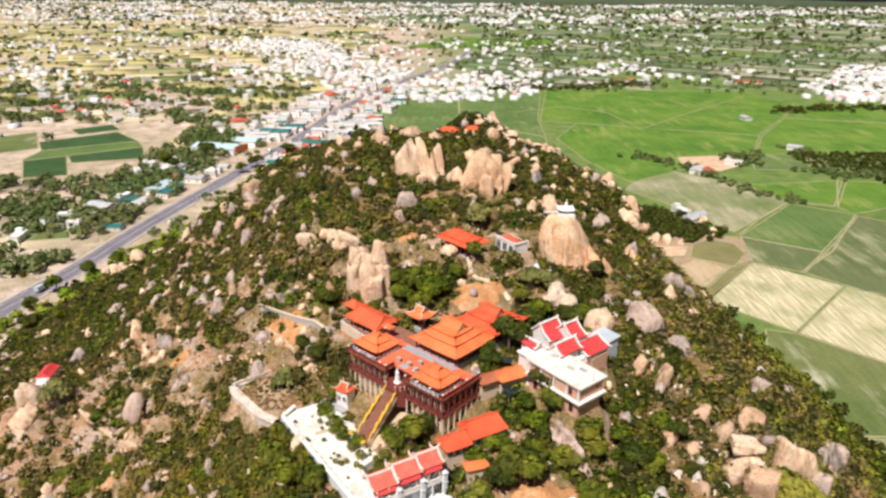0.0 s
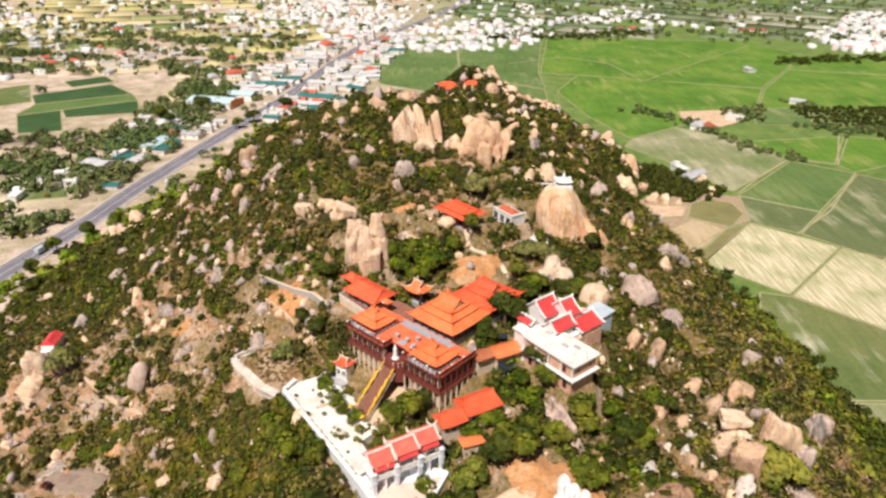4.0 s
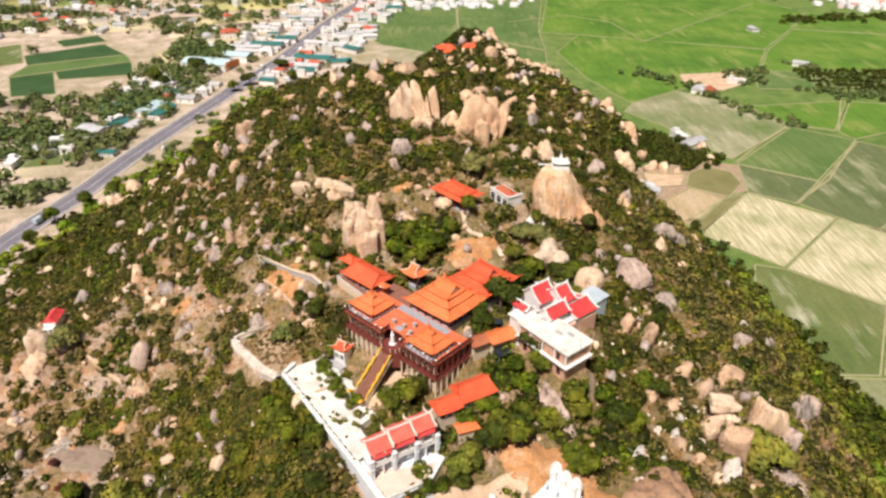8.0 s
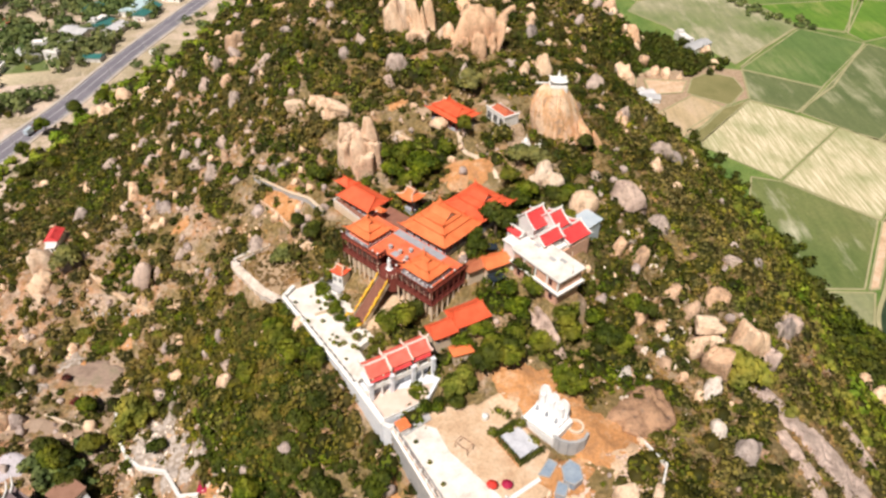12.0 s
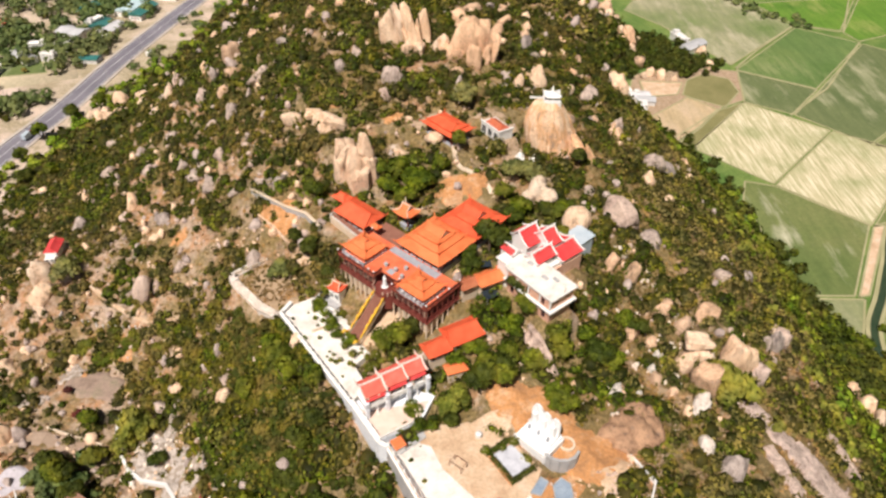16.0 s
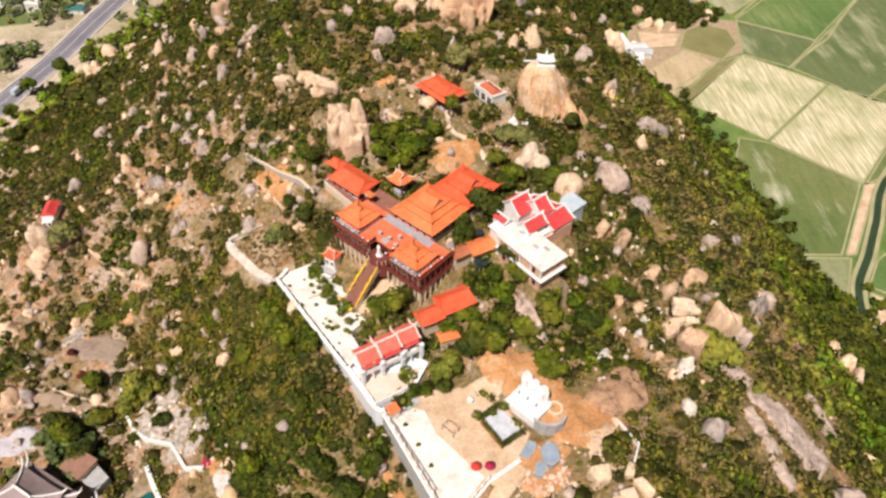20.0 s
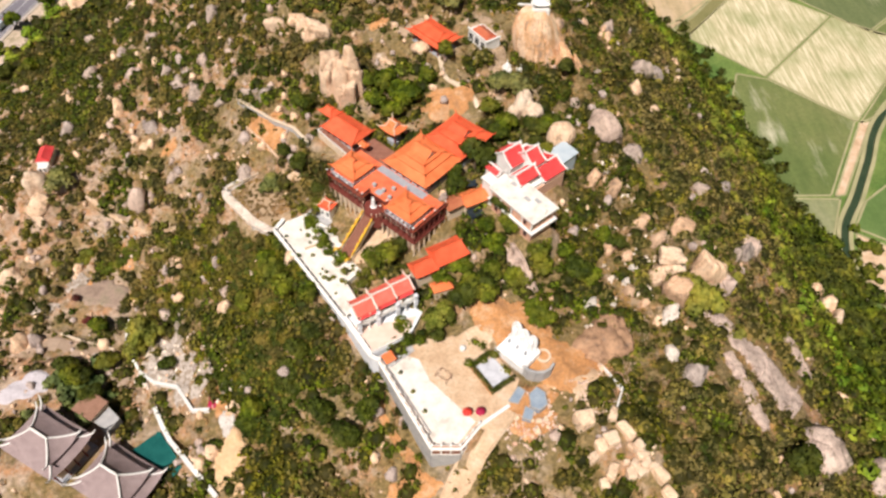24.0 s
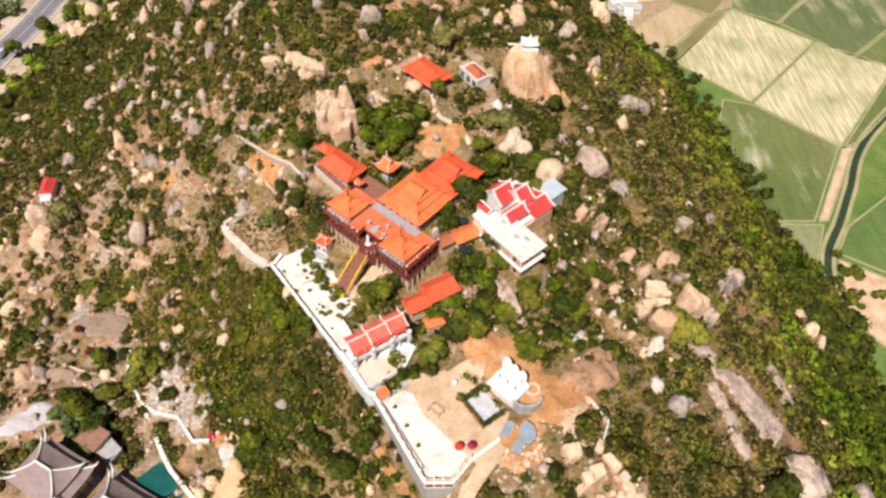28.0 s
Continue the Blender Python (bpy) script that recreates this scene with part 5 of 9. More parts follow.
BARE = [
    (80, 116.5, 4), (84, 113, 4.5), (88, 110, 5.5),
    (9, 173.5, 7.5),
    (24, 79, 4.5), (29, 78, 5), (33, 82, 5), (31, 87, 4.5), (36, 93.5, 4.5), (27, 74, 4),
    (-117, 123, 4.5), (-110, 122.7, 4), (-104, 121.5, 4), (-98, 120, 4), (-92, 118, 4), (-66, 89, 3), (-62, 86, 4), (-58, 82, 4), (-54.5, 78.6, 4), (-50, 74.5, 4), (-112.5, 107.5, 8), (39.8, 81.1, 4.5), (45.6, 77.1, 4), (42.5, 75, 3.5), (50.3, 72.4, 4.5), (48, 82, 3), (51.4, 77, 3.5), (56.5, 70, 4.5), (45, 70.5, 4), (104, 96, 7.5), (99.5, 101, 6.5), (112, 109, 4), (110, 115, 3.5),
    (-87, 122, 3.2), (-82, 115.5, 3.5), (-76, 110, 4), (-70, 105.5, 4), (-64, 101.5, 4), (-58, 98, 4), (-73, 112, 5), (-71, 119, 4), (-72, 127, 3), (-78, 115, 4), (-60, 108, 4.5), (-51, 100.5, 4.5), (-48, 84, 6), (-52, 88, 4), (16, 172, 8), (24, 106, 10), (36, 98, 10), (28, 100, 10), (-46, 175, 8), (44, 100, 8), (-42, 166, 6), (27, 84, 8), (-109, 104, 8), (-76, 119, 6), (-67, 109, 5), (-55, 99, 7), (-111, 146, 7), (-118, 124, 5), (-107, 121, 5), (-96, 119, 5), (-101, 140, 10), (49, 88, 4), (46, 95, 4), (-122, 180, 3), (-117, 177.5, 3), (-112, 174.5, 3), (-107, 170.5, 3), (-102, 167, 3), (-97, 163.5, 3), (-91, 160.5, 3), (-85, 158, 3), (-79, 157, 3), (-131, 190, 7), (88, 110, 5.5), (94, 105, 7), (100, 99, 7.5), (105, 95, 6.5), (84.5, 101, 3.6), (86.8, 94, 3.8), (84, 103, 3), (89, 87, 3.6), (110, 110, 4.6), (102, 143, 4), (107, 139, 4), (-50, 91, 7), (-9, 191, 6), (2, 203, 7), (22, 204, 7), (27, 188, 5), (10, 186, 5), (14, 200, 5), (32, 209, 5),  # bare stretches on the slopes: centre and reach
    (-100, 198, 14), (-82, 182, 13), (-70, 175, 9), (-106, 138, 12), (-120, 168, 10), (21, 108, 9), (30, 96, 10), (38, 92, 8), (-47, 163, 8), (-38, 168, 6), (-60, 186, 7),
    (22, 178, 8), (10, 185, 7), (-14, 200, 7), (-150, 190, 10), (-145, 202, 9), (-12, 86, 5), (-3, 78, 6), (8, 70, 8), (-58, 100, 8), (-66, 106, 7), (-46, 92, 6), (56, 120, 6), (64, 116, 5), (-118, 122, 8),
    (-115, 107, 8), (95, 105, 8), (104, 96, 7), (86, 104, 5), (55, 70, 6), (30, 200, 7), (-5, 212, 5), (-90, 150, 6), (-125, 150, 9), (-140, 165, 8), (-110, 183, 8),
]


def shrubs():
    rng = np.random.RandomState(31)
    near, far = 25500, 12500
    x = np.concatenate([rng.uniform(-200, 175, near), rng.uniform(-200, 150, far)])
    y = np.concatenate([rng.uniform(38, 285, near), rng.uniform(285, 620, far)])
    ok = hill(x, y) > 0.8
    x, y = x[ok], y[ok]
    cover = waves(x, y, 8, 26, 4) + 0.5 * waves(x, y, 9, 8, 3)
    west = np.clip((-40 - x) / 40, 0, 1) * np.clip((235 - y) / 40, 0, 1)
    keep = (rng.rand(len(x)) < np.clip(0.80 + 0.5 * cover - 0.13 * west + 0.35 * np.clip((y - 200) / 18, 0, 1) + 0.3 * np.clip((x - 60) / 20, 0, 1) + 0.2 * np.clip((128 - y) / 15, 0, 1), 0.15, 1)) & clear_of_buildings(x, y)
    crown = np.clip((y - 200) / 18, 0, 1) * np.clip((8 - x) / 14, 0, 1)  # the dense upper slope
    keep &= (clearing(x, y) < 0.30 * crown + 0.2 * np.clip((x - 60) / 20, 0, 1)) | (rng.rand(len(x)) < 0.2 + 0.3 * crown)
    brush = np.zeros(len(x), bool)
    for bx, by, br in BARE:
        far_west = bx < -60 and by > 128
        inside = np.hypot(x - bx, y - by) < br * (0.7 + 0.35 * rng.rand(len(x)))
        brush |= inside & far_west
        keep &= ~inside | (rng.rand(len(x)) < (0.36 if far_west else 0.12))
    x, y, brush = x[keep], y[keep], brush[keep]
    z = land(x, y)
    size = rng.gamma(2.6, 0.58, len(x)) * (1.0 + 0.5 * waves(x, y, 10, 30)) + 0.45
    size = np.clip(size * 0.98, 0.5, 3.6) * np.where(y > 285, 1.7, 1.0)
    kind = waves(x, y, 12, 30, 4) + 0.5 * rng.rand(len(x)) - 0.25 + np.clip((x - 85) / 30, 0, 1) * 0.30
    kind += np.clip((x - 62) / 15, 0, 1) * 0.16
    kind[rng.rand(len(x)) < np.where(x > 66, 0.10, 0.20 + 0.22 * np.clip((y - 200) / 18, 0, 1))] -= 9
    parched = np.clip((x - 45) / 25, 0, 1) * np.clip((128 - x) / 10, 0, 1) * np.clip((265 - y) / 40, 0, 1)
    parched = 0.14 + 0.55 * parched * np.clip(0.9 + 1.2 * waves(x, y, 14, 18, 3), 0.2, 1.5) + 0.22 * np.clip((-40 - x) / 40, 0, 1) * np.clip((235 - y) / 40, 0, 1)
    kind[((rng.rand(len(x)) < parched) & (kind > -5)) | (brush & (rng.rand(len(x)) < 0.6))] = 50
    sunburnt = x + 14 * waves(x, y, 15, 25, 3) > 66 + 0.12 * np.clip(y - 180, 0, 200)
    kind[sunburnt & (kind < -5) & (rng.rand(len(x)) < 0.5)] = 0.0
    for name, mask, mat, label in (
        ("dry_shrubs", kind > 40, DRYSHRUB, "grey-brown parched bushes on the hillside"),
        ("dark_shrubs", kind < -5, DARKLEAF, "dark green bushes on the hillside"),
        ("shrubs", (kind < 0.14) & (kind > -5) & ~sunburnt, SHRUB, "dense olive scrub covering the hillside"),
        ("olive_shrubs", (kind < 0.14) & (kind > -5) & sunburnt, OLIVESCRUB, "sunburnt olive scrub on the eastern slope"),
        ("green_shrubs", (kind >= 0.14) & (kind < 0.85), LUSH, "fresh green bushes on the hillside"),
        ("yellow_shrubs", (kind >= 0.85) & (kind < 40), YELLOWLEAF, "yellow-green bushes on the hillside"),
    ):
        pts = []
        for zone, per, leaf in ((y < 285, 34, 0.36), (y >= 285, 9, 0.9)):
            k = mask & zone
            if k.any():
                pts.append(leaf_cloud(x[k], y[k], z[k], size[k], size[k] * 0.95, per, leaf, 40))
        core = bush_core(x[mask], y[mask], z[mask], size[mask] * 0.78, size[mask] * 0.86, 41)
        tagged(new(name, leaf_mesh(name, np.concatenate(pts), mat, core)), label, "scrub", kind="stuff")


shrubs()


def dry_grass():
    """Low tawny tufts between the bushes and over the clearings."""
    rng = np.random.RandomState(37)
    x, y = np.concatenate([rng.uniform(-195, 160, 18000), rng.uniform(45, 140, 17000)]), rng.uniform(40, 300, 35000)
    ok = (hill(x, y) > 0.8) & clear_of_buildings(x, y) & (rng.rand(35000) < 0.75 + 0.4 * waves(x, y, 38, 30, 3))
    for bx, by, br in BARE[:48]:
        ok &= np.hypot(x - bx, y - by) > br
    x, y = x[ok], y[ok]
    r = rng.uniform(0.45, 1.15, len(x))
    tagged(new("dry_grass", leaf_mesh("dry_grass", leaf_cloud(x, y, land(x, y), r, 0.6 * r, 4, 0.38, 39), DRYGRASS)), "tawny dry grass and brushwood between the bushes", "grass", kind="stuff")


dry_grass()


def thicket(name, n, cx, cy, rx, ry, lo, hi, material, label, seed):
    """Bushes crowding one stretch of slope."""
    rng = np.random.RandomState(seed)
    a, q = rng.uniform(0, 6.28, n), np.sqrt(rng.rand(n))
    x, y = cx + rx * q * np.cos(a), cy + ry * q * np.sin(a)
    ok = clear_of_buildings(x, y) & (waves(x, y, seed, 16, 3) > -0.25)
    x, y = x[ok], y[ok]
    r = rng.uniform(lo, hi, len(x))
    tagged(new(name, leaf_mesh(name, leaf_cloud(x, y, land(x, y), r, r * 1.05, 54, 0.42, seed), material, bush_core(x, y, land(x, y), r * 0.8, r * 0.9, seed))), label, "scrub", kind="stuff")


thicket("thicket", 360, -46, 124, 18, 28, 0.9, 2.2, SHRUB, "dense olive thicket below the courtyard wall", 131)
thicket("thicket", 130, -42, 120, 15, 16, 0.9, 2.4, SHRUB, "dense olive thicket below the courtyard wall", 132)
thicket("thicket", 400, -40, 115, 17, 24, 0.9, 2.0, DARKLEAF, "dense dark thicket below the courtyard wall", 135)
thicket("thicket", 190, -38, 99, 10, 13, 0.9, 2.0, DARKLEAF, "dense dark thicket on the lower slope", 136)
thicket("thicket", 110, -52, 144, 7, 7, 0.9, 1.9, DARKLEAF, "dark bushes below the lookout terrace", 137)
thicket("thicket", 120, -47, 138, 9, 7, 0.9, 1.9, SHRUB, "olive bushes below the lookout terrace", 138)
thicket("thicket", 170, -97, 153, 22, 4, 0.9, 1.9, LUSH, "row of green bushes below the post fence", 134)
thicket("thicket", 300, -74, 141, 20, 12, 0.9, 2.0, SHRUB, "dense olive thicket below the western slope", 133)


def tree(name, label, crown_r, height, material, seed, leaves=900, leaf=0.3, trunk_r=0.16, group="", flat=0.8):
    """A tapered trunk with limbs that carries an uneven crown of leaf clumps."""
    rng = np.random.RandomState(seed)
    ob = thing(name, label, "tree", Matrix(), group)
    base = height - crown_r * flat
    g = Geo().tube([(0, 0, -0.5), (0.05, 0.02, base * 0.5), (0.1, -0.05, base), (0.12, 0, height - crown_r * 0.3)], [trunk_r * 1.3, trunk_r, trunk_r * 0.8, trunk_r * 0.3])
    tips = []
    for k in range(7):
        a, e = rng.uniform(0, 6.28), rng.uniform(0.1, 0.9)
        tip = (math.cos(a) * crown_r * 0.7 * (1.1 - e * 0.7), math.sin(a) * crown_r * 0.7 * (1.1 - e * 0.7), base + crown_r * flat * (e * 1.1 - 0.15))
        g.tube([(0.08, 0, base * 0.85), (tip[0] * 0.5, tip[1] * 0.5, (base + tip[2]) / 2 + 0.1), tip], [trunk_r * 0.5, trunk_r * 0.35, 0.03], 5)
        tips.append(tip)
    part("trunk", g, BARK, ob)
    tips = np.array(tips + [(0.1, 0, height - crown_r * 0.45)])
    w = crown_r * rng.uniform(0.38, 0.58, len(tips))
    pts = leaf_cloud(tips[:, 0], tips[:, 1], tips[:, 2] - w * 0.3, w, w * 1.15, max(leaves // len(tips), 20), leaf, seed)
    crown = new("crown", leaf_mesh("crown", pts, material))
    crown.parent = ob
    return ob


TREES = {
    "broad": tree("broadleaf_tree", "leafy green tree on the hillside", 2.4, 4.2, LUSH, 1, 1000, 0.26, group="hillside trees"),
    "dark": tree("dark_tree", "dense dark green tree on the hillside", 2.6, 4.4, DARKLEAF, 2, 1000, 0.27, group="hillside trees"),
    "low": tree("spreading_tree", "low spreading green tree on the hillside", 2.8, 3.4, LUSH, 3, 1000, 0.27, group="hillside trees", flat=0.6),
    "yellow": tree("yellow_tree", "yellow-green tree on the hillside", 2.6, 4.0, YELLOWLEAF, 4, 1000, 0.26, group="hillside trees"),
    "pale": tree("pale_tree", "grey-green round tree on the hillside", 2.6, 3.8, PALELEAF, 5, 1000, 0.26, group="hillside trees"),
    "purple": tree("purple_tree", "purple-leaved small tree beside the temple", 1.8, 3.2, PURPLELEAF, 6, 600, 0.22, group="hillside trees"),
}
placed = set()


def plant(kind, x, y, size=1.0, z=None):
    ob, turn = TREES[kind], (x * 37 + y * 17) % 360
    z = ground_at(x, y) if z is None else z
    m = pose(x, y, z, 0, 0, turn)
    if kind in placed:
        ob = copy_thing(ob, m)
    placed.add(kind)
    ob.matrix_basis = m @ Matrix.Diagonal((size, size, size * (0.9 + ((x * 7 + y * 3) % 10) / 50), 1))
    return ob


for kind, x, y, size in (
    ("dark", 16.7, 148.8, 2.1), ("dark", 11.5, 141, 1.1), ("dark", 12.0, 145, 1.0), ("dark", 25, 161, 1.3), ("broad", 22, 167, 1.5),
    ("broad", -6, 171, 1.5), ("low", -2, 174, 1.7), ("broad", -12, 174, 1.6), ("purple", -12.5, 160, 1.1), ("purple", -14.5, 158, 0.8), ("purple", -11.0, 157.5, 0.8),
    ("dark", -4.5, 126.5, 1.1), ("broad", 38, 156, 1.2), ("dark", 35, 158, 1.1),
):
    plant(kind, x, y, size)
for kind, x, y, size in (
    ("dark", -33.7, 174.5, 1.3),
    ("dark", -39.3, 162.8, 1.0),
    ("dark", -32.7, 158.2, 1.3),
    ("dark", -27.0, 149.9, 0.9),
    ("dark", -1.4, 101.5, 0.75),
    ("dark", 2.3, 102.5, 0.6),
    ("dark", 16.3, 112.0, 1.9),
    ("broad", 13.7, 113.8, 1.5),
    ("broad", 19.2, 110.6, 1.5),
    ("dark", 11.8, 111.6, 1.4),
    ("dark", 23.5, 134.4, 1.5),
    ("broad", 20.2, 131.6, 1.2),
    ("broad", 37.0, 164.3, 1.4),
    ("dark", 34.4, 165.3, 1.2),
    ("dark", 5.9, 102.7, 0.75),
    ("broad", -99.1, 109.3, 1.6),
    ("dark", -102.5, 112.8, 1.4),
    ("dark", -97.0, 112.0, 1.5),
    ("dark", -92.9, 105.9, 1.4),
    ("dark", 43.8, 122.7, 1.5),
    ("broad", 46.9, 121.5, 1.4),
    ("dark", 54.6, 131.2, 1.3),
):
    plant(kind, x, y, size)
for kind, x, y, size in (
    ("dark", 39.6, 165.0, 1.2),
    ("dark", 35.1, 150.0, 0.9),
    ("broad", -14.5, 180.6, 1.6),
    ("dark", -18.4, 191.2, 1.2),
    ("broad", -9.2, 181.3, 1.6),
    ("dark", -23.5, 88.1, 1.5),
    ("dark", -15.7, 83.1, 1.5),
    ("dark", -10.0, 86.1, 1.4),
    ("dark", -71.9, 112.9, 1.1),
    ("dark", -30.7, 104.4, 1.4),
    ("dark", 95.0, 77.6, 1.8),
    ("dark", 45.5, 187.6, 1.2),
    ("broad", -5.4, 123.9, 1.7),
    ("broad", -5.6, 176.6, 1.7),
    ("broad", -2.1, 174.2, 1.6),
    ("broad", 26.7, 163.8, 1.5),
    ("broad", 33.2, 123.3, 1.6),
    ("broad", 34.6, 120.7, 1.4),
    ("broad", 40.8, 126.3, 1.2),
    ("broad", -90.4, 114.9, 1.6),
    ("broad", -97.3, 127.5, 1.3),
):
    plant(kind, x, y, size)
for kind, x, y, size in (
    ("broad", -37.4, 125.6, 2.0),
    ("broad", -41.3, 129.9, 1.8),
    ("broad", -33.6, 121.4, 1.8),
    ("broad", -41.2, 92.3, 1.6),
    ("broad", -40.4, 129.7, 1.5),
    ("broad", 51.5, 134.0, 1.2),
    ("broad", -47.9, 122.4, 1.5),
    ("broad", 3.2, 180.8, 1.3),
    ("broad", 8.5, 188.0, 1.2),
    ("pale", -118.2, 176.1, 2.0),
    ("pale", -42.1, 157.1, 1.5),
    ("pale", 24.9, 177.3, 1.4),
    ("pale", 30.1, 177.5, 1.6),
    ("pale", 27.6, 179.7, 1.3),
    ("pale", 12.6, 211.3, 1.8),
    ("broad", -27.5, 116.9, 1.2),
    ("dark", -26.2, 109.2, 1.2),
    ("yellow", 78.7, 116.9, 2.4),
    ("yellow", 76.5, 119.1, 1.9),
    ("yellow", 7.4, 109.0, 1.3),
    ("yellow", 5.9, 106.3, 1.1),
):
    plant(kind, x, y, size)
for kind, x, y, size in (
    ("yellow", 106.7, 248.9, 1.6),
    ("yellow", -81.8, 123.5, 2.0),
    ("yellow", -84.9, 121.1, 1.5),
    ("yellow", -79.2, 124.9, 1.6),
    ("low", 7.5, 117.3, 1.0),
    ("low", 12.0, 119.5, 1.2),
    ("low", 19.6, 118.2, 1.3),
    ("low", 24.9, 130.4, 1.2),
    ("low", 21.5, 126.5, 1.3),
    ("low", 27.2, 117.5, 1.4),
    ("low", 32.5, 107.0, 1.3),
    ("low", 31.2, 110.0, 1.1),
    ("low", -26.8, 144.7, 1.0),
    ("low", -29.1, 140.9, 0.9),
    ("low", -10.9, 124.3, 1.2),
    ("low", -2.9, 106.0, 1.0),
):
    plant(kind, x, y, size)


# ---- small plants of the courts ----
pot = thing("potted_shrub", "clipped green shrub in a pale pot on white paving", "plant", Matrix(), "courtyard shrubs")
part("pot", Geo().lathe([(0.3, 0), (0.42, 0.5), (0.46, 0.55), (0.3, 0.56)], n=10), CREAM, pot)
pts = leaf_cloud(np.array([0.0]), np.array([0.0]), np.array([0.7]), np.array([0.75]), np.array([0.8]), 110, 0.16, 5)
new("foliage", leaf_mesh("foliage", pts, LUSH)).parent = pot
rng = random.Random(3)
first = True
for k in range(58):
    f, o = rng.random(), rng.uniform(-5.0, 5.5)
    if k > 30:
        o = rng.uniform(1.5, 6.0)
    x, y = -33.5 + 19.0 * f + 0.8 * o, 137.5 - 22.0 * f + 0.6 * o
    m = pose(x, y, 50.42, 0, 0, k * 50)
    ob = pot if first else copy_thing(pot, m)
    first = False
    sc = rng.uniform(0.4, 0.95) if k < 31 else rng.uniform(0.7, 1.9)
    ob.matrix_basis = m @ Matrix.Diagonal((sc, sc, sc, 1))
for x, y, z, sc in ((13.4, 94.6, 50.5, 1.5), (19.8, 96.8, 50.5, 1.5), (17.2, 95.4, 50.5, 1.2), (22.6, 92.6, 50.5, 1.0), (-1.5, 100.5, 50.2, 2.0), (1.8, 101.0, 50.0, 1.9), (-2.8, 92.8, 50.1, 0.7), (0.2, 87.8, 50.1, 0.7), (3.0, 82.8, 50.1, 0.7)):
    ob = copy_thing(pot, pose(x, y, z))
    ob.matrix_basis = pose(x, y, z) @ Matrix.Diagonal((sc, sc, sc, 1))

# ---- building kit ----
def tf(u, v, z, turn=0):
    """A pose on the temple's own axes: u along its front, v towards its back."""
    a = radians(-42)
    return pose(3.3 + u * math.cos(a) - v * math.sin(a), 137.6 + u * math.sin(a) + v * math.cos(a), z, 0, 0, -42 + turn)


def repeat(name, mesh, parent, places, label=""):
    out = []
    for p in places:
        ob = new(name, mesh)
        ob.parent = parent
        ob.matrix_basis = p if isinstance(p, Matrix) else Matrix.Translation(p)
        out.append(tagged(ob, label))
    return out


def roof_ring(w, d, z, lift, m=8):
    out = []
    for sx, sy, ex, ey in ((-1, -1, 1, -1), (1, -1, 1, 1), (1, 1, -1, 1), (-1, 1, -1, -1)):
        for j in range(m):
            k = j / m
            c = abs(2 * k - 1)
            out.append(((sx + (ex - sx) * k) * w / 2, (sy + (ey - sy) * k) * d / 2, z + lift * c**3))
    return out


def roof_shell(w, d, tw, td, z, h, lift=0.5, steps=6, thick=0.28):
    """A hipped roof whose slopes sag and whose corners sweep up."""
    g, rings = Geo(), []
    for s in range(steps + 1):
        f = s / steps
        rings.append(roof_ring(w + (tw - w) * f, d + (td - d) * f, z + h * (0.72 * f + 0.28 * f * f), lift * (1 - f) ** 2))
    n = len(rings[0])
    under = [(x * 0.985, y * 0.985, q - thick) for x, y, q in rings[0]]
    inner = [(x * 0.8, y * 0.8, z - thick + 0.1) for x, y, q in rings[0]]
    v = inner + under + [p for r in rings for p in r]
    f = [tuple(range(n))[::-1]]
    for r in range(len(rings) + 1):
        f += [(r * n + j, r * n + (j + 1) % n, (r + 1) * n + (j + 1) % n, (r + 1) * n + j) for j in range(n)]
    f.append(tuple(range((len(rings) + 1) * n, (len(rings) + 2) * n)))
    return g.add(v, f)


def hips(parent, w, d, tw, td, z, h, lift, material, r=0.16, name="hip_ridge", curl=0.3):
    for sx in (-1, 1):
        for sy in (-1, 1):
            pts = []
            for s in range(7):
                f = s / 6
                pts.append((sx * (w + (tw - w) * f) / 2, sy * (d + (td - d) * f) / 2, z + h * (0.72 * f + 0.28 * f * f) + lift * (1 - f) ** 2 + r * 0.6))
            a = Vector(pts[0]) - Vector(pts[1])
            tip = Vector(pts[0])
            pts.insert(0, tuple(tip + a.normalized() * (0.2 + curl) + Vector((0, 0, curl))))
            pts.insert(0, tuple(tip + a.normalized() * (0.3 + 1.4 * curl) + Vector((0, 0, 2.2 * curl))))
            part(name, Geo().tube(pts, [r * 0.35, r * 0.8] + [r] * (len(pts) - 2), 6), material, parent)


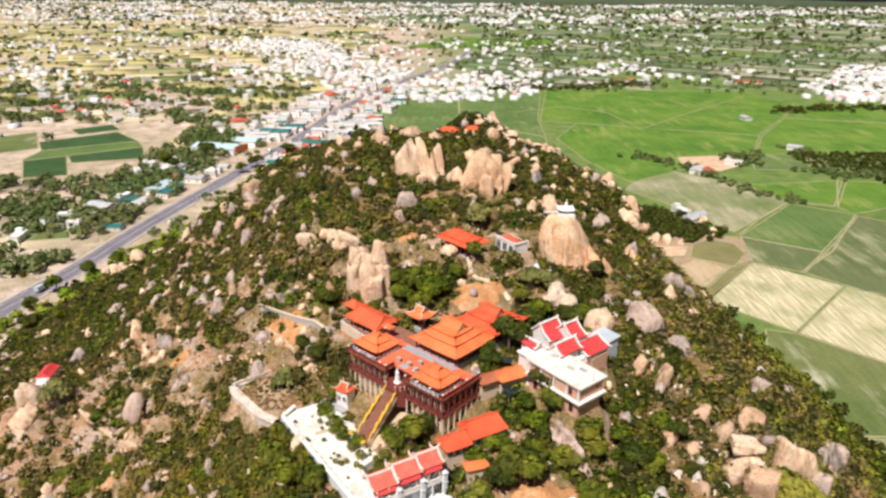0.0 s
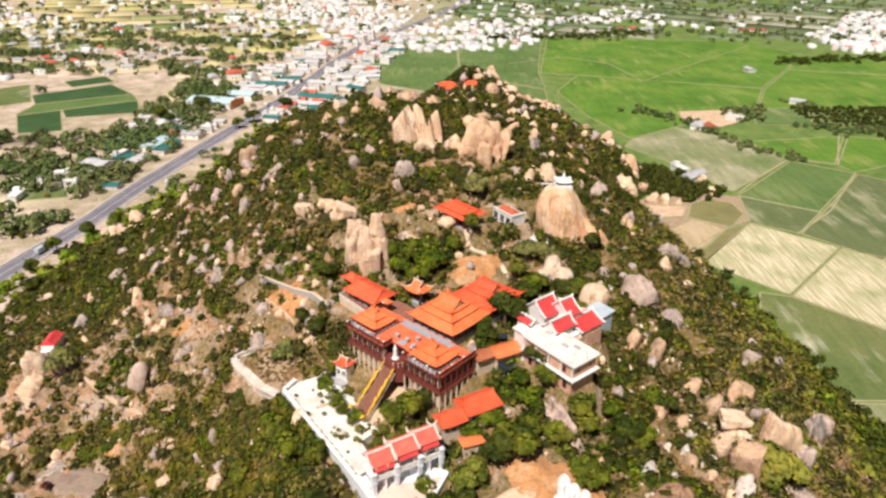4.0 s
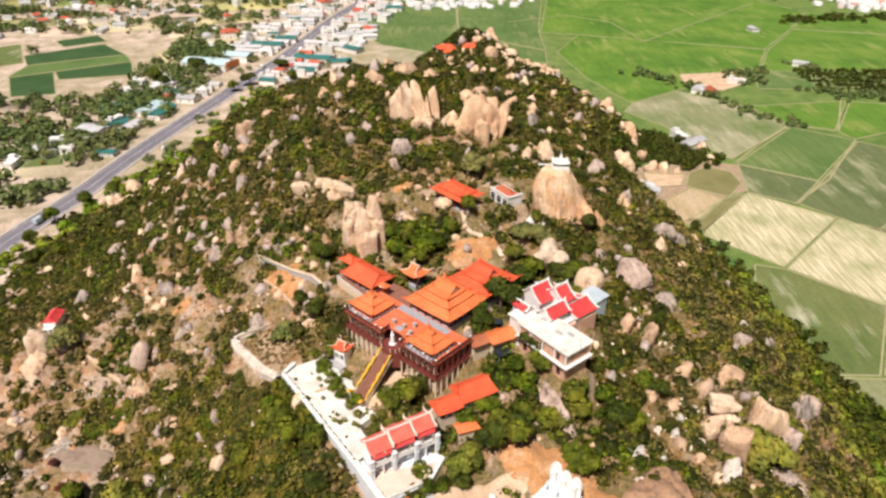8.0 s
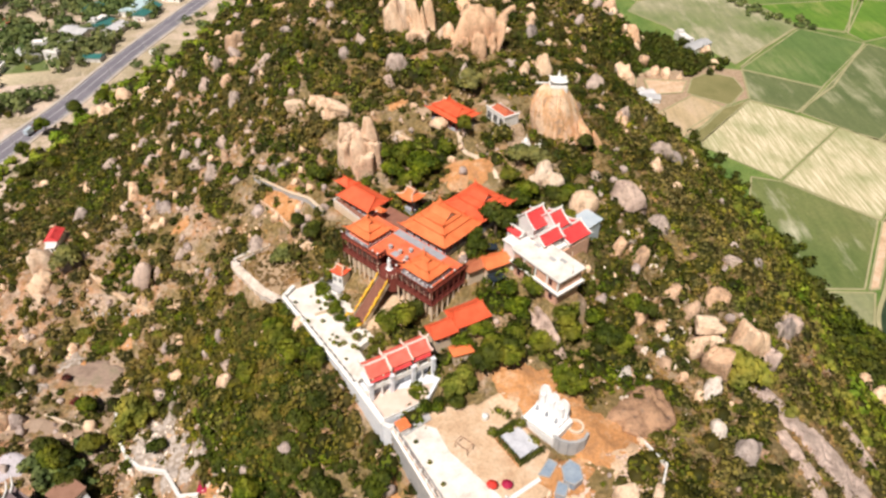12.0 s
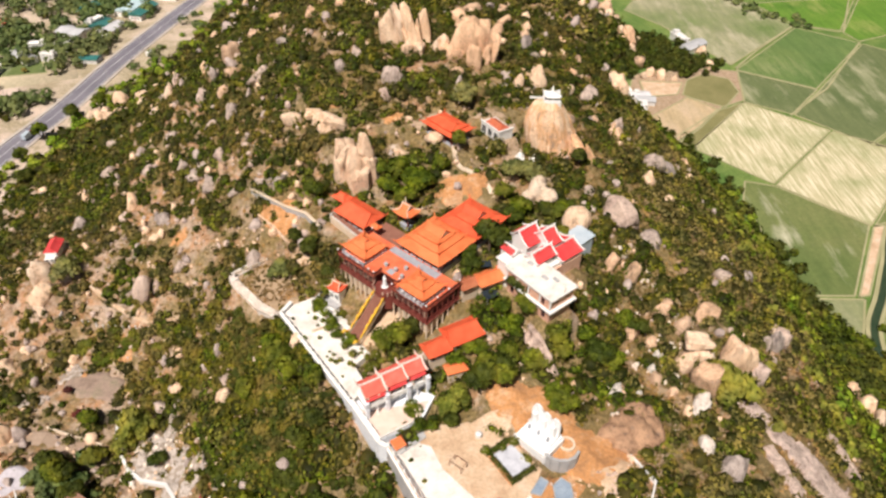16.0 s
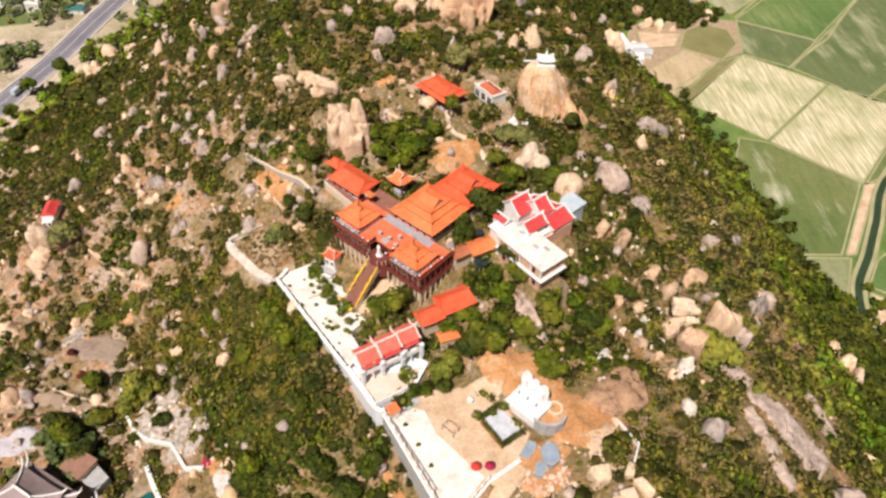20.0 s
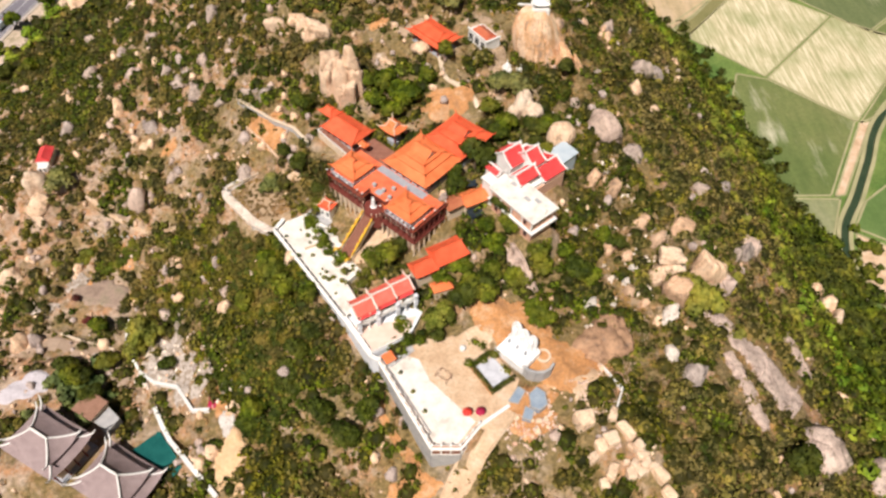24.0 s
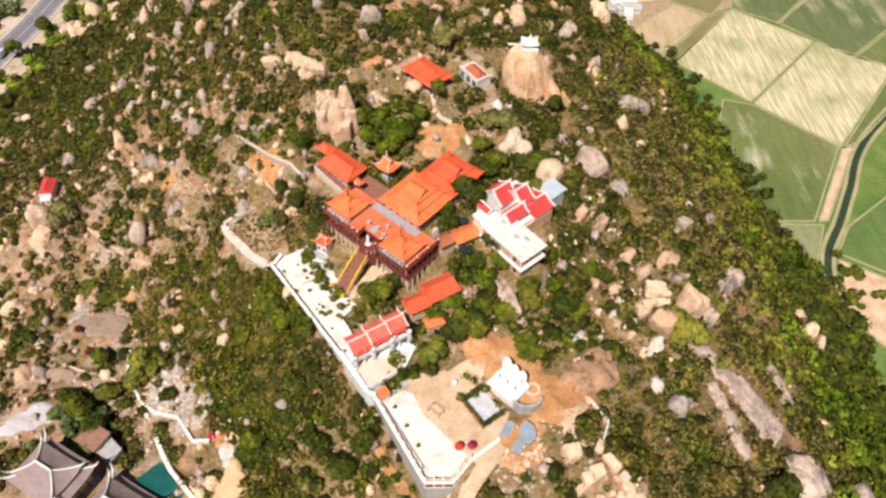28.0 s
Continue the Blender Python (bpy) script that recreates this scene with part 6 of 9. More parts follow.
def gable_top(parent, w, d, z, h, tiles, trim, over=0.12, wall=None):
    """The gabled top of a hip-and-gable roof; its ridge runs along x."""
    g = Geo()
    for s in (-1, 1):
        prof = [(s * d / 2, z), (s * d * 0.24, z + h * 0.44), (0, z + h)]
        for (y0, z0), (y1, z1) in zip(prof, prof[1:]):
            g.add([(-w / 2 - over, y0, z0), (w / 2 + over, y0, z0), (w / 2 + over, y1, z1), (-w / 2 - over, y1, z1), (-w / 2 - over, y0, z0 + 0.2), (w / 2 + over, y0, z0 + 0.2), (w / 2 + over, y1, z1 + 0.2), (-w / 2 - over, y1, z1 + 0.2)],
                  [(0, 1, 2, 3), (7, 6, 5, 4), (0, 4, 5, 1), (1, 5, 6, 2), (3, 2, 6, 7), (0, 3, 7, 4)])
    part("upper_roof", g, tiles, parent)
    for s in (-1, 1):
        x = s * w / 2
        part("gable", Geo().add([(x, -d / 2 + 0.1, z), (x, d / 2 - 0.1, z), (x, 0, z + h), (x - s * 0.3, -d / 2 + 0.1, z), (x - s * 0.3, d / 2 - 0.1, z), (x - s * 0.3, 0, z + h)],
                                [(0, 1, 2), (5, 4, 3), (0, 3, 4, 1), (1, 4, 5, 2), (2, 5, 3, 0)]), wall or trim, parent)
        for q in (-1, 1):
            part("verge", Geo().tube([(x + s * over, q * d / 2, z + 0.3), (x + s * over, q * d * 0.24, z + h * 0.44 + 0.3), (x + s * over, 0, z + h + 0.32)], [0.15] * 3, 5), trim, parent)
    part("ridge", Geo().tube([(-w / 2 - over - 0.4, 0, z + h + 0.65), (-w / 2, 0, z + h + 0.3), (0, 0, z + h + 0.22), (w / 2, 0, z + h + 0.3), (w / 2 + over + 0.4, 0, z + h + 0.65)], [0.1, 0.2, 0.2, 0.2, 0.1], 6), trim, parent)


COLUMN = {}


def column_mesh(r, h, material, n=8):
    key = (r, h, material.name)
    if key not in COLUMN:
        COLUMN[key] = mesh_of("column", Geo().lathe([(r * 1.35, 0), (r * 1.35, 0.2), (r, 0.3), (r * 0.95, h - 0.35), (r * 1.3, h - 0.2), (r * 1.3, h)], n=n), material)
    return COLUMN[key]


def row_between(a, b, gap):
    a, b = Vector(a), Vector(b)
    n = max(1, round((b - a).length / gap))
    return [a + (b - a) * k / n for k in range(n + 1)]


def box_mesh(name, x0, y0, z0, x1, y1, z1, material):
    return mesh_of(name, Geo().box(x0, y0, z0, x1, y1, z1), material)


def windows(parent, a, b, z, w, h, count, out, name="window", frame_mat=None):
    """A row of glazed openings along a wall from a to b: pane set back in a proud frame."""
    a, b = Vector((*a, z)), Vector((*b, z))
    turn = math.degrees(math.atan2(b.y - a.y, b.x - a.x))
    key = ("win", w, h, (frame_mat or WHITE).name)
    if key not in COLUMN:
        fr = Geo()
        for x0, z0, x1, z1 in ((-w / 2 - 0.12, -0.12, -w / 2, h + 0.12), (w / 2, -0.12, w / 2 + 0.12, h + 0.12), (-w / 2, h, w / 2, h + 0.12), (-w / 2, -0.12, w / 2, 0), (-0.04, 0, 0.04, h)):
            fr.box(x0, -0.08, z0, x1, 0.05, z1)
        COLUMN[key] = (mesh_of("window_frame", fr, frame_mat or WHITE), box_mesh("pane", -w / 2, -0.02, 0, w / 2, 0.04, h, GLASS))
    fm, pm = COLUMN[key]
    for k in range(count):
        p = a + (b - a) * (k + 0.5) / count
        m = Matrix.Translation(p) @ pose(0, 0, 0, 0, 0, turn) @ Matrix.Translation((0, -out, 0))
        o = repeat(name, pm, parent, [m])[0]
        q = new("frame", fm)
        q.parent = o


def balustrade(parent, pts, post_mat, rail_mat, h=1.0, gap=2.2, post=0.28, panel=None, globe=None):
    pm = mesh_of("post", Geo().box(-post / 2, -post / 2, 0, post / 2, post / 2, h * 1.15).box(-post * 0.7, -post * 0.7, h * 1.15, post * 0.7, post * 0.7, h * 1.15 + 0.1), post_mat)
    gm = mesh_of("globe", Geo().lathe([(0.05, h * 1.25), (0.2, h * 1.25 + 0.08), (0.26, h * 1.25 + 0.26), (0.2, h * 1.25 + 0.44), (0.03, h * 1.25 + 0.5)], n=8), globe, True) if globe else None
    for i, (a, b) in enumerate(zip(pts, pts[1:])):
        spots = row_between(a, b, gap)
        posts = repeat("post", pm, parent, spots[: None if i == len(pts) - 2 else -1])
        if gm:
            for o in posts[::2]:
                q = new("globe_lamp", gm)
                q.parent = o
        a, b = Vector(a), Vector(b)
        up = Vector((0, 0, h))
        part("handrail", Geo().bar(a + up, b + up, 0.18, 0.16), rail_mat, parent)
        for c, d in zip(spots, spots[1:]):
            s = (d - c).normalized() * post * 0.5
            part("panel", Geo().bar(c + s + up * 0.45, d - s + up * 0.45, 0.1, h * 0.72), panel or rail_mat, parent)


# ---- the terrace building with its deck ----
terrace = thing("terrace_building", "maroon two-storey arcaded terrace building with a red tiled deck", "temple building", tf(0, 0, 0))
U0, U1, V0, V1, DECK, MIDZ, LOW = -25.6, 6.3, -11.6, 1.0, 64.2, 59.6, 54.0
shape = [(U0, V0), (-12, V0), (-12, -8.8), (-5.6, -8.8), (-5.6, V0), (U1, V0), (U1, V1), (U0, V1)]
core = [(U0 + 1.3, V0 + 1.3), (-13.3, V0 + 1.3), (-13.3, -7.5), (-4.3, -7.5), (-4.3, V0 + 1.3), (U1 - 1.3, V0 + 1.3), (U1 - 1.3, V1 - 0.3), (U0 + 1.3, V1 - 0.3)]
part("lower_wall", Geo().prism(core, LOW - 4, MIDZ - 0.35), CREAM, terrace, "cream plastered lower walls behind the arcade")
part("upper_wall", Geo().prism(core, MIDZ + 0.02, DECK - 0.5), MAROON, terrace)
part("floor_slab", Geo().prism(shape, MIDZ - 0.35, MIDZ + 0.01), MAROON, terrace)
part("deck_slab", Geo().prism(shape, DECK - 0.5, DECK - 0.03), MAROON, terrace)
part("deck_paving", Geo().prism([(x * 0.993 - 0.06, y * 0.99) for x, y in shape], DECK - 0.03, DECK + 0.02), TERRACE, terrace, "orange-red tiled deck")
for a, b in (((U0 + 0.3, V0 + 0.3), (-12.2, V0 + 0.3)), ((-5.3, V0 + 0.3), (U1 - 0.3, V0 + 0.3)), ((U1 - 0.3, V0 + 0.3), (U1 - 0.3, V1 - 0.3)), ((U0 + 0.3, V0 + 0.3), (U0 + 0.3, V1 - 0.3))):
    spots = row_between((*a, 0), (*b, 0), 1.9)
    repeat("column", column_mesh(0.19, DECK - MIDZ - 0.5, MAROON), terrace, [p + Vector((0, 0, MIDZ)) for p in spots])
    repeat("lower_column", column_mesh(0.24, MIDZ - LOW + 1.6, CREAM), terrace, [p + Vector((0, 0, LOW - 2)) for p in spots], "pale plastered column")
    part("gallery_rail", Geo().bar((*a, MIDZ + 1.0), (*b, MIDZ + 1.0), 0.14, 0.12).bar((*a, MIDZ + 0.45), (*b, MIDZ + 0.45), 0.08, 0.7), MAROON, terrace)
    n = len(spots) - 1
    inward = 0.98
    da = Vector((b[0] - a[0], b[1] - a[1])).normalized()
    nrm = (-da.y, da.x) if a[1] == b[1] else ((-da.y, da.x) if a[0] > 0 else (da.y, -da.x))
    wa, wb = (a[0] + nrm[0] * inward, a[1] + nrm[1] * inward), (b[0] + nrm[0] * inward, b[1] + nrm[1] * inward)
    windows(terrace, wa, wb, MIDZ + 0.9, 0.9, 1.9, n, 0.03 if a[0] <= b[0] and a[1] == b[1] else 0.03, "gallery_window", CREAM)
balustrade(terrace, [(U0 + 0.2, V1, DECK), (U0 + 0.2, V0 + 0.2, DECK), (-12.1, V0 + 0.2, DECK), (-12.1, -8.8, DECK)], MAROON, MAROON, 0.9, 2.0, 0.26, MAROON, MARBLE)
balustrade(terrace, [(-5.5, -8.8, DECK), (-5.5, V0 + 0.2, DECK), (U1 - 0.2, V0 + 0.2, DECK), (U1 - 0.2, V1, DECK)], MAROON, MAROON, 0.9, 2.0, 0.26, MAROON, MARBLE)
for x0, y0, x1, y1 in ((-24.9, -10.9, -16.6, -9.8), (-4.3, -10.9, 5.4, -10.0), (-16.5, -1.6, 0.2, 0.7), (-11.0, -8.2, -9.0, -6.4)):
    part("slate_paving", Geo().box(x0, y0, DECK + 0.02, x1, y1, DECK + 0.06), SLATE, terrace, "blue-grey tiled strip of the deck")
landing = Geo().prism([(-8.8 + 3.6 * math.cos(a), -10.6 + 2.6 * math.sin(a)) for a in (2 * math.pi * k / 14 for k in range(14))], 57.0, 61.4)
part("landing", landing, MAROON, terrace, "rounded maroon landing above the stair")
balustrade(terrace, [(-12.3, -10.6, 61.4), (-11.4, -12.4, 61.4), (-10.3, -13.0, 61.4)], CREAM, MAROON, 0.9, 1.3, 0.2)
balustrade(terrace, [(-7.3, -13.0, 61.4), (-6.2, -12.4, 61.4), (-5.3, -10.6, 61.4)], CREAM, MAROON, 0.9, 1.3, 0.2)


def figure(name, m, h, label, material=None, halo=False):
    """A statue as one plain shape: robed body, shoulders, head, on a lotus base; a pointed halo plate where it has one."""
    g = Geo().lathe([(0.22 * h, 0), (0.25 * h, 0.04 * h), (0.2 * h, 0.09 * h), (0.17 * h, 0.12 * h), (0.15 * h, 0.3 * h), (0.12 * h, 0.52 * h), (0.13 * h, 0.68 * h), (0.11 * h, 0.76 * h), (0.045 * h, 0.8 * h), (0.065 * h, 0.87 * h), (0.06 * h, 0.94 * h), (0.015 * h, h)], n=10)
    if halo:
        pts = []
        for k in range(13):
            a = math.pi * k / 12
            pts.append((math.cos(a) * 0.27 * h, 0.5 * h + math.sin(a) ** 0.8 * 0.56 * h))
        pts = [(0.24 * h, 0.0)] + pts + [(-0.24 * h, 0.0)]
        n = len(pts)
        g.add([(x, 0.14 * h, z) for x, z in pts] + [(x, 0.22 * h, z) for x, z in pts], [tuple(range(n))[::-1], tuple(range(n, 2 * n))] + [(i, (i + 1) % n, (i + 1) % n + n, i + n) for i in range(n)])
    return solid(name, g, material or MARBLE, label, "statue", m, smooth=False)


figure("statue", tf(-9.4, -10.2, 61.4), 3.9, "white standing statue on the landing above the stair")
for u, v in ((-9.2, -6.4), (-7.6, -4.2), (-6.2, -7.2), (-12.4, -6.6)):
    solid("incense_urn", Geo().lathe([(0.3, 0), (0.45, 0.15), (0.3, 0.4), (0.6, 0.8), (0.55, 1.1), (0.2, 1.15)], n=10), CONCRETE, "squat grey stone urn on the temple deck", "urn", tf(u, v, DECK + 0.06), "deck urns")


# ---- the stair between golden dragons ----
stair = thing("grand_stair", "red-brown stair between two golden dragon balustrades", "stairs", tf(0, 0, 0))
top, bottom = Vector((-8.9, -12.9, 60.4)), Vector((-9.8, -21.8, 51.0))
steps = 50
g = Geo()
side = Vector((1, -0.14, 0)).normalized()
for k in range(steps):
    a, b = top.lerp(bottom, k / steps), top.lerp(bottom, (k + 1) / steps)
    w = 1.45 + 0.25 * k / steps
    c = [a - side * w, b - side * w, b + side * w, a + side * w]
    g.prism([(p.x, p.y) for p in c], a.z - 2.5, a.z)
part("flight", g, TREAD, stair)
for s in (-1, 1):
    pts, rad = [], []
    for k in range(26):
        f = k / 25
        p = top.lerp(bottom, f) + side * s * (1.95 + 0.3 * f)
        pts.append((p.x + 0.12 * math.sin(k * 1.3), p.y, p.z + 0.6 + 0.42 * math.sin(k * 1.3)))
        rad.append(0.2 + 0.2 * math.sin(math.pi * min(1, f * 1.1)))
    e = Vector(pts[-1])
    pts += [tuple(e + Vector((0.1 * s, -0.6, 0.5))), tuple(e + Vector((0.3 * s, -1.2, 0.9))), tuple(e + Vector((0.2 * s, -1.9, 0.75)))]
    rad += [0.42, 0.5, 0.2]
    drag = part("dragon", Geo().tube(pts, rad, 7), YELLOW, stair, "golden dragon with a red crest along the stair", True)
    for k in range(0, 26, 3):
        p = Vector(pts[k])
        part("fin", Geo().add([p + Vector((0, 0.3, 0.3)), p + Vector((0, -0.3, 0.25)), p + Vector((0.06, 0, 0.75)), p + Vector((-0.06, 0, 0.75))], [(0, 1, 2), (1, 0, 3), (0, 2, 3), (1, 3, 2)]), REDCLOTH, drag)
    part("curb", Geo().bar(top + side * s * 1.9 + Vector((0, 0, -0.5)), bottom + side * s * 2.2 + Vector((0, 0, -0.5)), 0.4, 1.4), CREAM, stair)


# ---- halls and pavilions ----
def hall(m, label, w, d, tiers, floor, tiles=ORANGE, trim=None, gable=(0, 0, 0), lift=0.7, walls=MAROON, cols=True, hip=0.9, thick=0.16, curl=0.3):
    """A temple hall. tiers: (inset, eave height, rise) from the lowest; each roof's top meets the next tier's wall."""
    trim = trim or tiles
    ob = thing("temple_hall", label, "temple building", m)
    e0 = tiers[0][1]
    part("wall", Geo().box(-w / 2 + 2.2, -d / 2 + 2.2, floor - 1, w / 2 - 2.2, d / 2 - 2.2, e0 + 0.4), walls, ob)
    part("plinth", Geo().box(-w / 2 + 0.9, -d / 2 + 0.9, floor - 1.5, w / 2 - 0.9, d / 2 - 0.9, floor), SLATE, ob)
    if cols:
        c = column_mesh(0.22, e0 - floor + 0.2, MAROON)
        for a, b in (((-1, -1), (1, -1)), ((1, -1), (1, 1)), ((-1, 1), (1, 1)), ((-1, -1), (-1, 1))):
            pts = row_between((a[0] * (w / 2 - 1.3), a[1] * (d / 2 - 1.3), floor), (b[0] * (w / 2 - 1.3), b[1] * (d / 2 - 1.3), floor), 2.6)
            repeat("column", c, ob, pts[:-1])
    windows(ob, (-w / 2 + 2.6, -d / 2 + 2.2), (w / 2 - 2.6, -d / 2 + 2.2), floor + 0.2, 1.1, 1.9, max(2, int(w / 3)), 0.03, "door_leaf", MAROON)
    for k, (inset, eave, rise) in enumerate(tiers):
        tw, td = w - 2 * inset, d - 2 * inset
        last = k == len(tiers) - 1
        if last:
            gw, gd, gh = gable
            part("roof", roof_shell(tw, td, gw if gw else tw - td * hip, gd if gw else 0.3, eave, rise, lift), tiles, ob)
            hips(ob, tw, td, gw if gw else tw - td * hip, gd if gw else 0.3, eave, rise, lift, trim, thick, curl=curl)
            if gw:
                gable_top(ob, gw, gd, eave + rise, gh, tiles, trim, wall=WHITE)
            else:
                r = (tw - td * hip) / 2
                part("ridge", Geo().tube([(-r - 0.5, 0, eave + rise + 0.5), (-r, 0, eave + rise + 0.2), (r, 0, eave + rise + 0.2), (r + 0.5, 0, eave + rise + 0.5)], [0.1, 0.2, 0.2, 0.1], 6), trim, ob)
        else:
            ni = tiers[k + 1][0] + 0.9
            nw, nd = w - 2 * ni, d - 2 * ni
            part("roof", roof_shell(tw, td, nw, nd, eave, rise, lift), tiles, ob)
            hips(ob, tw, td, nw, nd, eave, rise, lift, trim, thick, curl=curl)
            part("drum_wall", Geo().box(-nw / 2 + 0.3, -nd / 2 + 0.3, eave + rise - 0.3, nw / 2 - 0.3, nd / 2 - 0.3, tiers[k + 1][1] + 0.3), walls, ob)
    return ob


hall(tf(-7.7, 7.6, 0), "main temple hall with three sweeping tiers of orange tiles", 15.6, 15.4, [(0, 66.8, 1.5), (2.4, 68.36, 1.2), (4.0, 69.62, 0.5)], 64.2, gable=(5.8, 3.6, 1.5), lift=0.28)
hall(tf(-6.4, 21.2, 0), "rear temple hall with two tiers of orange tiles", 13.8, 13.4, [(0, 67.3, 1.3), (2.8, 68.68, 0.6)], 64.2, gable=(5.6, 3.6, 1.5), tiles=DEEPORANGE, lift=0.28)
for u, v, name in ((0.6, -7.3, "corner pavilion of the deck under two tiers of orange tiles"), (-20.8, -6.2, "corner pavilion of the deck under two tiers of orange tiles")):
    p = hall(tf(u, v, 0), name, 9.0, 8.0, [(0, 66.2, 0.9), (1.8, 67.16, 1.0)], DECK, gable=(1.8, 1.4, 0.4), lift=0.3, walls=CREAM)
    for a, b in (((-4.2, -4.2), (4.2, -4.2)), ((4.2, -4.2), (4.2, 3.6)), ((-4.2, -4.2), (-4.2, 3.6))):
        balustrade(p, [(*a, DECK + 0.06), (*b, DECK + 0.06)], WHITE, SLATE, 0.8, 1.4, 0.2, SLATE)
hall(tf(-35.4, 5.4, 0), "side hall under a broad red-orange hipped roof", 12.6, 8.8, [(0, 63.2, 2.0)], 60.6, DEEPORANGE, walls=CREAM, hip=0.35, lift=0.05)
hall(pose(-25, 172.6, 0, 0, 0, -44), "low side building under a red-orange hipped roof", 5.5, 4.0, [(0, 63.6, 1.2)], 60.4, DEEPORANGE, walls=CREAM, cols=False, lift=0.05)
hall(tf(-23.6, 12.6, 0), "small cream shrine under an orange roof with white ridges", 6.2, 5.6, [(0, 65.9, 1.0)], 62.2, ORANGE, CREAM, gable=(2.6, 2.4, 1.1), walls=WHITE, lift=0.6)
canopy = thing("entrance_canopy", "small orange tiled canopy on posts", "canopy", tf(-25.2, 2.2, 0))
part("roof", roof_shell(3.0, 2.2, 1.6, 0.1, 65.6, 0.7, 0.25), ORANGE, canopy)
repeat("post", column_mesh(0.12, 3.4, MAROON), canopy, [(x, y, 62.3) for x in (-1.1, 1.1) for y in (-0.8, 0.8)])
gallery = thing("side_terrace", "cream walled terrace with white balusters before the side hall", "terrace", tf(0, 0, 0))
part("terrace_body", Geo().prism([(-43.0, 0.4), (-28.5, -1.2), (-28.5, 1.6), (-43.0, 2.8)], 52, 60.6), CREAM, gallery)
part("paving", Geo().prism([(-42.9, 0.5), (-28.6, -1.1), (-28.6, 1.5), (-42.9, 2.7)], 60.6, 60.64), TREAD, gallery)
balustrade(gallery, [(-42.9, 2.6, 60.6), (-42.9, 0.6, 60.6), (-28.7, -1.0, 60.6)], WHITE, WHITE, 0.9, 1.5, 0.22, CREAM)
part("back_court", Geo().prism([(-27.4, 0.2), (-16, 1.1), (-16, 8), (-27.4, 8)], 60.5, 62.6), TREAD, gallery, "dark red tiled court behind the deck")

# ---- courts, walls and gatehouse below ----
def wall_along(name, pts, h, thick, material, label, down=3.0, cap=None, z=None, category="wall"):
    """A wall that follows the ground, or keeps one level z; each bay is a part."""
    ob = thing(name, label, category, Matrix(), kind="")
    for a, b in zip(pts, pts[1:]):
        n = max(1, int(math.dist(a, b) / 5))
        for k in range(n):
            p, q = Vector(a).lerp(Vector(b), k / n), Vector(a).lerp(Vector(b), (k + 1) / n)
            d = (q - p).normalized()
            s = Vector((-d.y, d.x)) * thick / 2
            zp, zq = (z, z) if z is not None else (ground_at(*p) + h, ground_at(*q) + h)
            base = min(ground_at(*p), ground_at(*q)) - down
            o = [p + s, p - s, q - s, q + s]
            part("bay", Geo().prism([tuple(c) for c in o], base, 0, [zp, zp, zq, zq]), material, ob)
            if cap:
                o = [p + s * 1.5, p - s * 1.5, q - s * 1.5, q + s * 1.5]
                gcap = Geo()
                gcap.add([(c.x, c.y, e) for c, e in zip(o, (zp + 0.004, zp + 0.004, zq + 0.004, zq + 0.004))] + [(c.x, c.y, e + 0.22) for c, e in zip(o, (zp, zp, zq, zq))],
                         [(3, 2, 1, 0), (4, 5, 6, 7)] + [(i, (i + 1) % 4, (i + 1) % 4 + 4, i + 4) for i in range(4)])
                part("coping", gcap, cap, ob)
    return ob


def slab(name, pts, z, thick, material, label, category="paving"):
    return solid(name, Geo().prism(pts, z - thick, z), material, label, category, kind="structure")


drapes = [0]


def drape(name, cx, cy, rx, ry, turn, material, label, lift=0.14, seed=0, category="bare earth", kind="structure"):
    """A patch of bare ground that lies on the land, with a ragged outline."""
    drapes[0] += 1
    lift += 0.012 * (drapes[0] % 40)
    rng = np.random.RandomState(seed + int(cx * 7 + cy * 3) % 1000)
    ph = rng.uniform(0, 6.28, 5)
    rings, n = 7, 40
    v = [(cx, cy)]
    c, s = math.cos(radians(turn)), math.sin(radians(turn))
    for r in range(1, rings + 1):
        for k in range(n):
            a = 2 * math.pi * k / n
            e = 1 + 0.16 * math.sin(2 * a + ph[0]) + 0.12 * math.sin(3 * a + ph[1]) + 0.09 * math.sin(5 * a + ph[2]) + 0.07 * math.sin(9 * a + ph[3]) + 0.05 * math.sin(14 * a + ph[4])
            x, y = rx * e * r / rings * math.cos(a), ry * e * r / rings * math.sin(a)
            v.append((cx + x * c - y * s, cy + x * s + y * c))
    v = np.array(v)
    z = land(v[:, 0], v[:, 1]) + lift
    z[1 + (rings - 1) * n :] -= lift + 0.3
    f = [(0, 1 + k, 1 + (k + 1) % n) for k in range(n)]
    for r in range(rings - 1):
        a, b = 1 + r * n, 1 + (r + 1) * n
        f += [(a + k, b + k, b + (k + 1) % n, a + (k + 1) % n) for k in range(n)]
    g = Geo().add([(x, y, q) for (x, y), q in zip(v, z)], f)
    return solid(name, g, material, label, category, kind=kind, smooth=True)


def path_on(name, pts, w, material, label, lift=0.16):
    line = curve_through(pts, 8)
    v, f = [], []
    for i, (x, y) in enumerate(line):
        a, b = line[max(i - 1, 0)], line[min(i + 1, len(line) - 1)]
        d = Vector((b[0] - a[0], b[1] - a[1])).normalized()
        z = ground_at(x, y) + lift
        for o in (-0.62, -0.5, 0.5, 0.62):
            v.append((x + d.y * w * o, y - d.x * w * o, z - (0.5 if abs(o) > 0.55 else 0)))
    for i in range(len(line) - 1):
        f += [(4 * i + k, 4 * i + k + 1, 4 * i + k + 5, 4 * i + k + 4) for k in range(3)]
    return solid(name, Geo().add(v, f), material, label, "path", kind="structure")


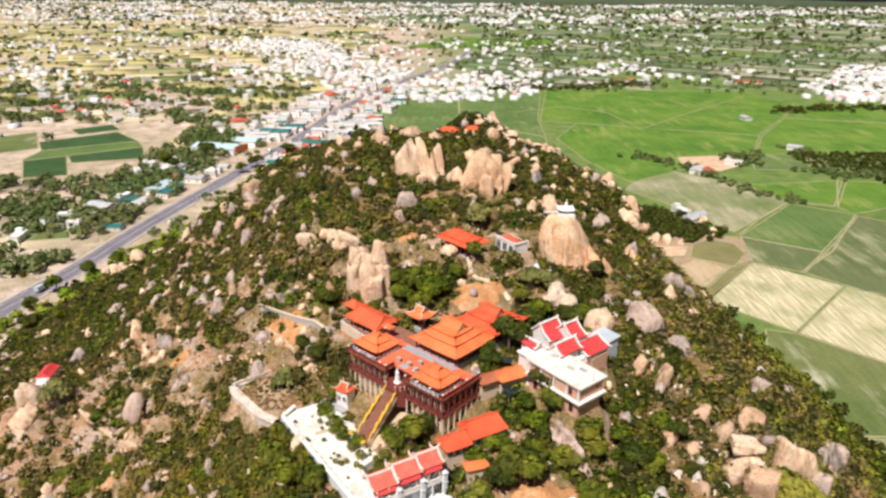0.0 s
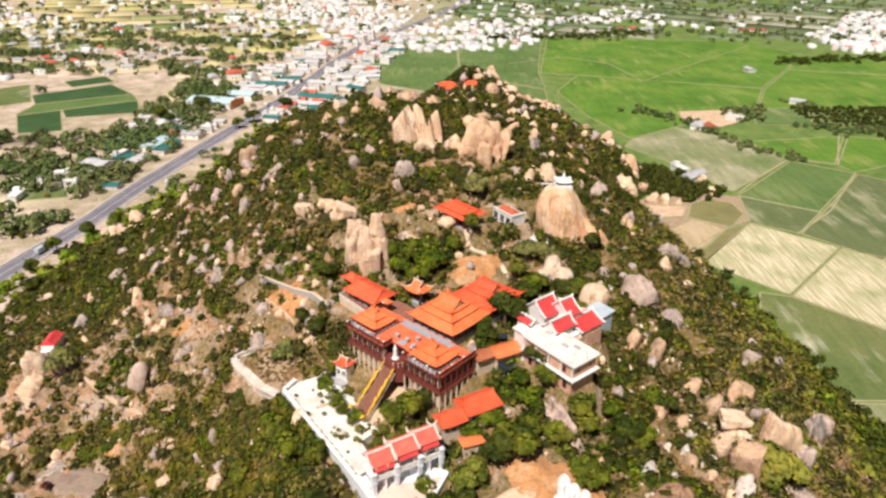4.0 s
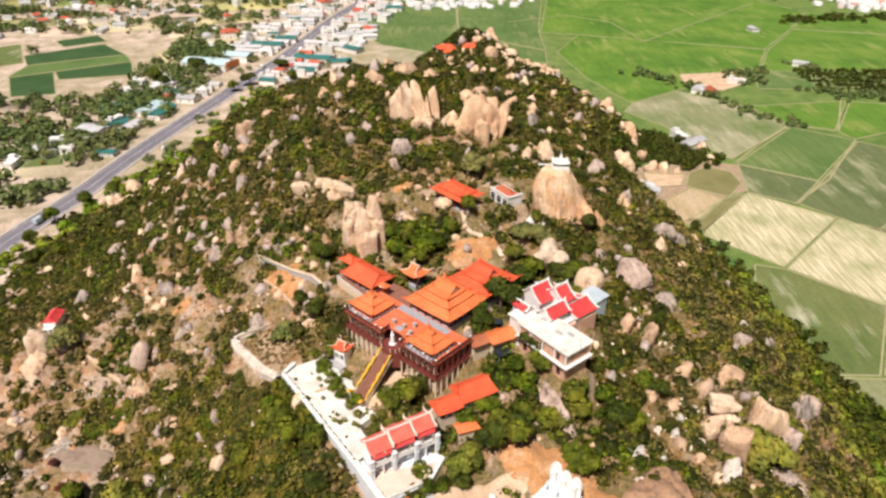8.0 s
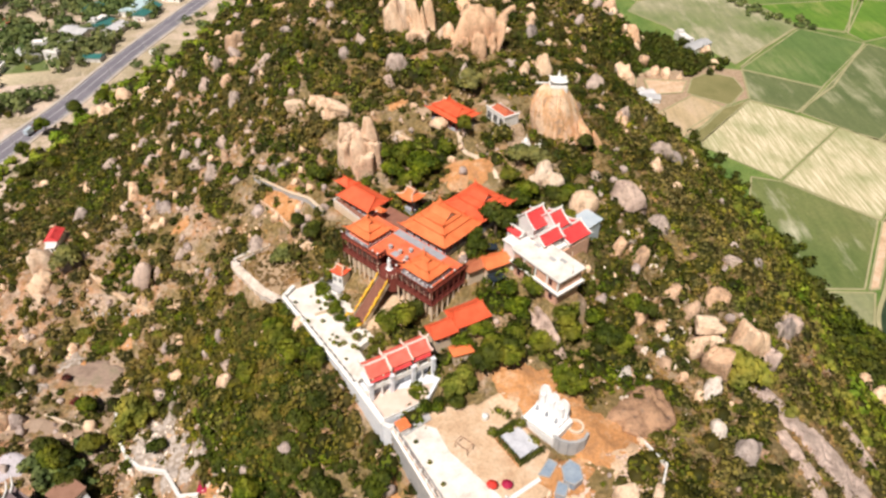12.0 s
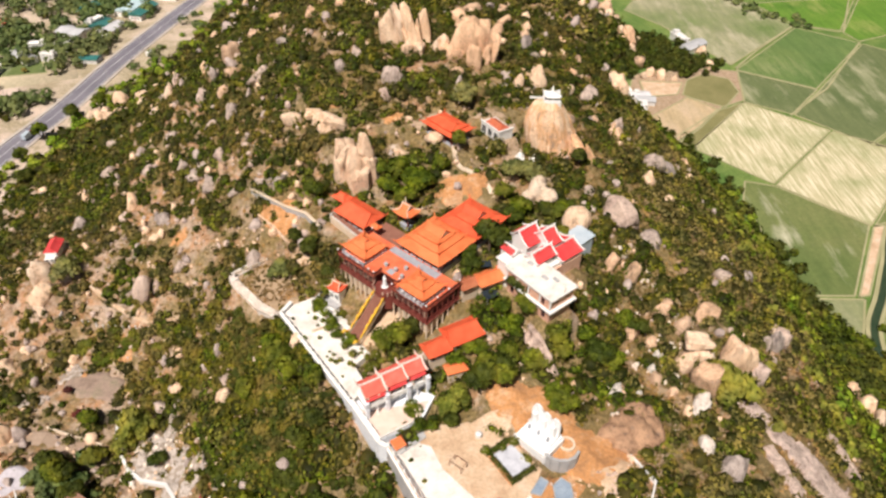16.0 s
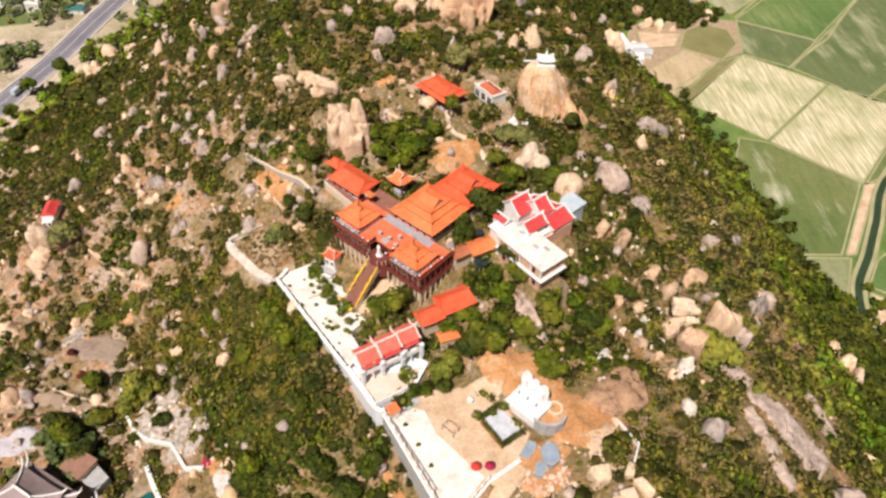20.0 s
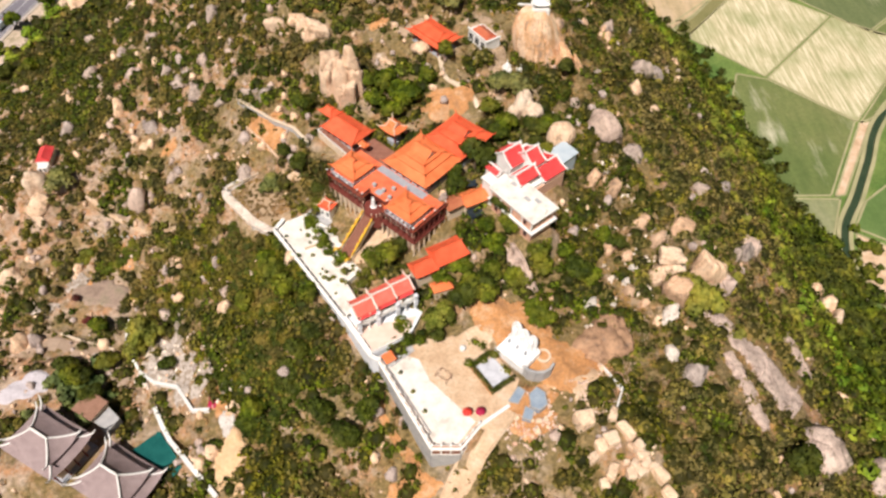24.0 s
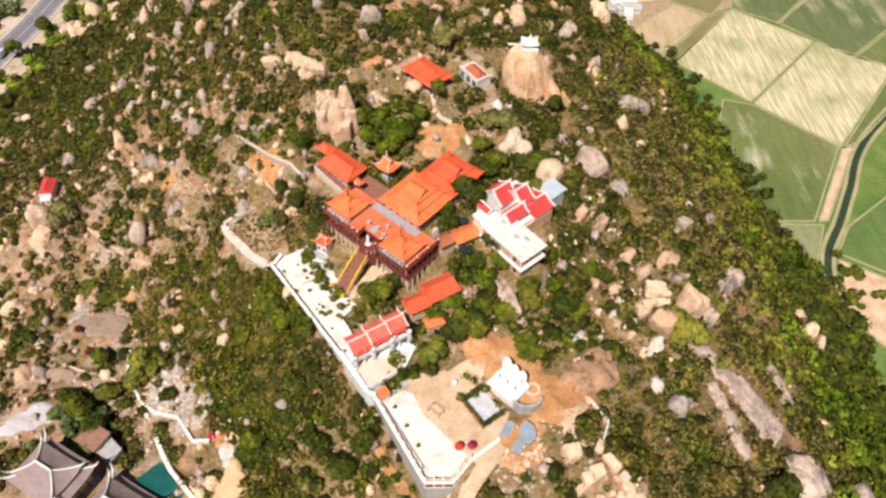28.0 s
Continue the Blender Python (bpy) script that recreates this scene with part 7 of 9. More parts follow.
COURT = 50.4
slab("courtyard", [(-36.0, 140.8), (-38.2, 137.0), (-17.4, 108.4), (-13.5, 112.5), (-17.5, 119.5), (-14.0, 123.5), (-18.0, 128.5), (-22.0, 140.0), (-29.4, 144.6)][::1], COURT, 4.0, PAVING, "dazzling white paved courtyard with small plants")
wall_along("retaining_wall", [(-36.6, 141.2), (-38.6, 137.0), (-17.2, 107.9), (-9.9, 97.0), (-8.0, 96.0)], 0, 0.7, BLUEWHITE, "tall whitewashed retaining wall of the courtyard", 6, WHITE, COURT + 0.7)
fence = thing("court_parapet", "white parapet with square posts along the courtyard", "parapet", Matrix())
balustrade(fence, [(-38.4, 136.8, COURT + 0.9), (-17.6, 108.4, COURT + 0.9)], WHITE, WHITE, 0.7, 2.4, 0.34, WHITE)
wall_along("court_divider", [(-29.5, 130.5), (-23.5, 133.5)], 0, 0.3, CREAM, "low cream divider wall across the courtyard", 1, None, COURT + 0.9)

kiosk = thing("kiosk", "small square kiosk under an orange roof with white ridges", "kiosk", pose(-24.0, 142.6, 0, 0, 0, -32))
part("body", Geo().box(-1.7, -1.5, 50, 1.7, 1.5, 55.6), WHITE, kiosk)
windows(kiosk, (-1.7, -1.5), (1.7, -1.5), 52.6, 0.9, 1.4, 2, 0.02)
part("roof", roof_shell(4.4, 3.8, 2.2, 1.2, 55.6, 0.6, 0.35), DEEPORANGE, kiosk)
hips(kiosk, 4.4, 3.8, 2.2, 1.2, 55.6, 0.6, 0.35, CREAM, 0.12)
gable_top(kiosk, 2.2, 1.8, 56.1, 0.8, DEEPORANGE, CREAM)
slab("kiosk_terrace", [(-30.5, 143.0), (-24, 138.6), (-20.5, 143.0), (-27.5, 147.5)], 51.2, 3, CONCRETE, "grey concrete terrace round the kiosk")
solid("solar_panel", Geo().add([(-0.9, -0.6, 0.2), (0.9, -0.6, 0.2), (0.9, 0.6, 0.8), (-0.9, 0.6, 0.8), (-0.9, -0.6, 0), (0.9, -0.6, 0), (0.9, 0.6, 0), (-0.9, 0.6, 0)], [(0, 1, 2, 3), (7, 6, 5, 4), (0, 4, 5, 1), (1, 5, 6, 2), (2, 6, 7, 3), (3, 7, 4, 0)]), GLASS, "dark tilted panel on the concrete terrace", "panel", pose(-28.2, 143.8, 51.2, 0, 0, 20))

# the lookout terrace
wall_along("lookout_wall", [(-45.5, 164.6), (-51.0, 162.3), (-56.6, 156.6), (-55.8, 154.0), (-51.6, 149.4), (-46.5, 144.0), (-41.5, 140.8), (-37.2, 139.6)], 0, 1.7, WHITEROCK, "thick pale rendered wall of the lookout terrace", 6, WHITEROCK, 46.6)
slab("lookout_floor", [(-45.4, 164.0), (-51.0, 161.8), (-55.8, 156.2), (-51.2, 150.0), (-46.0, 144.8), (-41.2, 141.6), (-37.4, 140.8), (-35.8, 146.0), (-38.6, 157.0)], 46.3, 3, surface("tawny_terrace_earth", [(0.30, 0.20, 0.11), (0.50, 0.36, 0.23), (0.36, 0.24, 0.14)], 0.4, 2.2, 0.95, spread=0.4), "bare brown earth floor of the lookout terrace")
posts = thing("lookout_rail", "thin rail with white posts on the lookout wall", "railing", Matrix())
balustrade(posts, [(-45.8, 164.2, 46.7), (-56.2, 156.4, 46.7)], WHITE, CREAM, 1.0, 2.5, 0.2, CREAM)
drape("bare_earth", -44, 173, 9, 4.5, -40, CLAY, "bare orange clay slope beside the side hall")
drape("bare_earth", -50, 179, 5, 3.5, -40, CLAY, "bare orange clay slope beside the side hall", seed=2)
tuft = np.random.RandomState(61)
tx, ty = tuft.uniform(-54, -37, 330), tuft.uniform(142, 163, 330)
ok = (abs((tx + 45.5) * 0.72 + (ty - 152.5) * 0.69) < 6.5) & (abs((ty - 152.5) * 0.72 - (tx + 45.5) * 0.69) < 9.0)
tx, ty = tx[ok], ty[ok]
tr = tuft.uniform(0.3, 0.8, len(tx))
tagged(new("dry_brush", leaf_mesh("dry_brush", leaf_cloud(tx, ty, np.full(len(tx), 46.3), tr, 0.6 * tr, 14, 0.24, 62), DRYGRASS)), "tawny dry brush on the lookout terrace floor", "grass", kind="stuff")
drape("bare_earth", -10, 130.5, 3.2, 6.5, -42, SANDY, "pale bare bank under the terrace building")
drape("bare_earth", -6.5, 124, 4, 2.2, -42, PALEROCK, "pale rocky bank beside the stairs")
drape("bare_earth", -36, 158, 4, 3, 10, SANDY, "pale sandy patch behind the lookout terrace")
wall_along("stepped_wall", [(-56.5, 187.6), (-50, 181.5), (-43, 174.6), (-36, 169.6), (-31.0, 163.0)], 1.6, 0.6, CONCRETE, "grey stepped wall climbing beside orange clay", 2, CREAM)
wall_along("stepped_wall", [(-53.0, 178.0), (-46.5, 170.5), (-41, 163.5), (-36, 158.5)], 0.8, 0.5, PALEROCK, "pale kerb wall below orange clay", 2)

# ---- gatehouse ----
GA = 29.6
ROSETRIM = surface("rose_white_trim", [(0.78, 0.58, 0.50), (0.86, 0.72, 0.66)], 1.0, 5, 0.7, spread=0.12)
gate = thing("gatehouse", "white two-storey gatehouse under three stepped salmon roofs", "gatehouse", pose(-7.7, 110.0, 0, 0, 0, GA))
part("lower_wall", Geo().box(-7.4, -1.9, 46, 7.6, 2.0, 54.2), BLUEWHITE, gate)
part("upper_floor", Geo().box(-8.0, -3.3, 54.2, 8.2, 2.3, 54.6), WHITE, gate)
part("upper_wall", Geo().box(-7.0, -1.5, 54.6, 7.2, 1.8, 57.3), BLUEWHITE, gate)
windows(gate, (-7.0, -1.5), (7.2, -1.5), 55.1, 1.0, 1.5, 6, 0.03)
balustrade(gate, [(-7.9, -3.2, 54.6), (8.1, -3.2, 54.6)], WHITE, WHITE, 0.8, 1.6, 0.24, WHITE)
repeat("column", column_mesh(0.24, 3.3, WHITE), gate, [(x, -3.0, 51.0) for x in (-7.4, -5.0, -2.6, 2.8, 5.2, 7.6)])
repeat("upper_column", column_mesh(0.18, 2.6, CREAM), gate, [(x, -2.7, 54.6) for x in (-7.0, -4.4, -1.6, 1.6, 4.4, 7.0)])
for x in (-7.7, -2.6, 2.8, 7.9):
    part("pier", Geo().box(x - 0.42, -3.6, 46, x + 0.42, -2.8, 56.2).box(x - 0.55, -3.75, 56.2, x + 0.55, -2.65, 56.45).box(x - 0.52, -3.7, 53.9, x + 0.52, -2.7, 54.2), BLUEWHITE, gate)
arch = Geo()
pts = [(-0.75, 0), (0.75, 0)] + [(0.75 * math.cos(a), 1.7 + 0.75 * math.sin(a)) for a in (math.pi * k / 8 for k in range(9))]
arch.add([(x, -0.06, z) for x, z in pts] + [(x, 0.06, z) for x, z in pts], [tuple(range(len(pts))), tuple(range(len(pts), 2 * len(pts)))[::-1]] + [(i, (i + 1) % len(pts), (i + 1) % len(pts) + len(pts), i + len(pts)) for i in range(len(pts))])
am = mesh_of("archway", arch, SLATE)
repeat("archway", am, gate, [(x, -1.92, 51.0) for x in (-6.0, -3.7, 0.2, 3.9, 6.3)], "dark arched doorway")
for x, w, e in ((-5.2, 5.4, 57.2), (0.2, 5.4, 57.9), (5.3, 5.0, 58.3)):
    sec = Geo()
    for s in (-1, 1):
        for (y0, z0), (y1, z1) in (((s * 2.7, e), (s * 1.3, e + 0.7)), ((s * 1.3, e + 0.7), (0, e + 1.7))):
            sec.add([(x - w / 2, y0, z0), (x + w / 2, y0, z0), (x + w / 2, y1, z1), (x - w / 2, y1, z1), (x - w / 2, y0, z0 + 0.22), (x + w / 2, y0, z0 + 0.22), (x + w / 2, y1, z1 + 0.22), (x - w / 2, y1, z1 + 0.22)],
                    [(0, 1, 2, 3), (7, 6, 5, 4), (0, 4, 5, 1), (1, 5, 6, 2), (3, 2, 6, 7), (0, 3, 7, 4)])
    part("roof", sec, PINKRED, gate)
    lip = Geo()
    for s in (-1, 1):
        lip.add([(x - w / 2 + 0.3, s * 2.3, e - 0.15), (x + w / 2 - 0.3, s * 2.3, e - 0.15), (x + w / 2 - 0.3, s * 3.1, e - 0.75), (x - w / 2 + 0.3, s * 3.1, e - 0.75), (x - w / 2 + 0.3, s * 2.3, e - 0.35), (x + w / 2 - 0.3, s * 2.3, e - 0.35), (x + w / 2 - 0.3, s * 3.1, e - 0.95), (x - w / 2 + 0.3, s * 3.1, e - 0.95)], [(0, 1, 2, 3), (7, 6, 5, 4), (0, 4, 5, 1), (1, 5, 6, 2), (3, 2, 6, 7), (0, 3, 7, 4)])
    part("lower_eave", lip, CRIMSON, gate, "narrow darker red lower eave")
    part("gable_wall", Geo().add([(q, y, z) for q in (x - w / 2 + 0.2, x + w / 2 - 0.2) for y, z in ((-2.3, e + 0.1), (2.3, e + 0.1), (0, e + 1.6))], [(2, 1, 0), (3, 4, 5), (0, 1, 4, 3), (1, 2, 5, 4), (2, 0, 3, 5)]), WHITE, gate)
    for q in (x - w / 2, x + w / 2):
        for s in (-1, 1):
            part("verge", Geo().tube([(q, s * 2.9, e + 1.35), (q, s * 3.25, e + 1.05), (q, s * 3.1, e + 0.6), (q, s * 2.5, e + 0.55), (q, s * 1.3, e + 1.05), (q, 0, e + 2.15)], [0.08, 0.16, 0.22, 0.22, 0.22, 0.22], 6), ROSETRIM, gate)
    part("ridge", Geo().tube([(x - w / 2 - 0.7, 0, e + 3.0), (x - w / 2 - 0.3, 0, e + 2.35), (x - w / 2 + 0.7, 0, e + 2.02), (x + w / 2 - 0.7, 0, e + 2.02), (x + w / 2 + 0.3, 0, e + 2.35), (x + w / 2 + 0.7, 0, e + 3.0)], [0.1, 0.22, 0.26, 0.26, 0.22, 0.1], 6), ROSETRIM, gate)
slab("gate_terrace", [(-16.6, 108.0), (-9.7, 97.5), (-0.6, 102.8), (2.6, 110.2), (-7, 112.5)], 51.0, 6, BLUEWHITE, "white walled terrace before the gatehouse")
slab("gate_paving", [(-14.6, 106.0), (-9.8, 98.4), (-1.2, 103.2), (1.0, 108.5), (-7, 106.5)], 51.03, 0.02, surface("pink_floor_tiles", [(0.72, 0.52, 0.42), (0.82, 0.66, 0.57)], 0.4, 3, 0.6, spread=0.15), "pinkish tiled floor before the gatehouse")
rail = thing("gate_parapet", "white parapet round the gatehouse terrace", "parapet", Matrix())
balustrade(rail, [(-16.5, 107.8, 51.0), (-9.7, 97.7, 51.0), (-0.8, 102.9, 51.0)], WHITE, WHITE, 0.8, 2.2, 0.3, WHITE)
slab("lower_landing", [(-9.0, 97.0), (-5.0, 94.5), (0.5, 99.0), (-1.0, 102.4)], 50.3, 5, CONCRETE, "grey concrete landing below the gatehouse")
hut = thing("ticket_hut", "tiny hut under a flat orange roof", "hut", pose(-5.6, 95.9, 50.3, 0, 0, -58))
part("wall", Geo().box(-1.1, -1.1, 0, 1.1, 1.1, 2.0), WHITE, hut)
part("roof", Geo().box(-1.4, -1.4, 2.0, 1.4, 1.4, 2.2), ORANGE, hut)

for cx, cy, rz, w, d, e, label in ((2.6, 118.6, 28, 6.6, 5.4, 58.2, "covered walk under a red-orange roof"), (8.9, 122.8, 29, 9.4, 7.0, 59.2, "side building under a red-orange gabled roof")):
    ob = thing("covered_walk", label, "outbuilding", pose(cx, cy, 0, 0, 0, rz))
    part("wall", Geo().box(-w / 2 + 0.7, -d / 2 + 0.9, 50, w / 2 - 0.7, d / 2 - 0.9, e + 0.2), CREAM, ob)
    windows(ob, (-w / 2 + 0.7, -d / 2 + 0.9), (w / 2 - 0.7, -d / 2 + 0.9), e - 2.2, 1.0, 1.3, 3, 0.02)
    part("roof", roof_shell(w, d, w - 1.4, 0.2, e, 2.2, 0.2), DEEPORANGE, ob)
    part("ridge", Geo().tube([(-w / 2 + 0.5, 0, e + 2.5), (0, 0, e + 2.3), (w / 2 - 0.5, 0, e + 2.5)], [0.15] * 3, 6), DEEPORANGE, ob)
ob = thing("shed", "low shed under a bleached orange roof", "shed", pose(7.3, 114.6, 0, 0, 0, 20))
part("wall", Geo().box(-2.2, -1.2, 50, 2.2, 1.2, 55.6), CREAM, ob)
part("roof", roof_shell(5.4, 3.4, 3.8, 0.2, 55.6, 0.9, 0.1), ORANGE, ob)

# annex between the deck and the brick building
ob = thing("annex", "low annex under a long orange roof beside the deck", "outbuilding", pose(16.3, 139.3, 0, 0, 0, 28))
part("wall", Geo().box(-3.4, -1.6, 56, 3.4, 1.9, 62.3), CREAM, ob)
part("roof", roof_shell(8.2, 5.6, 7.0, 0.3, 62.3, 1.4, 0.1), ORANGE, ob)
ob = thing("annex", "old annex under a weathered brown-red roof beside the deck", "outbuilding", pose(10.6, 137.0, 0, 0, 0, 32))
part("wall", Geo().box(-2.4, -1.4, 56, 2.4, 1.6, 62.4), CREAM, ob)
part("roof", roof_shell(5.8, 4.6, 4.6, 0.3, 62.4, 1.0, 0.1), tile_material("weathered_roof_tiles", (0.42, 0.12, 0.06), (0.56, 0.22, 0.11)), ob)
for x, y, z, w, d, rz in ((16.6, 135.6, 59.8, 4.0, 3.0, 30), (13.8, 142.0, 64.2, 6.2, 2.6, 5)):
    ob = thing("shade_net", "dark shade net stretched on poles", "canopy", pose(x, y, z, 0, 0, rz))
    part("net", Geo().add([(-w / 2, -d / 2, 0), (w / 2, -d / 2, 0.15), (w / 2, d / 2, 0), (-w / 2, d / 2, 0.2), (0, 0, -0.25), (-w / 2, -d / 2, -0.04), (w / 2, -d / 2, 0.11), (w / 2, d / 2, -0.04), (-w / 2, d / 2, 0.16), (0, 0, -0.29)], [(0, 1, 4), (1, 2, 4), (2, 3, 4), (3, 0, 4), (6, 5, 9), (7, 6, 9), (8, 7, 9), (5, 8, 9)]), DARKCLOTH, ob)
    repeat("pole", column_mesh(0.05, 3.6, CONCRETE, 5), ob, [(sx * w / 2, sy * d / 2, -3.6) for sx in (-1, 1) for sy in (-1, 1)])

# ---- the brick building and its red-roofed block ----
BR = -51.7
brick = thing("brick_building", "unfinished two-storey brick building with a flat white roof", "building", pose(28.4, 133.9, 0, 0, 0, BR))
part("lower_storey", Geo().box(-7.4, -3.7, 54, 7.4, 3.9, 63.3), BRICK, brick)
part("middle_slab", Geo().box(-8.2, -4.7, 63.3, 8.6, 4.6, 63.7), WHITE, brick)
part("upper_storey", Geo().box(-7.6, -3.9, 63.7, 7.7, 4.0, 67.1), BRICK, brick)
part("roof_slab", Geo().box(-8.3, -4.5, 67.1, 8.4, 4.7, 67.5), WHITE, brick)
part("side_slab", Geo().box(-12.6, -3.4, 66.7, -8.32, 2.6, 67.05).box(-12.2, -3.0, 56, -8.34, 2.2, 66.69), WHITE, brick, "white lower slab at the side")
part("roof_screed", Geo().box(-8.1, -4.5, 67.5, 8.2, 4.5, 67.53), PAVING, brick)
windows(brick, (-7.6, -3.9), (7.7, -3.9), 64.5, 0.8, 1.5, 3, 0.03, "window", MAROON)
windows(brick, (-7.4, -3.7), (7.4, -3.7), 60.2, 0.9, 1.8, 4, 0.03, "window", MAROON)
windows(brick, (7.7, -3.9), (7.7, 4.0), 64.9, 0.6, 1.0, 2, 0.03, "window", BRICK)
repeat("pier", box_mesh("pier", -0.2, -0.2, 0, 0.2, 0.2, 3.4, WHITE), brick, [(x, -3.95, 63.7) for x in (-7.5, -3.7, 0.2, 4.1, 7.6)])
for x, y in ((-4.8, 1.4), (1.2, 0.4), (3.4, 2.0)):
    part("roof_hatch", Geo().box(x - 0.9, y - 0.5, 67.53, x + 0.9, y + 0.5, 67.75), CONCRETE, brick, "grey concrete upstand on the roof")
repeat("rebar", column_mesh(0.07, 2.2, CREAM, 5), brick, [(x, y, 67.5) for x, y in ((8.0, 4.4), (3.8, 4.4), (8.0, 0.2))])

red = thing("red_roofed_block", "white building under crossing crimson gable roofs with white ridges", "temple building", pose(30.7, 147.0, 0, 0, 0, BR))
part("wall", Geo().box(-7.0, -5.4, 57, 6.8, 6.6, 65.6), WHITE, red)
part("brick_base", Geo().box(4.0, -5.2, 57, 7.4, 7.4, 64.6), BRICK, red, "bare brick lower walls")
windows(red, (-7.0, -5.4), (6.8, -5.4), 63.4, 0.9, 1.6, 5, 0.03)


def gable_block(parent, cx, cy, turn, length, depth, eave, rise, low):
    """A gabled roof with white walls; its ridge runs along its own x."""
    m = pose(cx, cy, 0, 0, 0, turn)

    def put(name, g, mat):
        o = part(name, g, mat, parent)
        o.matrix_basis = m
        return o

    put("wing_wall", Geo().box(-length / 2 + 0.3, -depth / 2 + 0.5, low, length / 2 - 0.3, depth / 2 - 0.5, eave + 0.1), WHITE)
    put("gable_wall", Geo().add([(q, y, z) for q in (-length / 2 + 0.25, length / 2 - 0.25) for y, z in ((-depth / 2 + 0.4, eave), (depth / 2 - 0.4, eave), (0, eave + rise - 0.1))], [(2, 1, 0), (3, 4, 5), (0, 1, 4, 3), (1, 2, 5, 4), (2, 0, 3, 5)]), WHITE)
    for s in (-1, 1):
        g = Geo()
        prof = [(s * depth / 2, eave), (s * depth * 0.24, eave + rise * 0.42), (0, eave + rise)]
        for (y0, z0), (y1, z1) in zip(prof, prof[1:]):
            a = length / 2
            g.add([(-a, y0, z0), (a, y0, z0), (a, y1, z1), (-a, y1, z1), (-a, y0, z0 + 0.22), (a, y0, z0 + 0.22), (a, y1, z1 + 0.22), (-a, y1, z1 + 0.22)], [(0, 1, 2, 3), (7, 6, 5, 4), (0, 4, 5, 1), (1, 5, 6, 2), (3, 2, 6, 7), (0, 3, 7, 4)])
        put("roof_slope", g, CRIMSON)
        for q in (-length / 2, length / 2):
            put("verge", Geo().tube([(q, s * (depth / 2 + 0.5), eave + 0.75), (q, s * depth / 2, eave + 0.35), (q, s * depth * 0.24, eave + rise * 0.42 + 0.35), (q, 0, eave + rise + 0.5)], [0.12, 0.25, 0.24, 0.24], 6), WHITE)
    put("ridge", Geo().tube([(-length / 2 - 0.5, 0, eave + rise + 0.9), (-length / 2, 0, eave + rise + 0.4), (length / 2, 0, eave + rise + 0.4), (length / 2 + 0.5, 0, eave + rise + 0.9)], [0.14, 0.3, 0.3, 0.14], 6), WHITE)


gable_block(red, -3.6, -3.0, 90, 6.2, 7.6, 68.5, 3.1, 62.0)
gable_block(red, 0.15, 0.75, 90, 4.6, 7.4, 68.9, 2.7, 64.0)
gable_block(red, 3.4, 3.5, 90, 8.2, 8.4, 65.9, 1.7, 60.0)
gable_block(red, 3.7, -4.9, 90, 7.0, 4.8, 68.0, 2.0, 64.0)
gable_block(red, -3.2, -9.0, 0, 5.2, 2.8, 67.6, 1.0, 62.0)
ob = thing("metal_roof_annex", "pale blue sheet-metal shed behind the red roofs", "shed", pose(42.0, 154.2, 0, 0, 0, BR))
part("wall", Geo().box(-2.6, -2.6, 58, 2.6, 2.6, 64.2), TIN, ob)
part("roof", Geo().add([(-3, -3, 64.2), (3, -3, 64.0), (3, 3, 64.6), (-3, 3, 64.8), (-3, -3, 64.35), (3, -3, 64.15), (3, 3, 64.75), (-3, 3, 64.95)], [(3, 2, 1, 0), (4, 5, 6, 7), (0, 1, 5, 4), (1, 2, 6, 5), (2, 3, 7, 6), (3, 0, 4, 7)]), TIN, ob)

# ---- the front yard and its terrace ----
YARD = 50.6
slab("yard", [(-7.8, 96.2), (4.6, 74.4), (10.8, 74.3), (15.4, 79.4), (22.4, 84.2), (25.5, 91.0), (20.5, 97.0), (13.0, 101.5), (4.0, 102.5), (-2.0, 100.0)], YARD - 0.6, 5, SANDY, "packed sandy yard of the front terrace")
slab("front_paving", [(-6.7, 94.6), (4.9, 75.4), (10.4, 75.2), (14.6, 80.4), (9.5, 85.5), (4.2, 91.0), (1.6, 96.6), (-2.6, 98.0)], YARD - 0.52, 0.06, PAVING, "dazzling white paved strip of the front terrace")
wall_along("terrace_wall", [(-8.0, 96.2), (4.5, 74.2), (10.9, 74.1), (15.4, 79.4), (22.6, 84.4)], 0, 0.6, CONCRETE, "grey retaining wall of the front terrace", 4, WHITE, YARD - 0.6)
front_rail = thing("terrace_rail", "white posts with brown panels along the front terrace", "railing", Matrix())
balustrade(front_rail, [(-7.8, 96.2, YARD - 0.4), (4.6, 74.4, YARD - 0.4), (10.8, 74.3, YARD - 0.4), (15.3, 79.5, YARD - 0.4)], WHITE, WHITE, 1.3, 2.4, 0.4, BRICK)
inner = thing("planter_row", "low rail with potted plants inside the front terrace", "railing", Matrix())
balustrade(inner, [(-5.6, 93.8, YARD - 0.46), (4.2, 77.6, YARD - 0.46)], CONCRETE, CONCRETE, 0.5, 1.8, 0.2, BRICK)
for x, y, mat, label in ((12.6, 81.9, REDCLOTH, "open red parasol in the yard"), (15.6, 82.0, MAGENTA, "open magenta parasol in the yard")):
    ob = thing("parasol", label, "parasol", pose(x, y, YARD - 0.5))
    part("pole", Geo().lathe([(0.05, 0), (0.05, 2.6)], n=6), CONCRETE, ob)
    part("canopy", Geo().lathe([(1.15, 2.0), (1.1, 2.06), (0.6, 2.4), (0.03, 2.7)], n=8), mat, ob)
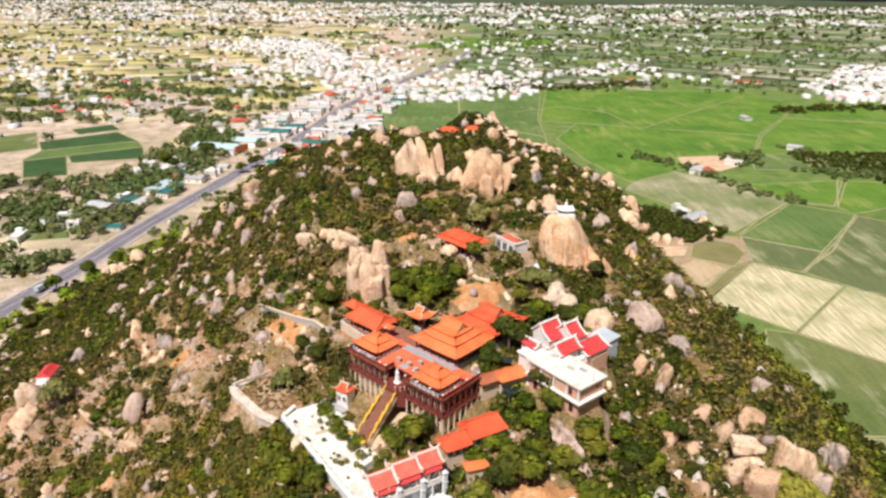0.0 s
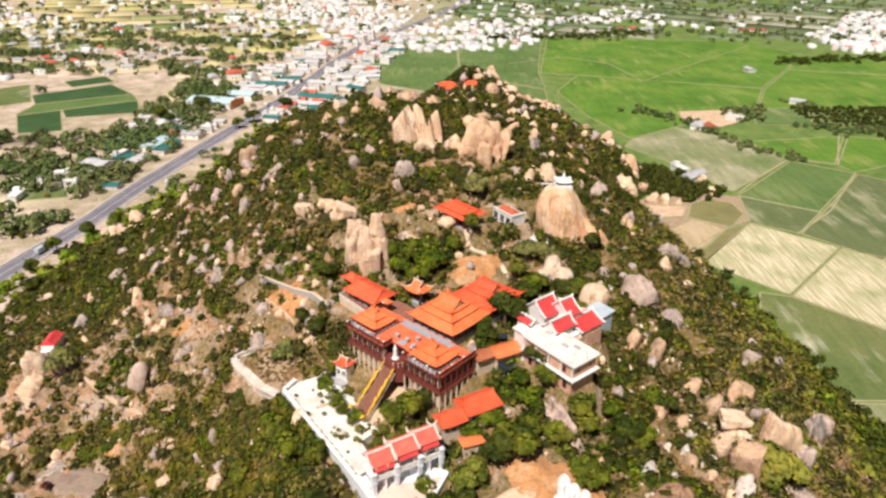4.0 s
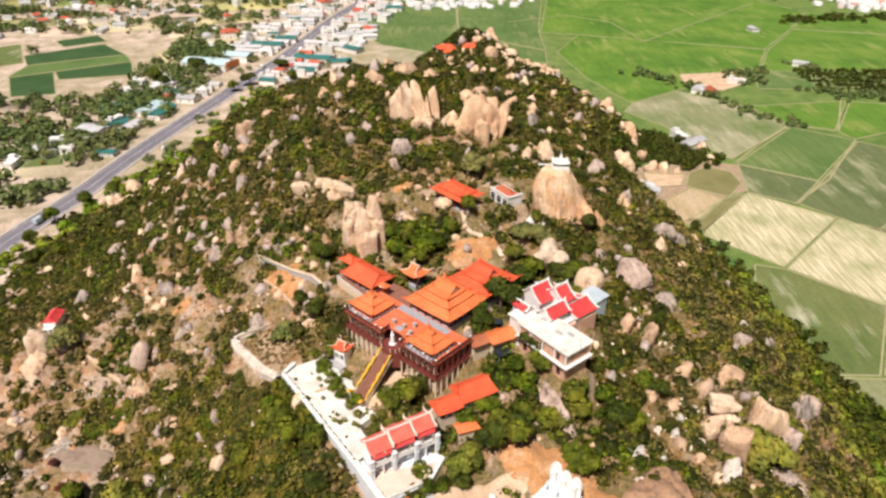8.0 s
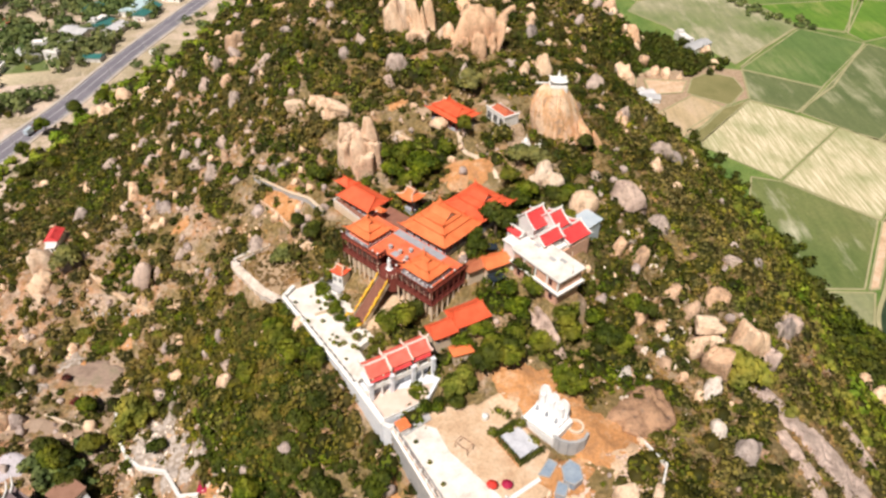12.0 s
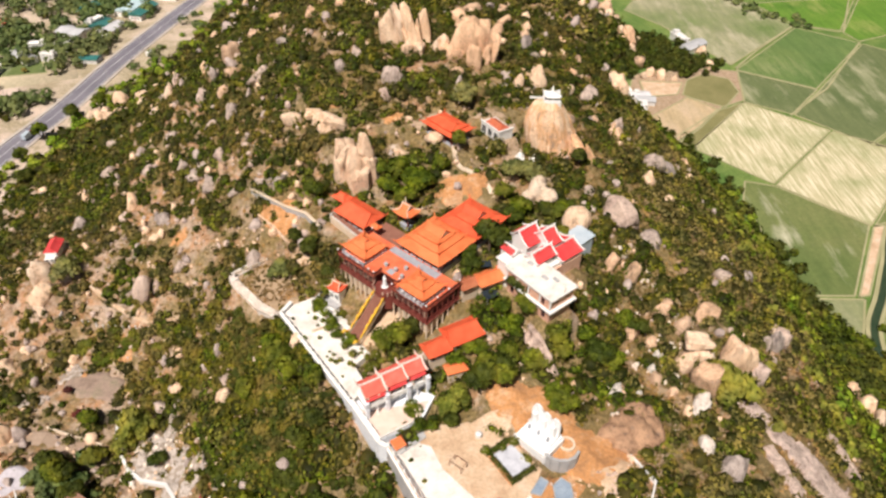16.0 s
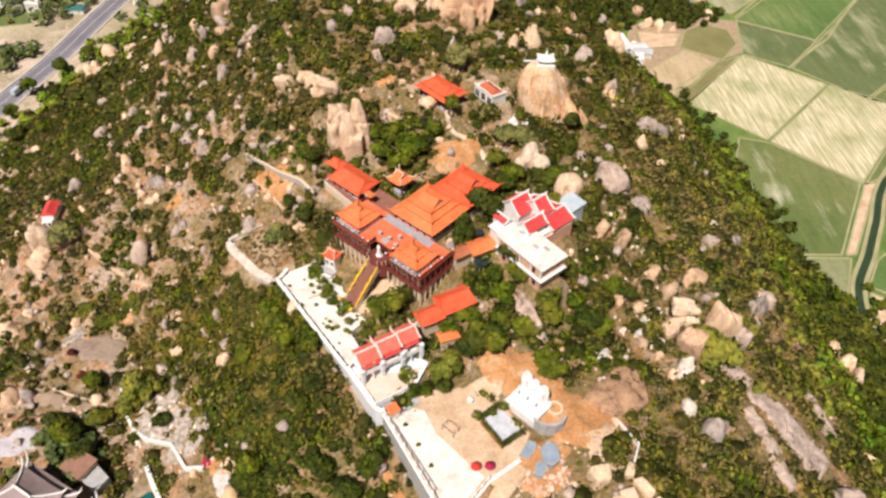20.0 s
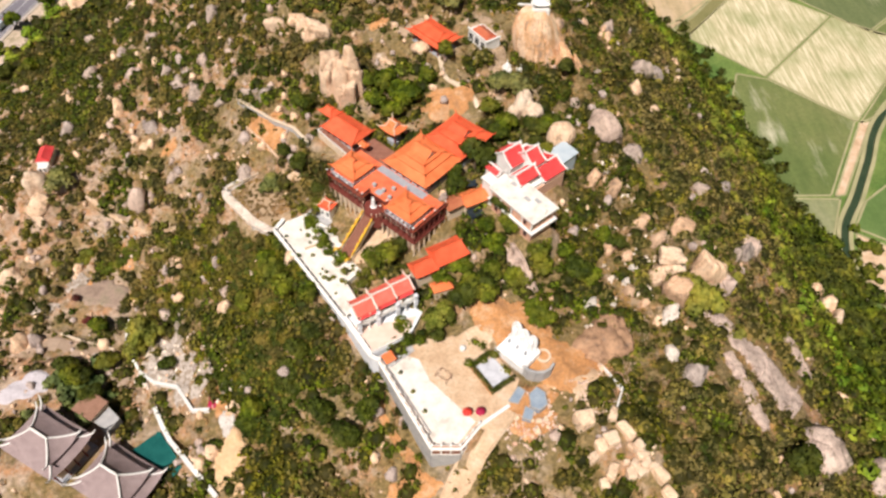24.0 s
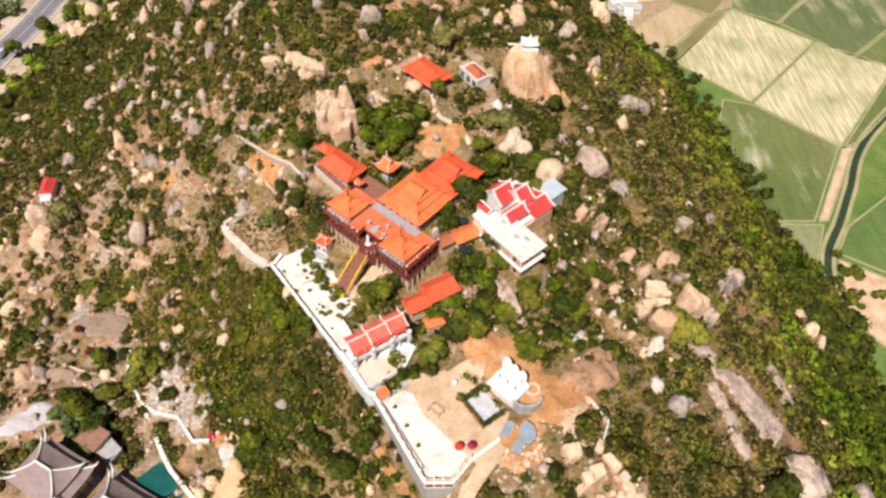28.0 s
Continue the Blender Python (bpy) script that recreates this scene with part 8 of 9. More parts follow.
slab("marble_court", [(15.2, 94.2), (19.1, 88.7), (23.2, 91.6), (19.5, 96.8)], YARD + 0.2, 1.2, surface("lilac_marble_paving", [(0.46, 0.47, 0.52), (0.66, 0.67, 0.72)], 0.8, 5, 0.5, spread=0.15), "pale lilac marble court before the three statues")
plinth = thing("statue_plinth", "stepped white plinth under three statues", "plinth", pose(25.8, 98.6, YARD - 1.4, 0, 0, -44))
part("base", Geo().box(-4.2, -3.9, 0, 4.4, 3.2, 2.0), MARBLE, plinth)
part("step", Geo().box(-3.9, -3.0, 2.0, 4.1, 3.0, 2.7), MARBLE, plinth)
part("upper_step", Geo().box(-3.5, -1.4, 2.7, 3.7, 2.8, 3.5), MARBLE, plinth)
balustrade(plinth, [(-4.1, -3.8, 2.0), (4.3, -3.8, 2.0)], WHITE, WHITE, 0.6, 1.2, 0.2, WHITE)
for k in (-1, 0, 1):
    a = radians(-44)
    x, y = 25.8 + 2.5 * k * math.cos(a) - 0.9 * math.sin(a), 98.6 + 2.5 * k * math.sin(a) + 0.9 * math.cos(a)
    figure("white_statue", pose(x, y, YARD + 2.1, 0, 0, -44), 4.9 + 0.5 * (k < 0), "white statue with a tall rounded halo on the plinth", None, True)
    part("ornament", Geo().lathe([(0.3, 3.5), (0.45, 3.6), (0.25, 4.1), (0.32, 4.5), (0.05, 4.9)], 2.5 * k, -0.7, 8), SLATE, plinth, "grey ornament between the statues")
wall_along("curved_wall", [(26.3, 93.6), (27.6, 92.4), (29.3, 91.8), (31.2, 91.9), (32.8, 92.7), (33.8, 94.2)], 0, 0.6, CONCRETE, "low curved grey wall beside the statues", 2, None, YARD + 1.6)
drape("bare_earth", 24, 107, 12, 7, -40, CLAY, "bare orange clay bank behind the statues")
drape("bare_earth", 36, 97, 12, 8, 0, CLAY, "bare orange clay ground beside the statues", seed=1)
drape("bare_earth", 10, 100, 10, 5, 20, SANDY, "sandy ground behind the yard", seed=2)
drape("bare_earth", 27, 84, 9, 6, 10, CLAY, "rubble-strewn sandy ground beside the yard", seed=3)
drape("bare_earth", 44, 90, 7, 5, 30, SANDY, "sandy ground below the low wall", seed=4)
POOLRIM = surface("wet_grey_stone", [(0.34, 0.33, 0.32), (0.48, 0.46, 0.44)], 0.8, 5, 0.8, spread=0.3)
for pts, label in (
    ([(22.4, 85.4), (25.0, 89.2), (26.6, 88.0), (24.6, 84.8)], "small grey-blue pool edged with rubble"),
    ([(27.6, 84.0), (27.4, 87.2), (29.4, 89.0), (31.2, 87.6), (31.4, 84.6), (29.6, 83.2)], "shallow grey-blue pool in sandy ground"),
    ([(25.4, 81.6), (26.4, 84.4), (28.4, 83.6), (27.4, 81.0)], "shallow grey-blue puddle among rubble"),
):
    zp = max(ground_at(*p) for p in pts) + 0.45
    ob = solid("pool", Geo().prism(pts[::-1], zp - 2, zp), PONDWATER, label, "pool")
    rim = Geo()
    for p, q in zip(pts, pts[1:] + pts[:1]):
        rim.bar((*p, zp + 0.03), (*q, zp + 0.03), 0.24, 0.2)
    part("rim", rim, POOLRIM, ob)
debris = np.random.RandomState(53)
dx, dy = np.concatenate([debris.uniform(21.5, 34, 360), debris.uniform(33, 41, 150), debris.uniform(38, 48, 160)]), np.concatenate([debris.uniform(73, 88, 360), debris.uniform(92, 98, 150), debris.uniform(84, 95, 160)])
ok = clear_of_buildings(dx, dy) & (waves(dx, dy, 54, 5, 2) > -0.25) & (dx + 0.6 * (90 - dy) > 24)
loose_rocks("debris", dx[ok], dy[ok], debris.uniform(0.2, 0.85, ok.sum()), PINKROCK, "whitish building rubble strewn beside the yard", 8, 1)
planter = thing("ring_planter", "low round cream planter beside the statues", "planter", pose(32.0, 97.8, ground_at(32.0, 97.8) + 0.2))
part("rim", Geo().lathe([(1.9, -0.6), (1.9, 0.7), (1.4, 0.7), (1.4, 0.1)], n=18), CREAM, planter)
part("soil", Geo().lathe([(1.42, 0.1), (1.42, 0.2), (0.02, 0.3)], n=18), CLAY, planter)
swing = thing("pipe_frame", "thin rusty pipe frame standing in the yard", "frame", pose(7.4, 91.6, YARD - 0.6, 0, 0, -40))
for p, q in (((-1.6, -1, 0), (-1.6, -1, 1.9)), ((1.6, -1, 0), (1.6, -1, 1.9)), ((-1.6, 1, 0), (-1.6, 1, 1.9)), ((1.6, 1, 0), (1.6, 1, 1.9)), ((-1.6, -1, 1.9), (1.6, -1, 1.9)), ((-1.6, 1, 1.9), (1.6, 1, 1.9)), ((-1.6, -1, 1.9), (-1.6, 1, 1.9)), ((1.6, -1, 1.9), (1.6, 1, 1.9))):
    part("pipe", Geo().bar(p, q, 0.09, 0.09), TREAD, swing)
facade = thing("panelled_wall", "white-framed brown panels on the front terrace's outer wall", "wall panelling", Matrix())
for p, q in (((4.5, 74.2), (10.9, 74.1)), ((10.9, 74.1), (15.4, 79.4))):
    along = (Vector(q) - Vector(p))
    n = max(3, round(along.length / 1.9))
    out = Vector((along.y, -along.x)).normalized() * 0.34
    for k in range(n):
        c, d = Vector(p).lerp(Vector(q), k / n) + out, Vector(p).lerp(Vector(q), (k + 1) / n) + out
        part("post", Geo().bar((*c, YARD - 3.0), (*c, YARD - 0.62), 0.3, 0.3), WHITE, facade)
        part("panel", Geo().bar((*c, YARD - 1.7), (*d, YARD - 1.7), 0.1, 1.9), TREAD, facade)
        part("sill", Geo().bar((*(c + out * 0.12), YARD - 2.75), (*(d + out * 0.12), YARD - 2.75), 0.22, 0.3), WHITE, facade)
path_on("ramp_road", [(21.8, 84.0), (17.5, 78.5), (13.5, 73.5), (9.5, 67.0), (6.0, 58.0), (6.0, 45.0)], 5.0, SANDY, "pale sandy ramp road climbing to the yard", 0.3)
path_on("terrace_path", [(-10.5, 93.0), (-4.0, 82.0), (2.0, 72.5)], 2.4, CLAY, "strip of bare orange earth below the terrace wall", 0.25)
drape("bare_earth", 0, 70, 6, 4, 0, CLAY, "orange earth below the front terrace", seed=5)
wall_along("low_wall", [(46.6, 96.6), (50.6, 90.0), (48.2, 84.6)], 1.5, 0.36, WHITE, "low white wall above the boulders", 2)
solid("water_tank", Geo().lathe([(0.7, 0), (0.75, 0.1), (0.75, 1.1), (0.3, 1.4), (0.05, 1.42)], n=12), WHITE, "small round white tank at the yard's edge", "tank", pose(12.2, 99.2, YARD - 0.4))
for k in range(9):
    x, y = 23.5 + 5.5 * ((k * 37) % 10) / 10, 76.5 + 4.5 * ((k * 53) % 10) / 10
    solid("rubble_block", Geo().box(-0.5, -0.35, -0.3, 0.5, 0.35, 0.45), PALEROCK if k % 2 else BRICK, "broken block in the rubble beside the yard", "rubble", pose(x, y, ground_at(x, y) + 0.25, 8, 5, k * 40), "rubble blocks")
slab("hedge_bed", [(13.6, 94.6), (18.6, 87.0), (19.4, 87.8), (14.9, 94.4)], YARD + 0.05, 1, CLAY, "planted bed beside the marble court")

hedge_pts = []
for a, b in (((14.2, 94.6), (18.9, 87.8)), ((18.9, 87.8), (24.0, 91.2)), ((14.2, 94.6), (18.8, 98.0))):
    for k in range(12):
        hedge_pts.append((a[0] + (b[0] - a[0]) * k / 11, a[1] + (b[1] - a[1]) * k / 11))
hx, hy = np.array(hedge_pts).T
solid_hedge = new("hedge", leaf_mesh("hedge", leaf_cloud(hx, hy, np.full(len(hx), YARD - 0.3), np.full(len(hx), 0.75), np.full(len(hx), 1.2), 60, 0.17, 7), DARKLEAF))
tagged(solid_hedge, "dark clipped hedge round the pale marble court", "hedge")

# ---- the upper shrines ----
hall(pose(6.0, 194.5, 0, 0, 0, -49), "open red pavilion with two broad tiers of red tiles", 13.8, 9.6, [(0, 75.6, 0.9), (1.3, 76.6, 1.0)], 72.2, DEEPORANGE, lift=0.12, hip=0.5)
ob = thing("white_house", "small white house with a weathered red roof", "house", pose(21.3, 195.2, 0, 0, 0, -57))
part("wall", Geo().box(-4.6, -2.6, 70, 4.6, 2.6, 75.3), WHITE, ob)
part("parapet", Geo().box(-4.8, -2.8, 75.3, 4.8, -2.4, 75.9).box(4.3, -2.4, 75.3, 4.8, 2.8, 75.9), WHITE, ob)
part("roof", roof_shell(7.4, 4.5, 5.6, 0.2, 75.35, 1.2, 0.1), tile_material("faded_red_tiles", (0.5, 0.1, 0.05), (0.62, 0.2, 0.1)), ob)
windows(ob, (-4.6, -2.6), (4.6, -2.6), 72.3, 1.9, 2.3, 3, 0.03)
stupa = thing("summit_shrine", "white shrine with a spire on the dome of rock", "shrine", pose(DOME_X + 0.3, DOME_Y + 0.2, DOME_Z + DOME_H))
part("platform", Geo().box(-2.6, -2.3, -1.5, 2.6, 2.3, 0.5).box(-2.2, -1.9, 0.5, 2.2, 1.9, 0.9), WHITE, stupa)
part("roof", roof_shell(5.2, 4.8, 1.0, 0.9, 1.9, 1.0, 0.45), WHITE, stupa)
part("shrine_body", Geo().box(-1.1, -1.0, 0.9, 1.1, 1.0, 2.0), CREAM, stupa)
repeat("column", column_mesh(0.14, 1.1, WHITE), stupa, [(1.7 * math.cos(a), 1.7 * math.sin(a), 0.85) for a in (math.pi * k / 3 for k in range(6))])
part("spire", Geo().lathe([(0.6, 2.7), (0.45, 3.2), (0.5, 3.6), (0.16, 4.3), (0.03, 5.2)], n=8), WHITE, stupa)
part("footbridge", Geo().bar((-2.8, 0.6, 0.5), (-6.6, 1.2, 0.3), 0.8, 0.16), WHITE, stupa)
for x, y, h in ((28.2, 187.0, 4.0), (32.6, 187.8, 2.2)):
    ob = thing("small_stupa", "small white stupa at the foot of the dome rock", "shrine", pose(x, y, ground_at(x, y) - 0.2))
    part("base", Geo().box(-1.3, -1.3, 0, 1.3, 1.3, h * 0.4), WHITE, ob)
    part("dome", Geo().lathe([(1.1, h * 0.4), (1.0, h * 0.6), (0.6, h * 0.78), (0.2, h * 0.85), (0.04, h * 1.2)], n=10), WHITE, ob)
path_on("footpath", [(7.5, 189.0), (8.5, 184.5), (11.0, 180.5), (14.5, 177.5), (17.6, 174.5), (18.9, 170.0)], 1.3, CREAM, "narrow pale footpath winding up from the hall")
path_on("footpath", [(28.0, 185.0), (25.0, 189.0), (24.0, 192.0)], 1.2, CLAY, "short clay path beside the white house")
wall_along("stair_wall", [(-10.5, 193.0), (-6.5, 189.6), (-2.5, 186.2)], 0.8, 1.2, PALEROCK, "straight pale stone stair across the slope", 1)
drape("bare_earth", 9.2, 173.5, 8.6, 6.0, 20, CLAY, "bare orange earth bank behind the rear hall")
drape("bare_earth", -11.6, 206, 3.6, 2.4, 20, CLAY, "bare orange patch on the upper slope", seed=3)

# ---- the west shrine, the fence and walls at the foot ----
ob = thing("hill_shrine", "small white shrine under a bright red roof", "shrine", pose(-130.4, 191.6, 0, 0, 0, 6))
gz = ground_at(-130.4, 191.6)
part("wall", Geo().box(-2.0, -4.0, gz - 2, 2.0, 3.6, gz + 3.0), WHITE, ob)
part("porch", Geo().box(-1.7, -6.0, gz - 2, 1.7, -4.0, gz + 2.0), WHITE, ob)
part("roof", roof_shell(4.8, 7.6, 0.2, 6.4, gz + 3.0, 1.6, 0.15), CRIMSON, ob)
windows(ob, (-1.6, -6.0), (1.6, -6.0), gz + 0.2, 0.8, 1.6, 2, 0.02)
path_on("slope_track", [(-160, 195), (-140, 186), (-122, 180), (-113, 175), (-104, 168), (-96, 163), (-86, 158), (-74, 157)], 1.3, SANDY, "sandy track across the western slope", 0.35)
post_fence = thing("post_fence", "row of short white posts beside the sandy track", "fence", Matrix())
pm = box_mesh("post", -0.16, -0.16, -0.3, 0.16, 0.16, 1.4, WHITE)
repeat("post", pm, post_fence, [Vector((x, y, ground_at(x, y))) for x, y in ((-118 + 2.4 * k, 163.5 - 0.55 * k) for k in range(17))])
for cx, cy, rx_, ry_, t, mat in ((-100, 198, 4, 2, 30, CLAY), (-82, 184, 4, 2, 50, CLAY), (-107, 146, 4, 2, -20, CLAY), (-142, 188, 7, 3, 10, SANDY), (-118, 124, 5, 2.4, 0, SANDY), (-53, 99, 3, 5, 10, CLAY), (-92, 188, 3, 1.6, 10, SANDY), (-30, 212, 3, 1.6, 0, CLAY), (-95, 152, 3, 5, 20, CLAY)):
    drape("bare_earth", cx, cy, rx_, ry_, t, mat, "bare earth showing between bushes on the slope")
drape("chalky_ground", -112.5, 107.6, 8.5, 4.2, 15, surface("lilac_chalk", [(0.46, 0.42, 0.45), (0.66, 0.62, 0.66)], 0.3, 1.6, 0.9, spread=0.22, bump=0.6, depth=0.3), "chalky white bare ground beside the grey-roofed temple", category="bare ground")
for cx, cy, rx_, ry_, t in ((-74, 118, 11, 3.5, -40), (-66, 108, 3, 8, 0), (-110, 146, 5, 3, 20), (-118, 136, 5, 3, 0)):
    drape("scree_bank", cx, cy, rx_, ry_, t, SCREE, "pale rocky scree breaking through the scrub", category="scree")
drape("bare_earth", -100, 141, 9, 6, -15, surface("bare_brown_earth", [(0.24, 0.17, 0.13), (0.37, 0.27, 0.21), (0.27, 0.23, 0.15)], 0.2, 2, 0.95, spread=0.4), "bare brown levelled ground on the lower slope", 0.35)
plant("purple", -107.4, 138.5, 0.8)
plant("purple", -102, 131, 0.8)


def rock_tongue(line, label, rise=0.9, seed=0):
    """A bare slab that runs down the slope: crowned across, ragged along its edges."""
    rng = np.random.RandomState(seed)
    rows, across = 8 * (len(line) - 1), 9
    t = np.linspace(0, len(line) - 1, rows + 1)
    x, y, w = (np.interp(t, range(len(line)), [p[k] for p in line]) for k in range(3))
    dx, dy = np.gradient(x), np.gradient(y)
    n = np.hypot(dx, dy)
    v = []
    for i in range(rows + 1):
        left, right = w[i] / 2 * rng.uniform(0.78, 1.12, 2)
        for k in range(across):
            f = 2 * k / (across - 1) - 1
            o = f * (left if f < 0 else right)
            px, py = x[i] + dy[i] / n[i] * o, y[i] - dx[i] / n[i] * o
            edge = abs(f) == 1 or i in (0, rows)
            v.append((px, py, ground_at(px, py) + (-0.5 if edge else rise * (1 - 0.55 * f * f) + rng.uniform(-0.12, 0.16))))
    f = [(i * across + k, (i + 1) * across + k, (i + 1) * across + k + 1, i * across + k + 1) for i in range(rows) for k in range(across - 1)]
    return solid("rock_slab", Geo().add(v, f), SLABROCK, label, "rock slab")


rock_tongue([(78.6, 117.8, 4.0), (83.0, 114.0, 6.0), (88.0, 109.9, 8.0), (93.0, 105.9, 10.0), (97.6, 101.3, 12.0), (101.6, 96.7, 15.0), (104.4, 93.8, 10.0)], "long bare pinkish-grey granite slab on the slope", 1.3, 1)
rock_tongue([(83.0, 105.0, 4.0), (85.0, 99.5, 5.6), (86.8, 94.0, 6.0), (88.0, 88.0, 5.4), (88.6, 84.0, 3.0)], "narrow bare granite slab on the slope", 1.4, 2)
rock_tongue([(106.4, 123.0, 3.0), (108.6, 118.0, 4.6), (110.9, 113.2, 6.4), (112.4, 108.0, 6.8), (113.0, 105.4, 4.0)], "small bare granite slab on the slope", 1.5, 3)
for cx, cy, rx_, ry_, t in ((-75, 112.5, 7.5, 3.0, -45), (-71, 121, 2.2, 8, 5), (-60, 107, 3.0, 5, -20), (-51, 101.5, 2.4, 4.0, 15)):
    drape("scree_bank", cx, cy, rx_, ry_, t, SCREE, "pale rocky scree above the whitewashed wall", 0.4, category="scree")
drape("bare_earth", -47.6, 82.5, 5.0, 7.0, 15, surface("orange_sand", [(0.62, 0.38, 0.19), (0.76, 0.52, 0.31), (0.70, 0.44, 0.24)], 0.25, 1.5, 0.95, spread=0.3, bump=0.6, depth=0.3), "eroded sandy orange bank", 0.5)
drape("chalky_ground", -49.7, 92.3, 2.4, 3.4, 10, WHITEROCK, "chalky white rock bank beside the winding wall", 0.5, category="bare ground")
drape("bare_earth", 2, 203, 9, 4, 10, BROWNSOIL, "brown earth with dry brush above the pavilion")
drape("bare_earth", 22, 204, 8, 4, -20, BROWNSOIL, "brown earth with dry brush behind the white house")
drape("bare_earth", -10, 190, 6, 4, -30, BROWNSOIL, "brown earth beside the pale stone stair")
drape("bare_earth", 26, 188, 4, 5, 20, BROWNSOIL, "brown earth below the dome of rock")
drape("bare_earth", 144, 100, 4, 3, 20, SANDY, "patch of sand at the hill's foot")
wall_along("white_wall", [(-89.5, 131), (-87.8, 122.8), (-84.5, 117.5), (-81.3, 113.2), (-76.5, 109.9), (-68.2, 106.8), (-64.5, 102.2), (-61.2, 98.0), (-55.6, 96.9)], 1.2, 0.9, WHITE, "winding whitewashed wall at the hill's foot", 2)
wall_along("white_wall", [(-74, 101.6), (-70.2, 95.6), (-67.0, 91.2), (-62.2, 86.4), (-57.9, 82.0), (-54.7, 79.0), (-50, 74.2)], 1.6, 1.2, WHITE, "whitewashed wall beside the green pool", 2)
wall_along("white_wall", [(-109, 126.6), (-100, 123.6), (-91.2, 121.2)], 0.9, 0.5, CREAM, "low pale wall along a dirt lane", 2)
path_on("dirt_lane", [(-150, 128), (-122, 124), (-104.5, 121.6), (-93, 117.9), (-85, 111)], 5.0, surface("lane_dirt", [(0.34, 0.24, 0.17), (0.44, 0.33, 0.25)], 0.2, 2, 0.95), "brown dirt lane at the hill's foot")

# ---- the grey-roofed temple at the foot ----
for x, y, e, drop, label in ((-97.0, 89.0, 21.2, 0.4, "temple hall with a brown-grey tiled roof and white ridges"), (-77.2, 80.0, 17.4, 2.0, "lower temple hall with a grey tiled roof and white ridges")):
    ob = hall(pose(x, y, 0, 0, 0, -29), label, 19.0, 14.2, [(0, e, 1.7 + 0.2 * drop), (2.0, e + 2.1 + 0.25 * drop, 2.9 + 0.75 * drop)], e - 6.0, GREYTILE, WHITE, lift=1.3, walls=CREAM, thick=0.27, curl=0.8)
    part("ridge_crest", Geo().tube([(-3.2, 0, e + drop + 5.6), (-2.4, 0, e + drop + 5.3), (2.4, 0, e + drop + 5.3), (3.2, 0, e + drop + 5.6)], [0.14, 0.34, 0.34, 0.14], 6), WHITE, ob)
ob = thing("side_hut", "low building under a brown metal roof", "outbuilding", pose(-91.0, 101.0, 0, 0, 0, -29))
part("wall", Geo().box(-3.2, -2.8, 10, 3.2, 2.8, 17.6), CREAM, ob)
part("roof", Geo().box(-3.7, -3.3, 17.6, 3.7, 3.3, 17.9), surface("brown_sheet_roof", [(0.28, 0.15, 0.10), (0.36, 0.2, 0.14)], 0.5, 4, 0.6), ob)
solid("green_pool", Geo().prism([(-76.8, 88.7), (-63.9, 81.5), (-62.0, 84.3), (-70.8, 94.3)], 10, 15.6), TEAL, "still dark teal pool beside the grey-roofed temple", "pool")
slab("temple_yard", [(-89.6, 97.4), (-85.1, 93.6), (-82.6, 98.1), (-86.6, 101.5)], 15.8, 4, CONCRETE, "grey paved court between temple and pool", "paving")
solid("red_cloth", Geo().add([(-1.2, -1.6, 0), (1.2, -1.6, 0.2), (1.2, 1.6, 0.5), (-1.2, 1.6, 0.3), (-1.2, -1.6, 0.1), (1.2, -1.6, 0.3), (1.2, 1.6, 0.6), (-1.2, 1.6, 0.4)], [(3, 2, 1, 0), (4, 5, 6, 7), (0, 1, 5, 4), (1, 2, 6, 5), (2, 3, 7, 6), (3, 0, 4, 7)]), MAGENTA, "crumpled crimson cloth lying on pale rock", "cloth", pose(-55.0, 98.8, ground_at(-55.0, 98.8) + 0.5))

# ---- the temple on the far crest ----
for x, y, w, d, rz in ((4, 538, 15, 11, 10), (24, 541, 15, 11, -10), (8, 524, 12, 8, 10)):
    z0 = ground_at(x, y)
    ob = thing("crest_temple", "small white temple under a red-orange roof on the far crest", "temple building", pose(x, y, z0, 0, 0, rz), "far crest temple")
    part("wall", Geo().box(-w / 2 + 0.8, -d / 2 + 0.8, -3, w / 2 - 0.8, d / 2 - 0.8, 3.6), WHITE, ob)
    part("roof", roof_shell(w, d, w * 0.5, 0.3, 3.6, 2.8, 0.5), DEEPORANGE, ob)
    windows(ob, (-w / 2 + 0.8, -d / 2 + 0.8), (w / 2 - 0.8, -d / 2 + 0.8), 0.8, 1.1, 1.8, 3, 0.03)

# ---- houses of the plain ----
TOWNWHITE = surface("town_plaster", [(0.78, 0.76, 0.74), (0.86, 0.85, 0.84)], 0.05, 0.8, 0.8, per="object", spread=0.12)
ROOFRED = surface("town_red_roof", [(0.5, 0.1, 0.06), (0.62, 0.18, 0.1)], 0.2, 2, 0.7, per="object")
ROOFGREY = surface("town_sheet_roof", [(0.5, 0.5, 0.52), (0.66, 0.66, 0.68)], 0.2, 2, 0.5, per="object", spread=0.15)
ROOFTEAL = surface("teal_sheet_roof", [(0.03, 0.15, 0.14), (0.06, 0.21, 0.19)], 0.2, 2, 0.5, spread=0.15)
ROOFPALE = surface("pale_aqua_sheet_roof", [(0.45, 0.62, 0.66), (0.58, 0.72, 0.75)], 0.2, 2, 0.5, spread=0.12)
SIGNORANGE = surface("orange_signboard", [(0.7, 0.2, 0.04), (0.8, 0.3, 0.08)], 0.5, 3, 0.5)


